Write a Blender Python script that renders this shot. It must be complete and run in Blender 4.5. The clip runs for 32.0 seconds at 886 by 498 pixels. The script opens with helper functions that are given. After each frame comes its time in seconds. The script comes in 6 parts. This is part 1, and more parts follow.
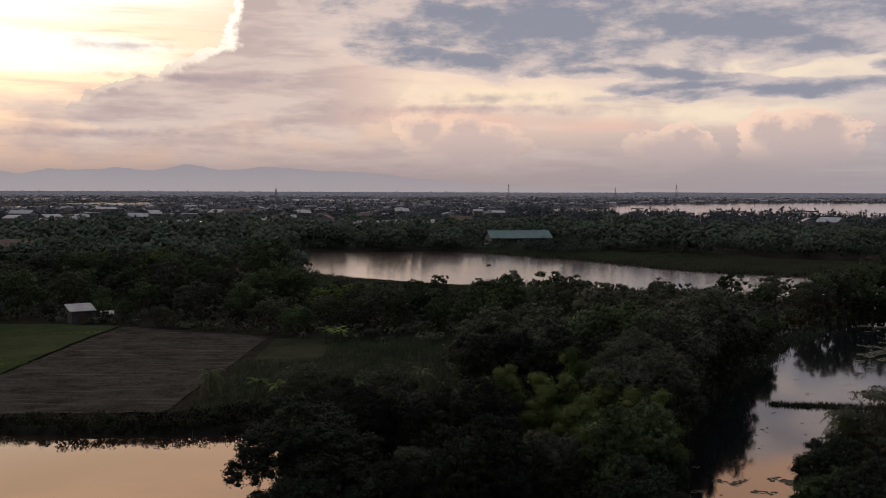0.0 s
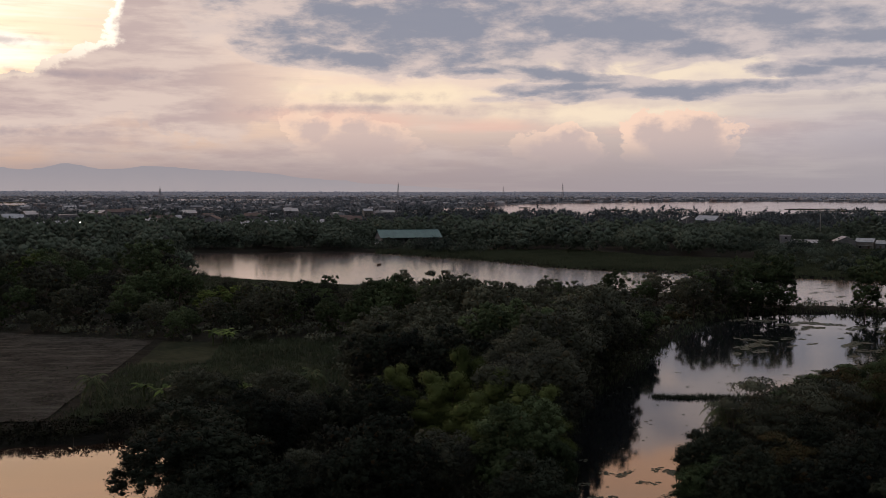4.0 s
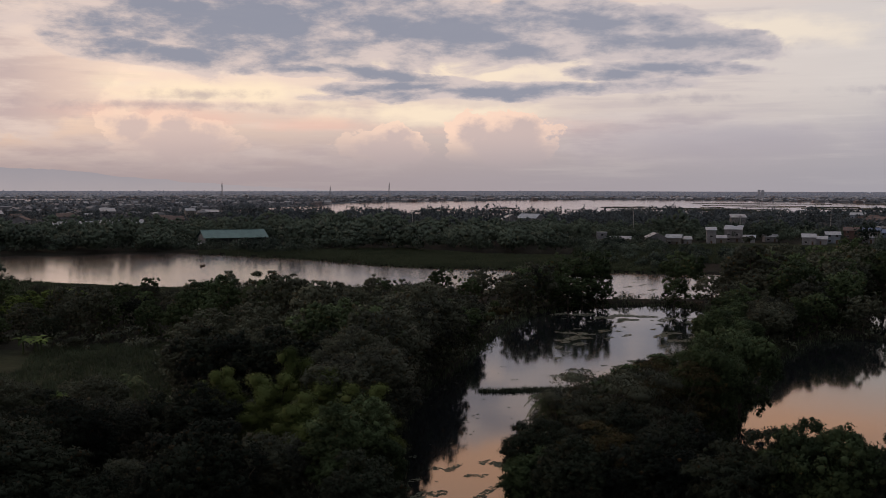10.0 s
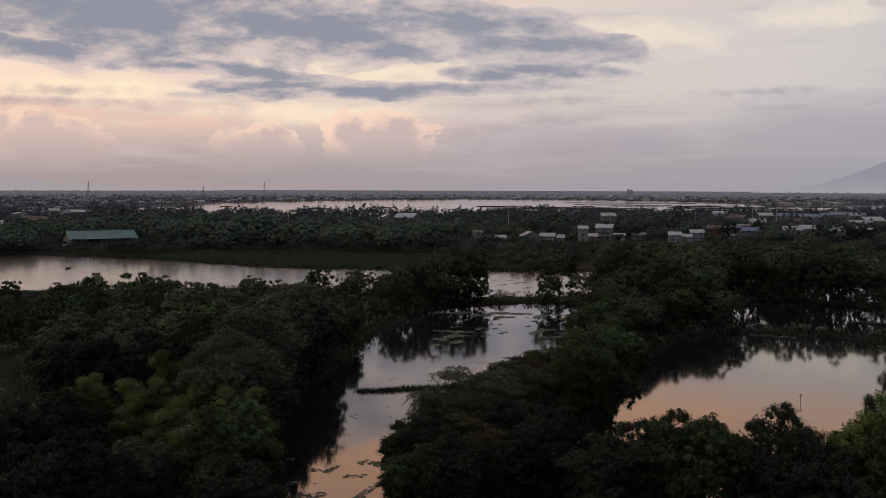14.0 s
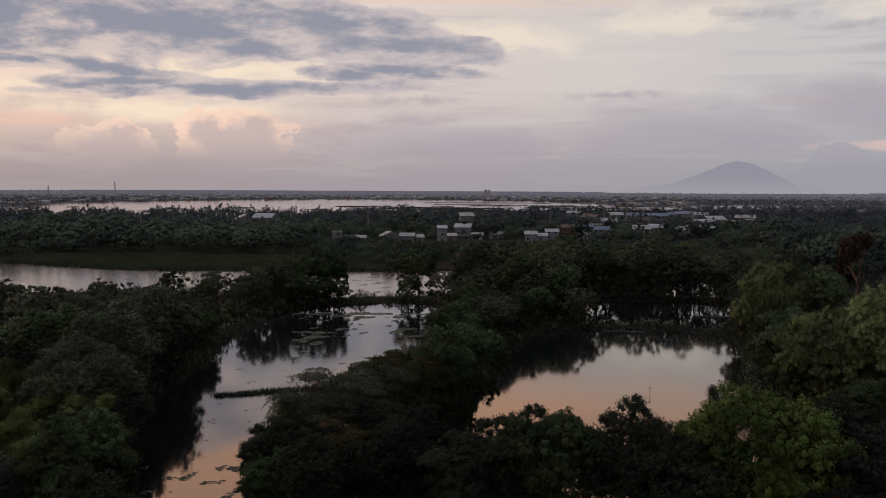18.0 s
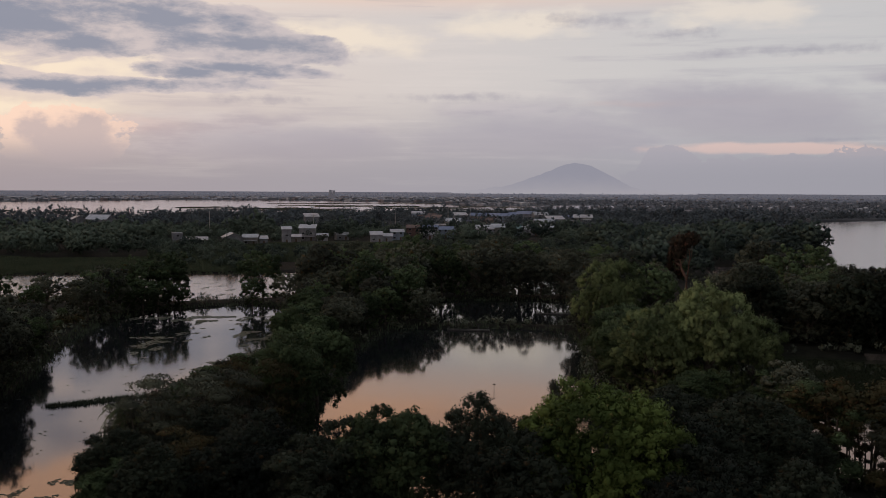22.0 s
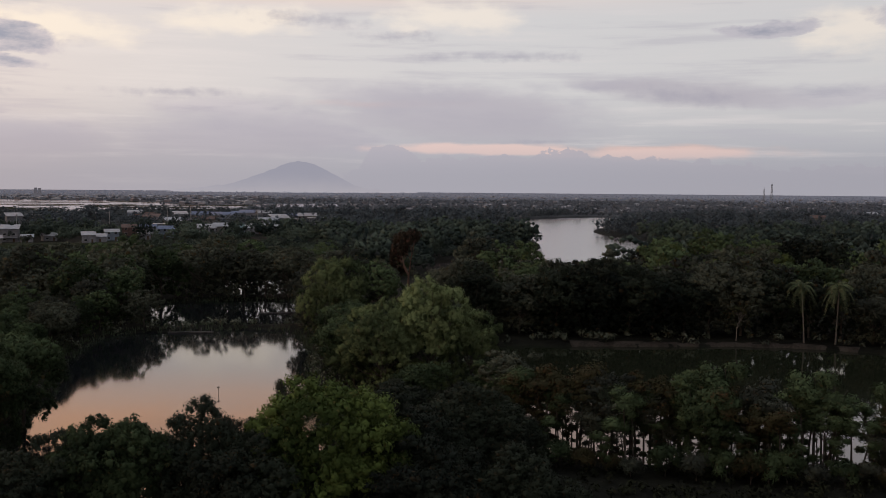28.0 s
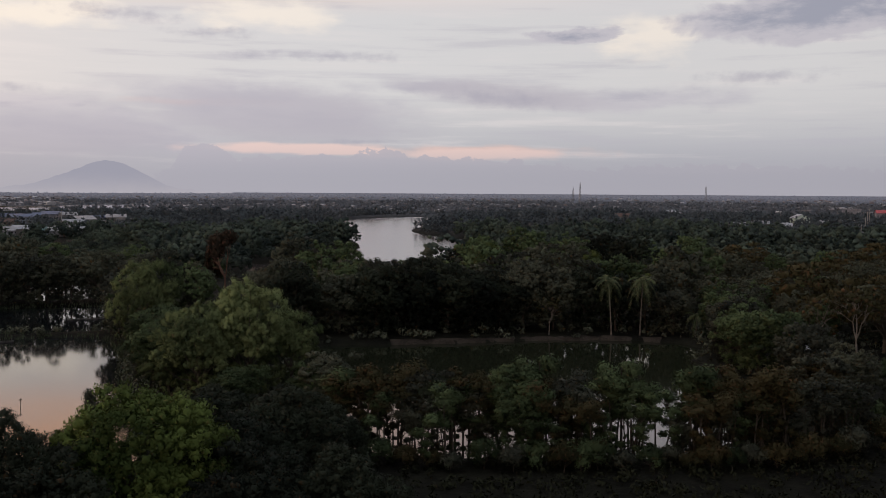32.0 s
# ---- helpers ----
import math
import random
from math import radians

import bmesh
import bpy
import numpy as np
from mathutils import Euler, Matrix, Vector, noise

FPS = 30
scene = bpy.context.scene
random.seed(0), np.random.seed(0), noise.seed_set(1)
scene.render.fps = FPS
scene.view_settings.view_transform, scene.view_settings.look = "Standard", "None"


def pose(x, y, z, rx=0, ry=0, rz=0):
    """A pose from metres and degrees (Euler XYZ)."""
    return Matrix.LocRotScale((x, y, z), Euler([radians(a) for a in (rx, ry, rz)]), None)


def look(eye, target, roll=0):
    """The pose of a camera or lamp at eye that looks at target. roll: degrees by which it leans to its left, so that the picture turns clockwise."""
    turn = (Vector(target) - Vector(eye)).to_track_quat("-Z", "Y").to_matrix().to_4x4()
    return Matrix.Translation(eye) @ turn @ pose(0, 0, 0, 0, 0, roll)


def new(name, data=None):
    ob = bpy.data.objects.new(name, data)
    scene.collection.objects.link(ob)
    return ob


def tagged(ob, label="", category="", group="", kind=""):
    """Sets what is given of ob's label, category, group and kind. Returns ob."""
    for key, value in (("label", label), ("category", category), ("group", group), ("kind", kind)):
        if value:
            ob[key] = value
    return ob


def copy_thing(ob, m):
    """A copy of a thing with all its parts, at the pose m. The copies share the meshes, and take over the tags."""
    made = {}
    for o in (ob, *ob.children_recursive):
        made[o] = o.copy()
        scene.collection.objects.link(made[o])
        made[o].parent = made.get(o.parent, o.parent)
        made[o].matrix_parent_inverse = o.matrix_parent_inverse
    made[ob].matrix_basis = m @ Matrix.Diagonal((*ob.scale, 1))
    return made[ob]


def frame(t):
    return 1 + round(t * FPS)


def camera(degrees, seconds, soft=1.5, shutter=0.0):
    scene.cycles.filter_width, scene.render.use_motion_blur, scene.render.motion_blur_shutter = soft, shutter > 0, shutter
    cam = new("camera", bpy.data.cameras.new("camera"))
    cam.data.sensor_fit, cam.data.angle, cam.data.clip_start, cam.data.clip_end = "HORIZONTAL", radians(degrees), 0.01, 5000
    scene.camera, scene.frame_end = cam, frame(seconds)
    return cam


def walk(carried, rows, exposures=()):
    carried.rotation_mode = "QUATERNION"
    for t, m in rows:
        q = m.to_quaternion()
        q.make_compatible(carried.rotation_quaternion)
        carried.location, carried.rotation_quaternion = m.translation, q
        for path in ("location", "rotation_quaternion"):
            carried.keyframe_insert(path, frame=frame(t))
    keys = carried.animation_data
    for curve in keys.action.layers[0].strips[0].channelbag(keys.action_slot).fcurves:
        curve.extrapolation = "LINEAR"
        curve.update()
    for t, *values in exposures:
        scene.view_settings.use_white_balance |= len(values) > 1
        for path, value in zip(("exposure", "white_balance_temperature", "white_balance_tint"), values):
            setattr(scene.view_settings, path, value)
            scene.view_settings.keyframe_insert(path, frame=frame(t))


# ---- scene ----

# ---- camera ----
EYE = 30.0   # height of the hovering camera over the water
cam = camera(48.40, 32.0, soft=0.7)
walk(cam, [
    (0, pose(0, 0, EYE, 86.494, -0.226, -0.000)),
    (1, pose(0, 0, EYE, 86.478, -0.197, -1.581)),
    (2, pose(0, 0, EYE, 86.482, -0.213, -3.173)),
    (3, pose(0, 0, EYE, 86.487, -0.212, -4.797)),
    (3.5, pose(0, 0, EYE, 86.493, -0.189, -5.594)),
    (5.5, pose(0, 0, EYE, 86.446, -0.162, -8.860)),
    (6, pose(0, 0, EYE, 86.434, -0.145, -9.703)),
    (7, pose(0, 0, EYE, 86.457, -0.138, -11.371)),
    (8, pose(0, 0, EYE, 86.476, -0.132, -13.044)),
    (9, pose(0, 0, EYE, 86.471, -0.128, -14.727)),
    (10, pose(0, 0, EYE, 86.462, -0.137, -16.414)),
    (11, pose(0, 0, EYE, 86.456, -0.138, -18.099)),
    (12, pose(0, 0, EYE, 86.441, -0.127, -19.784)),
    (13, pose(0, 0, EYE, 86.447, -0.154, -21.491)),
    (14, pose(0, 0, EYE, 86.448, -0.177, -23.547)),
    (14.5, pose(0, 0, EYE, 86.452, -0.193, -24.541)),
    (16.5, pose(0, 0, EYE, 86.472, -0.216, -28.570)),
    (17, pose(0, 0, EYE, 86.475, -0.243, -29.650)),
    (18, pose(0, 0, EYE, 86.477, -0.266, -31.688)),
    (19, pose(0, 0, EYE, 86.519, -0.254, -33.726)),
    (20, pose(0, 0, EYE, 86.558, -0.237, -35.782)),
    (21, pose(0, 0, EYE, 86.556, -0.259, -38.126)),
    (22, pose(0, 0, EYE, 86.552, -0.297, -40.666)),
    (23, pose(0, 0, EYE, 86.553, -0.345, -43.282)),
    (24, pose(0, 0, EYE, 86.524, -0.387, -45.941)),
    (25, pose(0, 0, EYE, 86.508, -0.430, -48.599)),
    (25.5, pose(0, 0, EYE, 86.497, -0.452, -49.861)),
    (27.5, pose(0, 0, EYE, 86.550, -0.462, -55.177)),
    (28, pose(0, 0, EYE, 86.560, -0.462, -56.584)),
    (29, pose(0, 0, EYE, 86.583, -0.423, -59.140)),
    (30, pose(0, 0, EYE, 86.583, -0.355, -61.787)),
    (31, pose(0, 0, EYE, 86.605, -0.318, -64.442)),
    (32, pose(0, 0, EYE, 86.620, -0.339, -67.093)),
], exposures=[(0, -0.05), (10, 0.0), (18, -0.03), (24, 0.06), (32, 0.25)])

# ---- sky and sun ----
SUN_AZ, SUN_EL = -24.0, 12.5    # degrees right of +y, degrees up

world = bpy.data.worlds.new("evening_sky")
scene.world = world
world.use_nodes = True
NT = world.node_tree
NT.nodes.clear()


def nd(kind, tree=None, operation=None):
    n = (tree or NT).nodes.new(kind)
    if operation:
        n.operation = operation
    return n


def wire(a, b):
    b.id_data.links.new(a, b)


def math_node(op, a, b=None, c=None, tree=None, clamp=False):
    n = nd("ShaderNodeMath", tree, op)
    n.use_clamp = clamp
    for i, v in enumerate((a, b, c)):
        if v is None:
            continue
        if isinstance(v, (int, float)):
            n.inputs[i].default_value = v
        else:
            wire(v, n.inputs[i])
    return n.outputs[0]


def smooth(value, lo, hi, tree=None, a=0.0, b=1.0):
    n = nd("ShaderNodeMapRange", tree)
    n.interpolation_type = "SMOOTHSTEP"
    wire(value, n.inputs[0])
    for i, v in enumerate((lo, hi, a, b)):
        n.inputs[1 + i].default_value = v
    return n.outputs[0]


def mixed(fac, a, b, tree=None, blend="MIX"):
    n = nd("ShaderNodeMix", tree)
    n.data_type, n.blend_type = "RGBA", blend
    n.clamp_factor = True
    for sock, v in ((n.inputs[0], fac), (n.inputs[6], a), (n.inputs[7], b)):
        if isinstance(v, (int, float)):
            sock.default_value = v
        elif isinstance(v, tuple):
            sock.default_value = (*v, 1.0)
        else:
            wire(v, sock)
    return n.outputs[2]


def srgb(r, g, b):
    return tuple(((c / 255) / 12.92 if c < 10 else ((c / 255 + 0.055) / 1.055) ** 2.4) for c in (r, g, b))


tc = nd("ShaderNodeTexCoord")
sep = nd("ShaderNodeSeparateXYZ")
wire(tc.outputs["Generated"], sep.inputs[0])
AZ = math_node("MULTIPLY", math_node("ARCTAN2", sep.outputs[0], sep.outputs[1]), 57.29578)
EL = math_node("MULTIPLY", math_node("ARCSINE", sep.outputs[2]), 57.29578)
polar = nd("ShaderNodeCombineXYZ")
wire(AZ, polar.inputs[0])
wire(EL, polar.inputs[1])
UV = polar.outputs[0]


def fbm(scale_az, scale_el, seed, detail=7.0, rough=0.58, warp=0.0):
    mp = nd("ShaderNodeMapping")
    wire(UV, mp.inputs[0])
    mp.inputs["Location"].default_value = (seed * 3.7, seed * 1.9, seed)
    mp.inputs["Scale"].default_value = (scale_az, scale_el, 1.0)
    n = nd("ShaderNodeTexNoise")
    n.noise_dimensions = "2D"
    wire(mp.outputs[0], n.inputs["Vector"])
    n.inputs["Scale"].default_value = 1.0
    n.inputs["Detail"].default_value = detail
    n.inputs["Roughness"].default_value = rough
    n.inputs["Distortion"].default_value = warp
    return n.outputs["Fac"]


def displaced(amount_az, amount_el, scale_az, scale_el, seed):
    """The sky's bearing and height, shaken by noise, for ragged cloud edges."""
    dx = math_node("MULTIPLY", math_node("SUBTRACT", fbm(scale_az, scale_el, seed), 0.5), amount_az)
    dy = math_node("MULTIPLY", math_node("SUBTRACT", fbm(scale_az, scale_el, seed + 40.0), 0.5), amount_el)
    return math_node("ADD", AZ, dx), math_node("ADD", EL, dy)


def depth_in(coords, rows):
    """How deep a bearing lies inside the nearest of some ellipses of the sky (degrees): 1 in the middle, 0 on the edge."""
    out = None
    for az, el, ra, re, *more in rows:
        mp = nd("ShaderNodeMapping")
        mp.vector_type = "TEXTURE"
        co = nd("ShaderNodeCombineXYZ")
        wire(coords[0], co.inputs[0])
        wire(coords[1], co.inputs[1])
        if out is not None:
            wire(out, co.inputs[2])          # keeps the ellipses in sequence; scaled away below
        wire(co.outputs[0], mp.inputs[0])
        mp.inputs["Location"].default_value = (az, el, 0)
        mp.inputs["Rotation"].default_value = (0, 0, radians(more[0] if more else 0.0))
        mp.inputs["Scale"].default_value = (ra, re, 1e9)
        ln = nd("ShaderNodeVectorMath", operation="LENGTH")
        wire(mp.outputs[0], ln.inputs[0])
        v = math_node("SUBTRACT", 1.0, ln.outputs["Value"])
        out = v if out is None else math_node("MAXIMUM", out, v)
    return out


def density(coords, rows, texture, ragged_by):
    """Thickness of a cloud layer: the ellipses, eaten into by a noise texture."""
    return math_node("ADD", depth_in(coords, rows), math_node("MULTIPLY", math_node("SUBTRACT", texture, 0.5), ragged_by))


def cloud(coords, rows, texture, ragged_by, edge, lo=0.0):
    return smooth(density(coords, rows, texture, ragged_by), lo, lo + edge)


ragged = displaced(2.5, 0.9, 0.22, 0.7, 1.0)       # stratus, drawn out sideways
puffed = displaced(1.2, 1.0, 0.9, 1.0, 2.0)        # cumulus
wisped = displaced(4.0, 0.5, 0.12, 1.0, 3.0)       # thin streaks
flock = fbm(0.34, 0.85, 6.0, 8.0, 0.52)            # broken stratus
heap = fbm(0.30, 0.62, 15.0, 9.0, 0.54, 0.35)      # broad heaps of the bank
grain = fbm(0.75, 1.25, 8.0, 8.0, 0.60)            # billows
streak = fbm(0.07, 1.1, 5.0, 8.0, 0.60)            # combed cirrus

# clear evening sky: haze at the horizon, warm towards the sun, grey-blue away from it
nish = nd("ShaderNodeTexSky")
nish.sky_type, nish.sun_disc = "NISHITA", False
nish.sun_elevation, nish.sun_rotation = radians(SUN_EL), radians(SUN_AZ)
nish.air_density, nish.dust_density = 1.4, 3.0
towards = smooth(math_node("ABSOLUTE", math_node("SUBTRACT", AZ, SUN_AZ)), 13.0, 89.0, None, 1.0, 0.0)
low = mixed(towards, srgb(180, 181, 188), srgb(190, 168, 162))
mid = mixed(towards, srgb(215, 213, 213), srgb(239, 212, 195))
base = mixed(smooth(EL, 0.5, 6.5), low, mid)
top = mixed(smooth(math_node("ABSOLUTE", math_node("SUBTRACT", AZ, SUN_AZ)), 62.0, 108.0), (1.22, 0.68, 0.42), (0.74, 0.69, 0.72))
base = mixed(smooth(EL, 9.6, 13.0), base, top)
base = mixed(smooth(EL, 18.0, 30.0), base, srgb(118, 120, 132))
base = mixed(smooth(EL, 36.0, 58.0), base, (0.96, 0.99, 1.08))
base = mixed(0.008, base, nish.outputs[0], blend="ADD")

# light and dark bands of high cloud
base = mixed(smooth(streak, 0.50, 0.75, None, 0.0, 0.55), base, mixed(towards, srgb(228, 222, 220), srgb(248, 228, 208)))
base = mixed(smooth(streak, 0.48, 0.27, None, 0.0, 0.45), base, mixed(towards, srgb(190, 187, 195), srgb(206, 184, 176)))

# bright breaks
glow = cloud(wisped, [(19.5, 6.6, 8.5, 1.2), (34.0, 8.4, 7.0, 1.6), (4.0, 5.4, 9.0, 1.1, -3), (17.0, 4.2, 10.0, 1.0), (12.0, 7.1, 6.0, 0.9),
                      (45.0, 9.4, 6.0, 1.2), (57.0, 9.8, 5.0, 1.2), (78.5, 8.6, 4.0, 1.5)], flock, 1.3, 0.8)
base = mixed(math_node("MULTIPLY", glow, 0.92), base, mixed(towards, srgb(246, 236, 224), (1.08, 0.86, 0.60)))
pink = cloud(wisped, [(1.5, 4.0, 6.0, 0.9), (69.0, 2.3, 9.0, 0.42), (-5.0, 4.2, 6.0, 0.7), (54.0, 4.9, 7.0, 0.35), (9.0, 3.6, 6.0, 0.6), (22.0, 3.4, 9.0, 0.8)], flock, 1.1, 0.9)
base = mixed(math_node("MULTIPLY", pink, 0.65), base, srgb(242, 198, 180))

# the sun behind the cloud bank
glare = cloud(ragged, [(-22.0, 13.5, 17.0, 4.0), (-24, 7.4, 12.0, 1.7), (-25, 10.5, 14.0, 2.5)], streak, 1.0, 0.6)
base = mixed(glare, base, mixed(smooth(EL, 11.0, 15.0), (1.45, 1.30, 1.10), (1.25, 0.78, 0.48)))

# lilac veils, one with a lit edge towards the sun
edge_rows = [(-6.5, 8.2, 5.6, 6.0, -38), (-12.0, 5.8, 5.4, 2.0, 20), (-15.5, 4.6, 5.0, 1.5, 8)]
lit = math_node("MULTIPLY", cloud(puffed, [(a - 0.35, e + 0.18, ra, re, t) for a, e, ra, re, t in edge_rows], grain, 0.30, 0.04), smooth(AZ, -5.0, -9.0))
base = mixed(lit, base, mixed(smooth(EL, 5.5, 9.0), srgb(240, 218, 200), (1.40, 1.24, 1.02)))
veil_tone = fbm(0.16, 0.9, 9.0, 8.0, 0.6)
veil_colour = mixed(smooth(veil_tone, 0.34, 0.66), mixed(towards, srgb(184, 181, 191), srgb(198, 176, 172)),
                    mixed(towards, srgb(203, 199, 204), srgb(228, 206, 194)))
veil_a = math_node("MULTIPLY", cloud(puffed, edge_rows, grain, 0.30, 0.14), smooth(AZ, 1.5, -9.0, None, 0.0, 0.95))
base = mixed(veil_a, base, veil_colour)
veil = cloud(ragged, [(-16.0, 2.8, 16.0, 2.0), (-2.0, 1.6, 22.0, 1.7), (28.0, 3.0, 13.0, 2.2), (57.5, 4.6, 9.5, 1.9, -5), (48.0, 3.2, 9.0, 2.0),
                      (78.0, 5.2, 9.0, 0.9), (66.0, 6.0, 6.0, 0.6), (14.0, 10.0, 16.0, 2.2), (44.0, 4.6, 6.0, 1.0), (-17.0, 4.0, 14.0, 1.6)], flock, 1.0, 0.8)
base = mixed(math_node("MULTIPLY", veil, 0.85), base, veil_colour)

even = cloud(ragged, [(57.0, 4.3, 12.0, 2.2, -4), (45.0, 2.9, 11.0, 1.9), (33.0, 2.4, 10.0, 1.5), (70.0, 5.6, 8.0, 1.0, -4)], veil_tone, 0.6, 0.7)
base = mixed(math_node("MULTIPLY", even, 0.8), base, mixed(smooth(EL, 1.0, 6.0), mixed(towards, srgb(180, 176, 184), srgb(192, 174, 172)), srgb(190, 185, 192)))

# cumulus towers on the horizon, lit from the sun's side
puffs = [(19.9, 2.7, 3.4, 1.9), (17.9, 3.3, 1.4, 1.2), (20.6, 3.7, 1.4, 0.9), (1.2, 2.6, 3.8, 1.5), (-1.6, 3.5, 1.5, 0.9), (0.9, 3.7, 1.4, 0.8), (12.8, 2.4, 3.0, 1.1), (13.2, 3.1, 1.3, 0.7)]
rise = smooth(EL, 1.2, 3.4)
rim = math_node("MULTIPLY", cloud(puffed, puffs, grain, 0.8, 0.12), rise)
base = mixed(math_node("MULTIPLY", rim, smooth(AZ, 10.0, 17.0, None, 0.45, 0.95)), base, mixed(towards, srgb(244, 212, 198), (1.10, 0.78, 0.58)))
core = cloud(puffed, [(a + 0.50, e - 0.22, ra, re) for a, e, ra, re in puffs], grain, 0.8, 0.60)
base = mixed(math_node("MULTIPLY", core, 0.88), base, mixed(towards, srgb(186, 178, 183), srgb(214, 190, 181)))

# the low cloud bank on the horizon away from the sun, under a bright gap
gap = cloud(wisped, [(59.0, 2.35, 8.0, 0.38), (69.0, 2.1, 8.0, 0.45)], flock, 0.9, 0.6)
base = mixed(math_node("MULTIPLY", gap, 0.9), base, srgb(242, 212, 202))
shelf = cloud(puffed, [(63.5, 0.4, 13.5, 1.65), (53.6, 1.4, 1.9, 1.15), (63.5, 1.6, 1.6, 0.75), (83.0, 0.2, 14.0, 1.3)], grain, 0.30, 0.06)
base = mixed(math_node("MULTIPLY", shelf, 0.85), base, mixed(smooth(EL, 0.3, 2.2), srgb(168, 167, 178), srgb(186, 181, 189)))

# blue-grey cloud bank: thin lit edges, dark thick middles
bank = density(ragged, [(5.5, 9.4, 14.0, 3.0, -3), (16.0, 9.0, 8.5, 2.3, -3), (9.0, 12.4, 18.0, 2.6), (25.0, 9.6, 6.0, 1.1, -10), (20.5, 7.9, 4.0, 1.0),
                        (28.8, 8.0, 7.0, 1.10, -3), (30.0, 6.75, 5.5, 0.50, -3), (20.0, 5.55, 11.0, 0.50, 2), (26.0, 6.5, 2.6, 0.5), (12.5, 6.6, 5.0, 0.5, -6),
                        (88.5, 9.9, 8.0, 1.7, 5), (74.4, 8.75, 2.6, 0.5, 6), (0.5, 7.4, 7.0, 0.9, -6), (5.0, 8.9, 12.5, 2.3, -2),
                        (25.5, 9.3, 7.0, 1.2, -4), (14.0, 5.75, 5.0, 0.45, 1), (8.5, 6.6, 3.5, 0.45, -3)], heap, 0.95)
tone = fbm(0.30, 0.9, 12.0, 9.0, 0.64)
thick = smooth(math_node("ADD", bank, math_node("MULTIPLY", math_node("SUBTRACT", tone, 0.5), 1.7)), 0.0, 0.80)
bank_colour = mixed(thick, mixed(towards, srgb(200, 196, 202), srgb(226, 206, 196)), mixed(towards, srgb(160, 162, 176), srgb(140, 145, 160)))
base = mixed(math_node("MULTIPLY", smooth(bank, -0.10, 0.14), 0.95), base, bank_colour)
thin = cloud(wisped, [(54.6, 8.7, 3.2, 0.4), (48.5, 9.5, 4.5, 0.5, -4), (3.0, 5.2, 4.5, 0.5), (1.0, 4.5, 10.0, 0.4), (70.0, 5.3, 5.5, 0.6, -5),
                      (41.5, 5.3, 5.0, 0.4), (85.0, 6.3, 5.0, 0.5), (-18.0, 7.8, 4.5, 0.45), (-19.0, 2.95, 10.0, 0.4), (62.0, 2.75, 4.0, 0.18),
                      (-14.0, 6.1, 8.0, 0.35), (30.0, 5.0, 5.0, 0.35), (60.0, 7.6, 7.0, 0.35)], grain, 1.9, 1.3)
base = mixed(math_node("MULTIPLY", thin, 0.60), base, mixed(towards, srgb(172, 169, 181), srgb(168, 154, 160)))

# haze on the horizon
base = mixed(smooth(EL, 3.4, 0.0, None, 0.0, 0.85), base, mixed(towards, srgb(174, 172, 180), srgb(164, 149, 150)))

# the evening sky dims away from the sunset
off = math_node("ABSOLUTE", math_node("SUBTRACT", AZ, SUN_AZ))
dim = math_node("MULTIPLY", smooth(off, 20.0, 110.0, None, 1.07, 0.86), smooth(off, 110.0, 165.0, None, 1.0, 0.32))
whole = nd("ShaderNodeCombineXYZ")
for k in range(3):
    wire(math_node("MULTIPLY", dim, (1.003, 1.0, 1.018)[k]), whole.inputs[k])
base = mixed(1.0, base, whole.outputs[0], blend="MULTIPLY")

bg = nd("ShaderNodeBackground")
wire(base, bg.inputs["Color"])
bg.inputs["Strength"].default_value = 0.90
wire(bg.outputs[0], nd("ShaderNodeOutputWorld").inputs[0])
world.cycles.sampling_method = "MANUAL"
world.cycles.sample_map_resolution = 1024

sun_data = bpy.data.lights.new("evening_sun", "SUN")
sun_data.energy, sun_data.angle, sun_data.color = 0.14, radians(45), (1.0, 0.76, 0.55)
sun = new("evening_sun", sun_data)
sun.matrix_world = look((0, 0, 0), (-math.sin(radians(SUN_AZ)) * math.cos(radians(SUN_EL)), -math.cos(radians(SUN_AZ)) * math.cos(radians(SUN_EL)), -math.sin(radians(SUN_EL))))

# ---- materials ----


def principled(name, colour, rough=0.8, spec=0.3):
    m = bpy.data.materials.new(name)
    m.use_nodes = True
    b = m.node_tree.nodes["Principled BSDF"]
    b.inputs["Base Color"].default_value = (*colour, 1)
    b.inputs["Roughness"].default_value = rough
    b.inputs["Specular IOR Level"].default_value = spec
    return m, m.node_tree, b


def noise_fac(tree, scale, detail=5.0, rough=0.6, space="Object"):
    co = nd("ShaderNodeTexCoord", tree)
    n = nd("ShaderNodeTexNoise", tree)
    wire(co.outputs[space], n.inputs["Vector"])
    n.inputs["Scale"].default_value, n.inputs["Detail"].default_value, n.inputs["Roughness"].default_value = scale, detail, rough
    return n.outputs["Fac"]


def bumped(tree, b, height, strength=0.4, dist=0.05):
    n = nd("ShaderNodeBump", tree)
    n.inputs["Strength"].default_value, n.inputs["Distance"].default_value = strength, dist
    wire(height, n.inputs["Height"])
    wire(n.outputs[0], b.inputs["Normal"])


def two_tone(name, dark, light, scale, rough=0.85, bump=0.4, dist=0.05, spec=0.25, fine=8.0):
    m, tree, b = principled(name, dark, rough, spec)
    big = noise_fac(tree, scale)
    small = noise_fac(tree, scale * fine)
    mix = math_node("ADD", math_node("MULTIPLY", big, 0.65, tree=tree), math_node("MULTIPLY", small, 0.35, tree=tree), tree=tree)
    wire(mixed(smooth(mix, 0.36, 0.64, tree), dark, light, tree), b.inputs["Base Color"])
    bumped(tree, b, small, bump, dist)
    return m


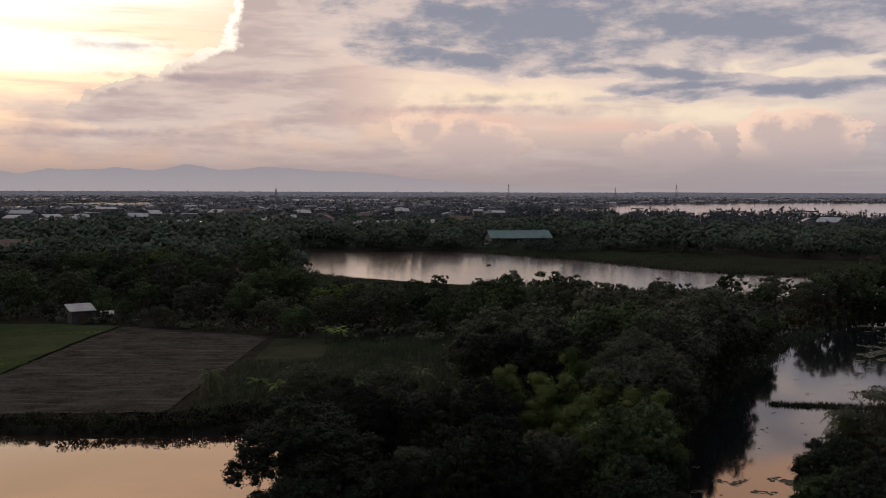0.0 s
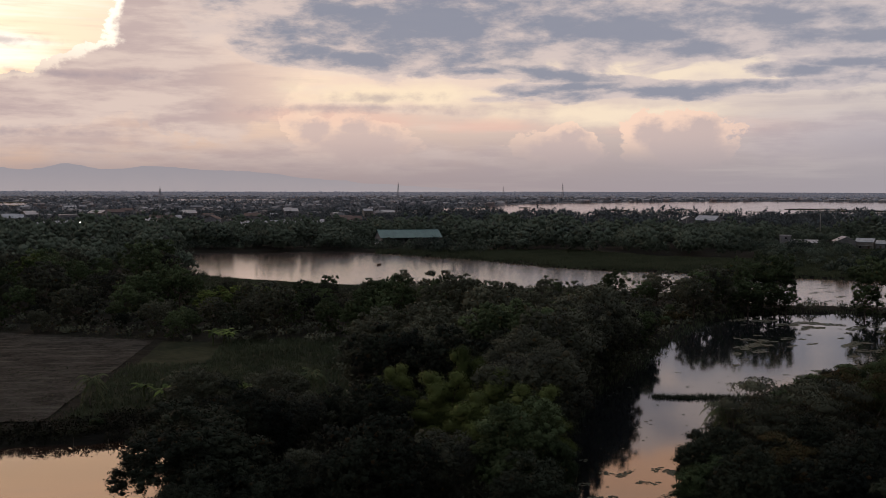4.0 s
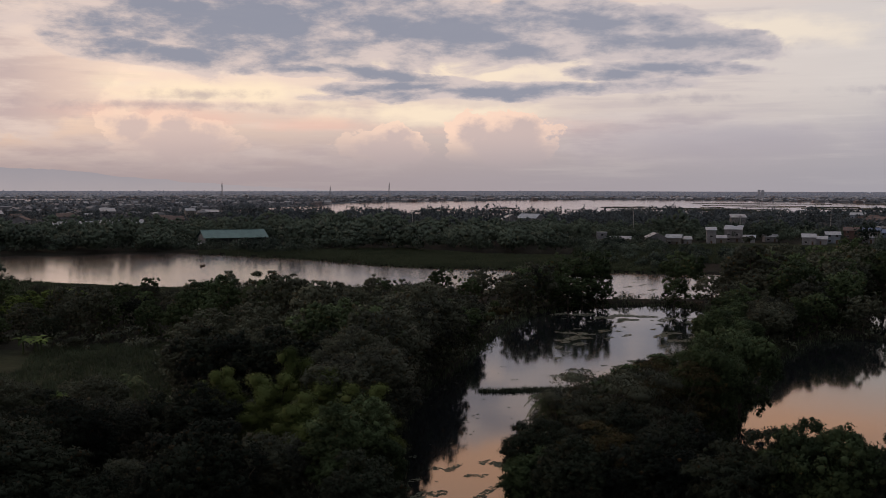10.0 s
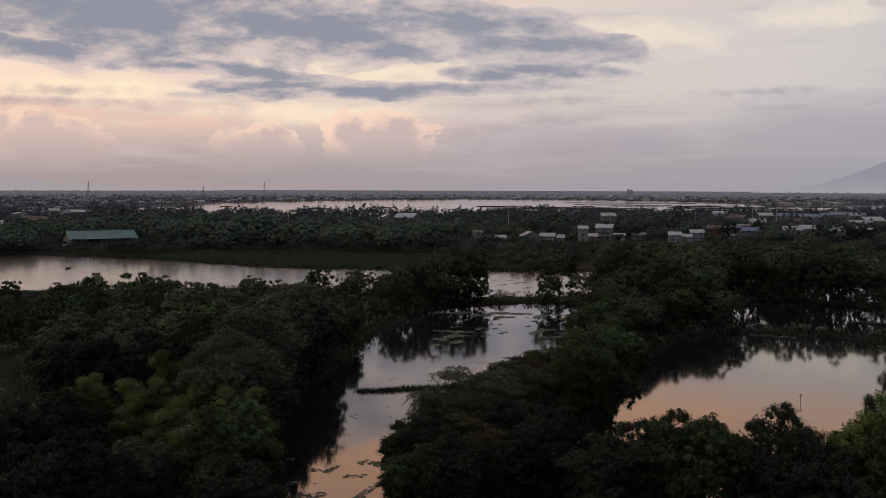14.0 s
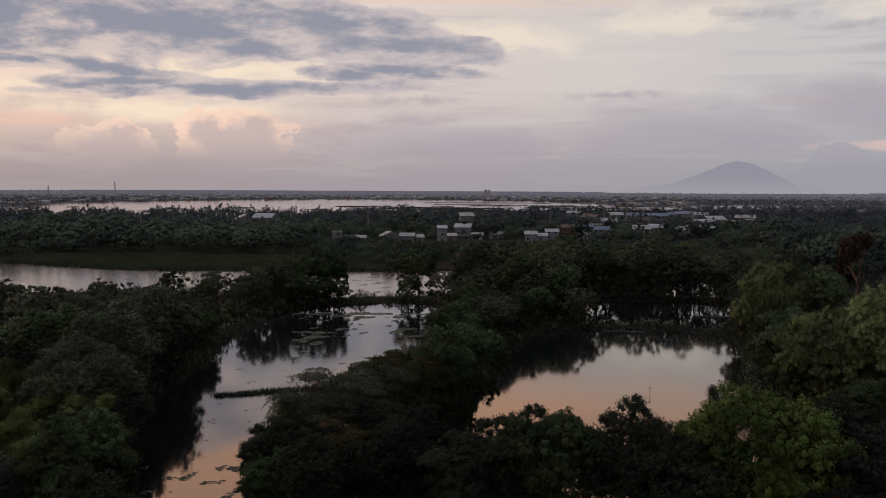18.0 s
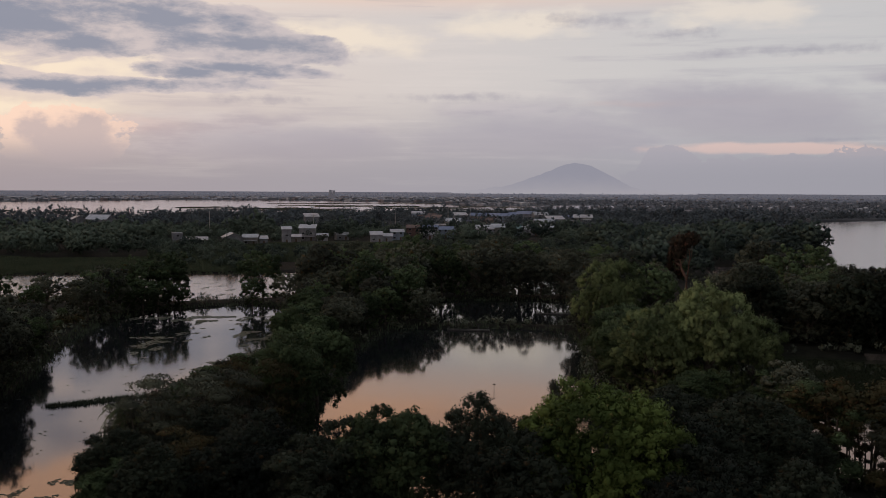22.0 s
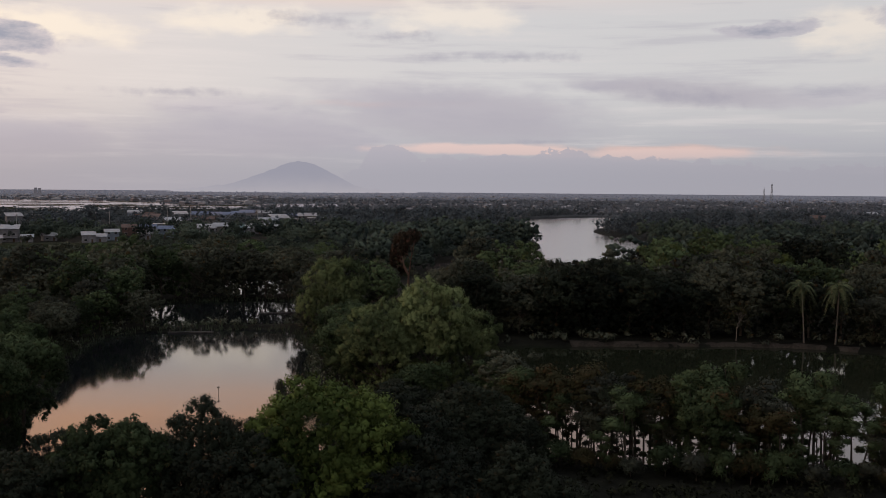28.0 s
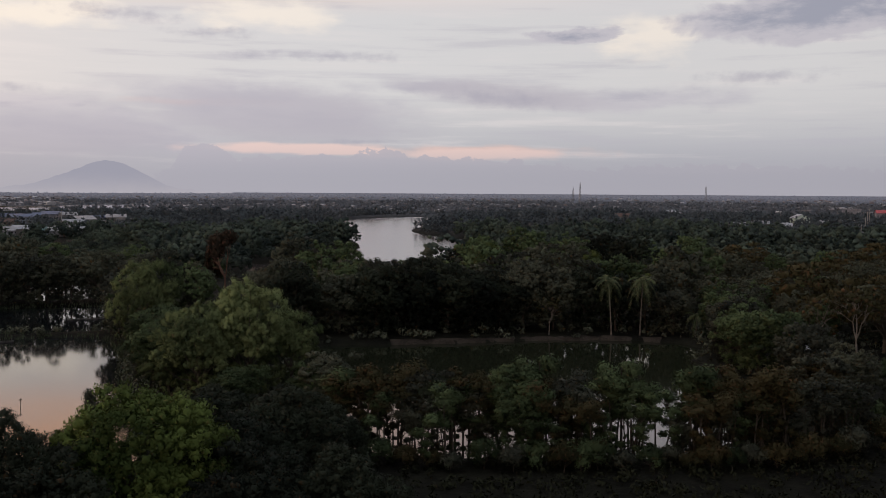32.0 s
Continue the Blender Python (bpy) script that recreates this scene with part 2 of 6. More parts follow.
def leaf_material(name, dark, light, dry, dry_share=0.04, speck=0.10):
    """Foliage: tone by tree, by leaf and by patch of the crown."""
    m, tree, b = principled(name, dark, 0.70, 0.06)
    info = nd("ShaderNodeObjectInfo", tree)
    geo = nd("ShaderNodeNewGeometry", tree)
    isl = geo.outputs["Random Per Island"]
    patch_tone = noise_fac(tree, 0.55)
    tone = math_node("ADD", math_node("MULTIPLY", isl, speck, tree=tree), math_node("MULTIPLY", patch_tone, 1.0 - speck, tree=tree), tree=tree)
    tone = math_node("ADD", tone, math_node("MULTIPLY", info.outputs["Random"], 0.6, tree=tree), tree=tree)
    stand = smooth(noise_fac(tree, 0.10, 2.0), 0.36, 0.66, tree, 0.0, 0.6)
    grove = smooth(noise_fac(tree, 0.034, 2.0), 0.38, 0.62, tree, 0.0, 0.5)
    tone = math_node("ADD", math_node("ADD", tone, stand, tree=tree), grove, tree=tree)
    c = mixed(smooth(tone, 0.55, 1.85, tree), dark, light, tree)
    c = mixed(smooth(isl, 1.0 - dry_share, 1.0, tree), c, dry, tree)
    wire(c, b.inputs["Base Color"])
    tr = nd("ShaderNodeBsdfTranslucent", tree)
    wire(c, tr.inputs["Color"])
    mx = nd("ShaderNodeMixShader", tree)
    mx.inputs[0].default_value = 0.12
    wire(b.outputs[0], mx.inputs[1])
    wire(tr.outputs[0], mx.inputs[2])
    wire(mx.outputs[0], tree.nodes["Material Output"].inputs["Surface"])
    return m


def water_material(name, tint, ripple, scale, rough=0.02, ior=2.0):
    m, tree, b = principled(name, tint, rough, 0.5)
    b.inputs["IOR"].default_value = ior
    co = nd("ShaderNodeTexCoord", tree)
    mp = nd("ShaderNodeMapping", tree)
    wire(co.outputs["Object"], mp.inputs[0])
    mp.inputs["Scale"].default_value = (scale, scale * 0.6, 1)
    n = nd("ShaderNodeTexNoise", tree)
    wire(mp.outputs[0], n.inputs["Vector"])
    n.inputs["Scale"].default_value, n.inputs["Detail"].default_value = 1.0, 3.0
    calm = noise_fac(tree, 0.018, 3.0)
    amount = smooth(calm, 0.42, 0.62, tree)
    bumped(tree, b, math_node("MULTIPLY", n.outputs["Fac"], amount, tree=tree), 1.0, ripple)
    wire(mixed(calm, tint, tuple(c * 1.8 for c in tint), tree), b.inputs["Base Color"])
    return m


M_GROUND = two_tone("undergrowth_soil_far_haze", (0.006, 0.006, 0.005), (0.014, 0.014, 0.010), 0.06, bump=0.9, dist=0.4, spec=0.04)
tree_ = M_GROUND.node_tree
b_ = tree_.nodes["Principled BSDF"]
near_colour = b_.inputs["Base Color"].links[0].from_socket
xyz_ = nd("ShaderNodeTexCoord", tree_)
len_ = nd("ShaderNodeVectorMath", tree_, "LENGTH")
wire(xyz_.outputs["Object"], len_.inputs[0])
# field tones at random; distance haze is put into the colour, bluer outwards
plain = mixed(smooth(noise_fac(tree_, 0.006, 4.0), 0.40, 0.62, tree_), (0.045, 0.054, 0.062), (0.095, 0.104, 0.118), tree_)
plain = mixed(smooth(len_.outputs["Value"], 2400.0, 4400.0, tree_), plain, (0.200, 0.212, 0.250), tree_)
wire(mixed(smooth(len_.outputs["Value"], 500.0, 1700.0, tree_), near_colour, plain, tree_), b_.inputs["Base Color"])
# leaves at the horizon, paled and blued by haze put into the colour
M_HORIZON = leaf_material("haze_paled_foliage", (0.085, 0.096, 0.110), (0.130, 0.140, 0.156), (0.12, 0.12, 0.12), 0.04, 0.3)
M_SOIL = two_tone("dry_ploughed_soil", (0.013, 0.012, 0.010), (0.046, 0.043, 0.037), 0.22, bump=0.9, dist=0.3, spec=0.04)
tree_ = M_SOIL.node_tree
b_ = tree_.nodes["Principled BSDF"]
earth = b_.inputs["Base Color"].links[0].from_socket
row_map = nd("ShaderNodeMapping", tree_)
wire(nd("ShaderNodeTexCoord", tree_).outputs["Object"], row_map.inputs[0])
row_map.inputs["Rotation"].default_value, row_map.inputs["Scale"].default_value = (0, 0, radians(8)), (0.10, 0.75, 1)
row_noise = nd("ShaderNodeTexNoise", tree_)
wire(row_map.outputs[0], row_noise.inputs["Vector"])
row_noise.inputs["Scale"].default_value, row_noise.inputs["Detail"].default_value = 1.0, 6.0
wire(mixed(smooth(row_noise.outputs["Fac"], 0.50, 0.72, tree_, 0.0, 0.8), earth, (0.075, 0.072, 0.060), tree_), b_.inputs["Base Color"])
M_RICE = two_tone("young_rice", (0.014, 0.026, 0.008), (0.028, 0.042, 0.014), 0.12, bump=0.5, dist=0.1, spec=0.04)
M_GRASS = two_tone("rough_grass", (0.012, 0.016, 0.009), (0.030, 0.034, 0.018), 0.10, bump=0.8, dist=0.2, spec=0.04)
M_REED = leaf_material("reed_blades", (0.038, 0.050, 0.030), (0.068, 0.084, 0.050), (0.12, 0.10, 0.06))
M_BANK = two_tone("bank_mud", (0.022, 0.018, 0.015), (0.050, 0.042, 0.034), 0.30, bump=0.7, dist=0.15, spec=0.04)
M_WATER = water_material("pond_water", (0.005, 0.006, 0.007), 0.004, 2.2, 0.06, 1.62)
M_FISH_POND = water_material("rippled_pond_water", (0.016, 0.010, 0.007), 0.010, 3.2, 0.03, 1.62)
M_LAGOON = water_material("lagoon_water", (0.024, 0.018, 0.018), 0.03, 0.9, 0.15, 2.2)
M_WATER_GREEN = water_material("green_pond_water", (0.010, 0.012, 0.007), 0.0015, 2.0, 0.05, 1.42)
# pink base colour stands in for sky reflected on bay and paddies
M_BAY = water_material("sky_pink_bay_water", (0.17, 0.090, 0.078), 0.02, 0.35, 0.08, 1.5)
M_BARK = two_tone("tree_bark", (0.035, 0.028, 0.022), (0.095, 0.078, 0.062), 1.6, bump=0.8, dist=0.05)
M_PALE_BARK = two_tone("pale_bark", (0.085, 0.075, 0.062), (0.17, 0.15, 0.125), 1.2, bump=0.5, dist=0.04)
M_RED_BARK = two_tone("rusty_bark", (0.075, 0.040, 0.030), (0.15, 0.085, 0.060), 1.2, bump=0.5, dist=0.04)
M_LEAF_DARK = leaf_material("dark_foliage", (0.026, 0.029, 0.024), (0.096, 0.104, 0.071), (0.075, 0.050, 0.020), 0.08)
# darker copy of the dark foliage, with shade put into the colour
M_LEAF_SHADED = leaf_material("shade_darkened_foliage", (0.009, 0.012, 0.010), (0.032, 0.040, 0.026), (0.05, 0.03, 0.014), 0.06)
M_LEAF_MID = leaf_material("mid_foliage", (0.020, 0.030, 0.015), (0.088, 0.122, 0.056), (0.09, 0.07, 0.03))
M_LEAF_BRIGHT = leaf_material("bright_foliage", (0.026, 0.042, 0.012), (0.175, 0.230, 0.060), (0.13, 0.12, 0.04))
M_LEAF_FEATHER = leaf_material("feathery_foliage", (0.044, 0.060, 0.027), (0.205, 0.245, 0.105), (0.11, 0.10, 0.05))
M_LEAF_BAMBOO = leaf_material("bamboo_foliage", (0.024, 0.036, 0.011), (0.105, 0.130, 0.040), (0.11, 0.10, 0.04))
M_LEAF_RUST = leaf_material("rusty_foliage", (0.026, 0.028, 0.013), (0.062, 0.052, 0.024), (0.09, 0.05, 0.025), 0.22)
# distant leaves: slight haze mixed into the colour, greyer and bluer
M_LEAF_FAR = leaf_material("distant_hazed_foliage", (0.020, 0.029, 0.026), (0.080, 0.102, 0.074), (0.06, 0.065, 0.06), 0.03, 0.12)
# far leaves with blue air haze mixed into their base colour
M_LEAF_HAZE = leaf_material("haze_blued_foliage", (0.045, 0.056, 0.066), (0.092, 0.108, 0.112), (0.07, 0.07, 0.07), 0.03, 0.12)
M_LEAF_RED = leaf_material("reddish_foliage", (0.022, 0.018, 0.013), (0.058, 0.042, 0.028), (0.12, 0.06, 0.04), 0.2)
M_FROND = leaf_material("palm_fronds", (0.045, 0.060, 0.030), (0.105, 0.125, 0.060), (0.14, 0.12, 0.07), 0.2)
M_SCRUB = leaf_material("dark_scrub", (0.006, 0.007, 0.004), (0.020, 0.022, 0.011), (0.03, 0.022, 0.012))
M_LILY = leaf_material("floating_leaves", (0.045, 0.052, 0.034), (0.100, 0.105, 0.075), (0.12, 0.10, 0.07), 0.2)

# ---- helpers for meshes ----


NORMALS = {}      # soft leaf normals, by mesh


def mesh_from(name, verts, quads=None, tris=None, mat=None, smooth_shade=False, normals=None):
    if normals is not None:
        smooth_shade = True
    if quads is not None and len(quads) and np.shape(quads)[1] == 3:
        quads, tris = None, quads
    me = bpy.data.meshes.new(name)
    verts = np.asarray(verts, np.float32).reshape(-1, 3)
    parts_q = np.asarray(quads if quads is not None else [], np.int32).reshape(-1, 4)
    parts_t = np.asarray(tris if tris is not None else [], np.int32).reshape(-1, 3)
    nq, nt = len(parts_q), len(parts_t)
    me.vertices.add(len(verts))
    me.vertices.foreach_set("co", verts.ravel())
    me.loops.add(nq * 4 + nt * 3)
    me.loops.foreach_set("vertex_index", np.concatenate([parts_q.ravel(), parts_t.ravel()]).astype(np.int32))
    me.polygons.add(nq + nt)
    starts = np.concatenate([np.arange(nq) * 4, nq * 4 + np.arange(nt) * 3]).astype(np.int32)
    me.polygons.foreach_set("loop_start", starts)
    me.polygons.foreach_set("use_smooth", np.full(nq + nt, smooth_shade))
    me.update(calc_edges=True)
    me.validate()
    if normals is not None and len(normals) == len(me.vertices):
        me.normals_split_custom_set_from_vertices(np.asarray(normals, np.float32))
        NORMALS[me.name] = normals
    if mat:
        me.materials.append(mat)
    return me


def part(name, bm, material, parent, label=""):
    """One bmesh or ready mesh as one object under a thing or a part."""
    if isinstance(bm, bmesh.types.BMesh):
        me = bpy.data.meshes.new(name)
        bm.to_mesh(me)
        bm.free()
    else:
        me = bm
    if material and not me.materials:
        me.materials.append(material)
    ob = new(name, me)
    ob.parent = parent
    return tagged(ob, label)


def setting(name, me, label, category):
    return tagged(new(name, me), label, category, kind="structure")


def bearing(az, d, z=0.0):
    return Vector((d * math.sin(radians(az)), d * math.cos(radians(az)), z))


rng = np.random.default_rng(7)

# ---- plan of the waters: outlines in metres, x right and y ahead of the hover point ----
WATERS = {
    "fish_pond": [(-140, 122), (-53, 117.5), (-36, 116.5), (-19.5, 118), (-15, 108), (-16, 90), (-24, 70), (-60, 55), (-150, 60)],
    "lagoon": [(-66, 455), (-33, 463), (5, 468), (54, 420), (90, 364), (123, 342), (166, 313), (190, 300), (178, 262), (150, 236),
               (127, 238), (112, 243), (92, 272), (54, 290), (5, 300), (-15, 309), (-40, 333), (-52, 372)],
    "creek": [(104, 226), (128, 222), (124, 200), (104, 172), (88, 152), (68, 138), (52, 122), (41, 106), (34, 92), (30, 78), (19.5, 76),
              (24, 96), (29, 117), (37, 137), (50, 157), (65, 185), (84, 212)],
    "mirror_pond": [(128, 164), (139, 159), (149, 150), (153, 139), (142, 124), (118, 103), (102, 86), (86, 66), (66, 60), (50, 70), (56, 90),
                    (70, 108), (88, 126), (104, 146)],
    "back_pond": [(142, 172), (170, 200), (196, 176), (178, 148), (163, 146), (152, 156)],
    "hidden_pond": [(196, 206), (222, 236), (244, 216), (216, 188)],
    "green_pond": [(163, 94), (171, 83), (184, 64), (191, 54), (197, 36), (190, 27), (172, 26), (150, 12), (131, 5), (118, 7), (106, 30), (99, 48),
                   (104, 60), (122, 74), (146, 88)],
    "river": [(835, 475), (1010, 470), (990, 400), (770, 341), (650, 300), (535, 203), (470, 165), (380, 146), (330, 148), (292, 158),
              (262, 168), (252, 174), (275, 188), (330, 202), (400, 222), (470, 246), (560, 306), (700, 385)],
    "inlet": [(238, 164), (256, 174), (282, 184), (330, 226), (338, 208), (300, 182), (276, 172), (252, 160)],
    "grove_pool": [(0.2, 124), (3.0, 124.6), (3.2, 120), (0.6, 119)],
    "paddy_1": [(-574, 1521), (-463, 1545), (-600, 2020), (-750, 1980)],
    "paddy_2": [(-700, 1400), (-580, 1500), (-655, 1720), (-800, 1640)],
    "paddy_3": [(-1200, 2150), (-670, 2350), (-760, 2720), (-1300, 2480)],
    "paddy_4": [(-430, 1050), (-395, 1056), (-422, 1128), (-460, 1122)],
    "paddy_5": [(-355, 2190), (-60, 2280), (-70, 2700), (-425, 2600)],
    "far_inlet": [(1560, 1180), (1720, 1010), (1850, 1060), (1700, 1230)],
    "bay": [(20, 1190), (150, 1060), (320, 960), (540, 930), (700, 870), (880, 900), (1130, 1060), (1500, 1120), (1480, 1300), (1210, 1330),
            (1420, 1740), (1300, 2250), (1000, 2330), (640, 2150), (380, 1900), (220, 1560)],
}


def smooth_outline(points, steps=4):
    """A closed curve through the corner points."""
    p = np.array(points, float)
    n = len(p)
    out = []
    for i in range(n):
        a, b, c, d = p[i - 1], p[i], p[(i + 1) % n], p[(i + 2) % n]
        for k in range(steps):
            t = k / steps
            out.append(0.5 * (2 * b + (c - a) * t + (2 * a - 5 * b + 4 * c - d) * t * t + (3 * b - a - 3 * c + d) * t ** 3))
    return np.array(out)


SHORES = {k: smooth_outline(v) for k, v in WATERS.items()}


def shore_distance(xy, poly):
    """Signed distance to a closed outline, negative inside."""
    best = np.full(len(xy), 1e9)
    inside = np.zeros(len(xy), bool)
    for a, b in zip(poly, np.roll(poly, -1, 0)):
        ab = b - a
        t = np.clip(((xy - a) @ ab) / max(ab @ ab, 1e-9), 0, 1)
        best = np.minimum(best, np.hypot(*(xy - a - t[:, None] * ab).T))
        cross = (a[1] > xy[:, 1]) != (b[1] > xy[:, 1])
        with np.errstate(divide="ignore", invalid="ignore"):
            xi = a[0] + (xy[:, 1] - a[1]) * ab[0] / ab[1]
        inside ^= cross & (xy[:, 0] < xi)
    return np.where(inside, -best, best)


def water_distance(xy):
    """Signed distance to the nearest water."""
    xy = np.asarray(xy, float).reshape(-1, 2)
    out = np.full(len(xy), 1e9)
    for poly in SHORES.values():
        lo, hi = poly.min(0) - 40, poly.max(0) + 40
        near = np.all((xy > lo) & (xy < hi), 1)
        if near.any():
            out[near] = np.minimum(out[near], shore_distance(xy[near], poly))
    return out


def wavy(xy, length, seed=0.0):
    """Cheap smooth noise in -1..1."""
    x, y = xy[:, 0] / length + seed, xy[:, 1] / length - seed
    return (np.sin(x * 1.7 + 2.1 * np.sin(y * 0.9)) + np.sin(y * 2.3 + 1.3 * np.sin(x * 1.4 + 1)) + 0.6 * np.sin(x * 4.1 - y * 3.3)) / 2.6


def ground_height(xy):
    xy = np.asarray(xy, float).reshape(-1, 2)
    d = water_distance(xy) + 0.9 * wavy(xy, 3.0)
    z = 0.75 + 0.25 * wavy(xy, 22.0, 3.0) + 0.10 * wavy(xy, 4.0, 1.0)
    r = np.hypot(xy[:, 0], xy[:, 1])
    z = z + np.clip((r - 2600) / 2300, 0, 1) ** 2 * 15.0
    f = np.clip(d / 1.6, -1, 1)
    return np.where(f < 1, z * (0.5 + 0.5 * f) - 1.2 * (0.5 - 0.5 * f), z)


# ---- ground: one sheet to the horizon, finer where the camera looks ----
az_grid = np.concatenate([np.arange(-34, 100, 0.38), np.arange(100, 326, 2.5)])
r_grid = [14.0]
while r_grid[-1] < 4940:
    r_grid.append(r_grid[-1] * (1.012 if r_grid[-1] < 500 else 1.035))
r_grid = np.array(r_grid)
na, nr = len(az_grid), len(r_grid)
rr, aa = np.meshgrid(r_grid, np.radians(az_grid), indexing="ij")
gxy = np.stack([rr * np.sin(aa), rr * np.cos(aa)], -1).reshape(-1, 2)
gv = np.concatenate([np.column_stack([gxy, ground_height(gxy)]), [[0, 0, 0.8]]])
i, j = np.meshgrid(np.arange(nr - 1), np.arange(na), indexing="ij")
jn = (j + 1) % na
gq = np.stack([i * na + j, i * na + jn, (i + 1) * na + jn, (i + 1) * na + j], -1).reshape(-1, 4)[:, ::-1]
gt = np.stack([np.arange(na), (np.arange(na) + 1) % na, np.full(na, nr * na)], -1)
setting("ground", mesh_from("ground", gv, gq, gt, M_GROUND, True), "dark overgrown ground with low scrub and soil, coloured paler with haze far off", "ground")

# ---- waters ----
for name, label, mat in (("fish_pond", "fish pond reflecting the orange evening sky", M_FISH_POND),
                         ("lagoon", "wide calm lagoon reflecting pink sky", M_LAGOON),
                         ("creek", "dark creek with floating leaves between wooded banks", M_WATER),
                         ("mirror_pond", "still pond mirroring trees and the sky", M_WATER),
                         ("back_pond", "dark pond behind a low dike", M_WATER),
                         ("hidden_pond", "small bright pond among trees", M_WATER),
                         ("green_pond", "dull green pond behind a row of trees", M_WATER_GREEN),
                         ("river", "pale river bend behind the woods", M_LAGOON),
                         ("inlet", "narrow dull inlet between the trees", M_LAGOON),
                         ("grove_pool", "small pool hidden under the trees", M_WATER),
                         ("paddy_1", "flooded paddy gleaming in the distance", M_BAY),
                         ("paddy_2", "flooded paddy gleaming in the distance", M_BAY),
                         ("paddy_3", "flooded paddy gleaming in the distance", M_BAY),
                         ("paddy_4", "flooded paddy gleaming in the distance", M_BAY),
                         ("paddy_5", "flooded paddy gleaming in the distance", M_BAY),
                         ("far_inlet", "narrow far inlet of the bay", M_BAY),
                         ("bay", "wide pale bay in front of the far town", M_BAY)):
    poly = SHORES[name]
    mid = poly.mean(0)
    nxt, prv = np.roll(poly, -1, 0), np.roll(poly, 1, 0)
    tang = nxt - prv
    side = np.stack([tang[:, 1], -tang[:, 0]], 1) / np.maximum(np.hypot(*tang.T), 1e-6)[:, None]
    area = 0.5 * np.sum(poly[:, 0] * nxt[:, 1] - nxt[:, 0] * poly[:, 1])
    grown = poly + side * (1.5 if area > 0 else -1.5)
    bm = bmesh.new()
    vs = [bm.verts.new((x, y, 0.0)) for x, y in grown]
    f = bm.faces.new(vs)
    if f.normal.z < 0 or area < 0:
        f.normal_flip()
    bm.normal_update()
    if f.normal.z < 0:
        f.normal_flip()
    bmesh.ops.triangulate(bm, faces=bm.faces[:])
    me = bpy.data.meshes.new(name)
    bm.to_mesh(me)
    bm.free()
    me.materials.append(mat)
    setting(name, me, label, "water")

# ---- fields ----


def field(name, corners, mat, label, lift, step=2.0, rows_dir=None, ridge=0.0):
    """A field: a sheet that follows the ground, with ridges where it is ploughed."""
    a, b, c, d = [np.array(p, float) for p in corners]
    n = int(max(np.hypot(*(b - a)), np.hypot(*(c - d))) / step) + 1
    m = int(max(np.hypot(*(d - a)), np.hypot(*(c - b))) / step) + 1
    u, v = np.meshgrid(np.linspace(0, 1, n), np.linspace(0, 1, m), indexing="ij")
    xy = ((1 - u) * (1 - v))[..., None] * a + (u * (1 - v))[..., None] * b + (u * v)[..., None] * c + ((1 - u) * v)[..., None] * d
    xy = xy.reshape(-1, 2)
    z = 0.75 + 0.25 * wavy(xy, 22.0, 3.0) + lift + 0.10 * wavy(xy, 4.0, 1.0)
    if ridge:
        z = z + ridge * wavy(xy, 1.1, 5.0) + ridge * 0.8 * wavy(xy, 0.5, 2.0)
    i, j = np.meshgrid(np.arange(n - 1), np.arange(m - 1), indexing="ij")
    q = np.stack([i * m + j, (i + 1) * m + j, (i + 1) * m + j + 1, i * m + j + 1], -1).reshape(-1, 4)
    me = mesh_from(name, np.column_stack([xy, z]), q, None, mat, True)
    if me.polygons[0].normal.z < 0:
        me.flip_normals()
    return setting(name, me, label, "field")


field("ploughed_field", [(-70, 124), (-36, 126), (-34, 191), (-67.5, 206)], M_SOIL, "dry brown ploughed field with clods", 0.12, 0.8, ridge=0.08)
field("rice_field", [(-190, 124), (-70.6, 124), (-68.1, 207), (-200, 210)], M_RICE, "young green rice field", 0.22, 1.2, ridge=0.03)
field("grass_clearing", [(-33, 128), (-2, 140), (0, 184), (-32, 190)], M_GRASS, "rough grass clearing beside the ploughed field", 0.10, 1.2, ridge=0.08)
field("lagoon_meadow", [(-48, 300), (10, 276), (12, 296), (-44, 328)], M_GRASS, "grassy bank along the lagoon", 0.10, 1.5, ridge=0.08)
field("village_meadow", [(225, 395), (297, 360), (365, 440), (270, 480)], M_GRASS, "open meadow in front of the village", 0.12, 2.5, ridge=0.08)

# ---- trees: templates built once at their true size, then copied ----


def tube(points, radii, sides=6):
    """Vertices and quads of a tapered tube."""
    pts = [Vector(p) for p in points]
    vs, qs = [], []
    for k, p in enumerate(pts):
        way = (pts[min(k + 1, len(pts) - 1)] - pts[max(k - 1, 0)]).normalized()
        e1 = way.orthogonal().normalized()
        e2 = way.cross(e1)
        for s in range(sides):
            a = 2 * math.pi * s / sides
            vs.append(p + radii[k] * (math.cos(a) * e1 + math.sin(a) * e2))
    for k in range(len(pts) - 1):
        for s in range(sides):
            n = (s + 1) % sides
            qs.append((k * sides + s, k * sides + n, (k + 1) * sides + n, (k + 1) * sides + s))
    return np.array(vs), np.array(qs)


def joined(pieces):
    vs, qs, off = [], [], 0
    for v, q in pieces:
        vs.append(v)
        qs.append(q + off)
        off += len(v)
    return np.concatenate(vs), np.concatenate(qs)


def twig_mass():
    """A twenty-sided lump: the dense inside of a clump of twigs."""
    bm = bmesh.new()
    bmesh.ops.create_icosphere(bm, subdivisions=1, radius=1.0)
    bm.verts.index_update()
    out = np.array([v.co[:] for v in bm.verts]), np.array([[v.index for v in f.verts] for f in bm.faces])
    bm.free()
    return out


TWIG_MASS = twig_mass()


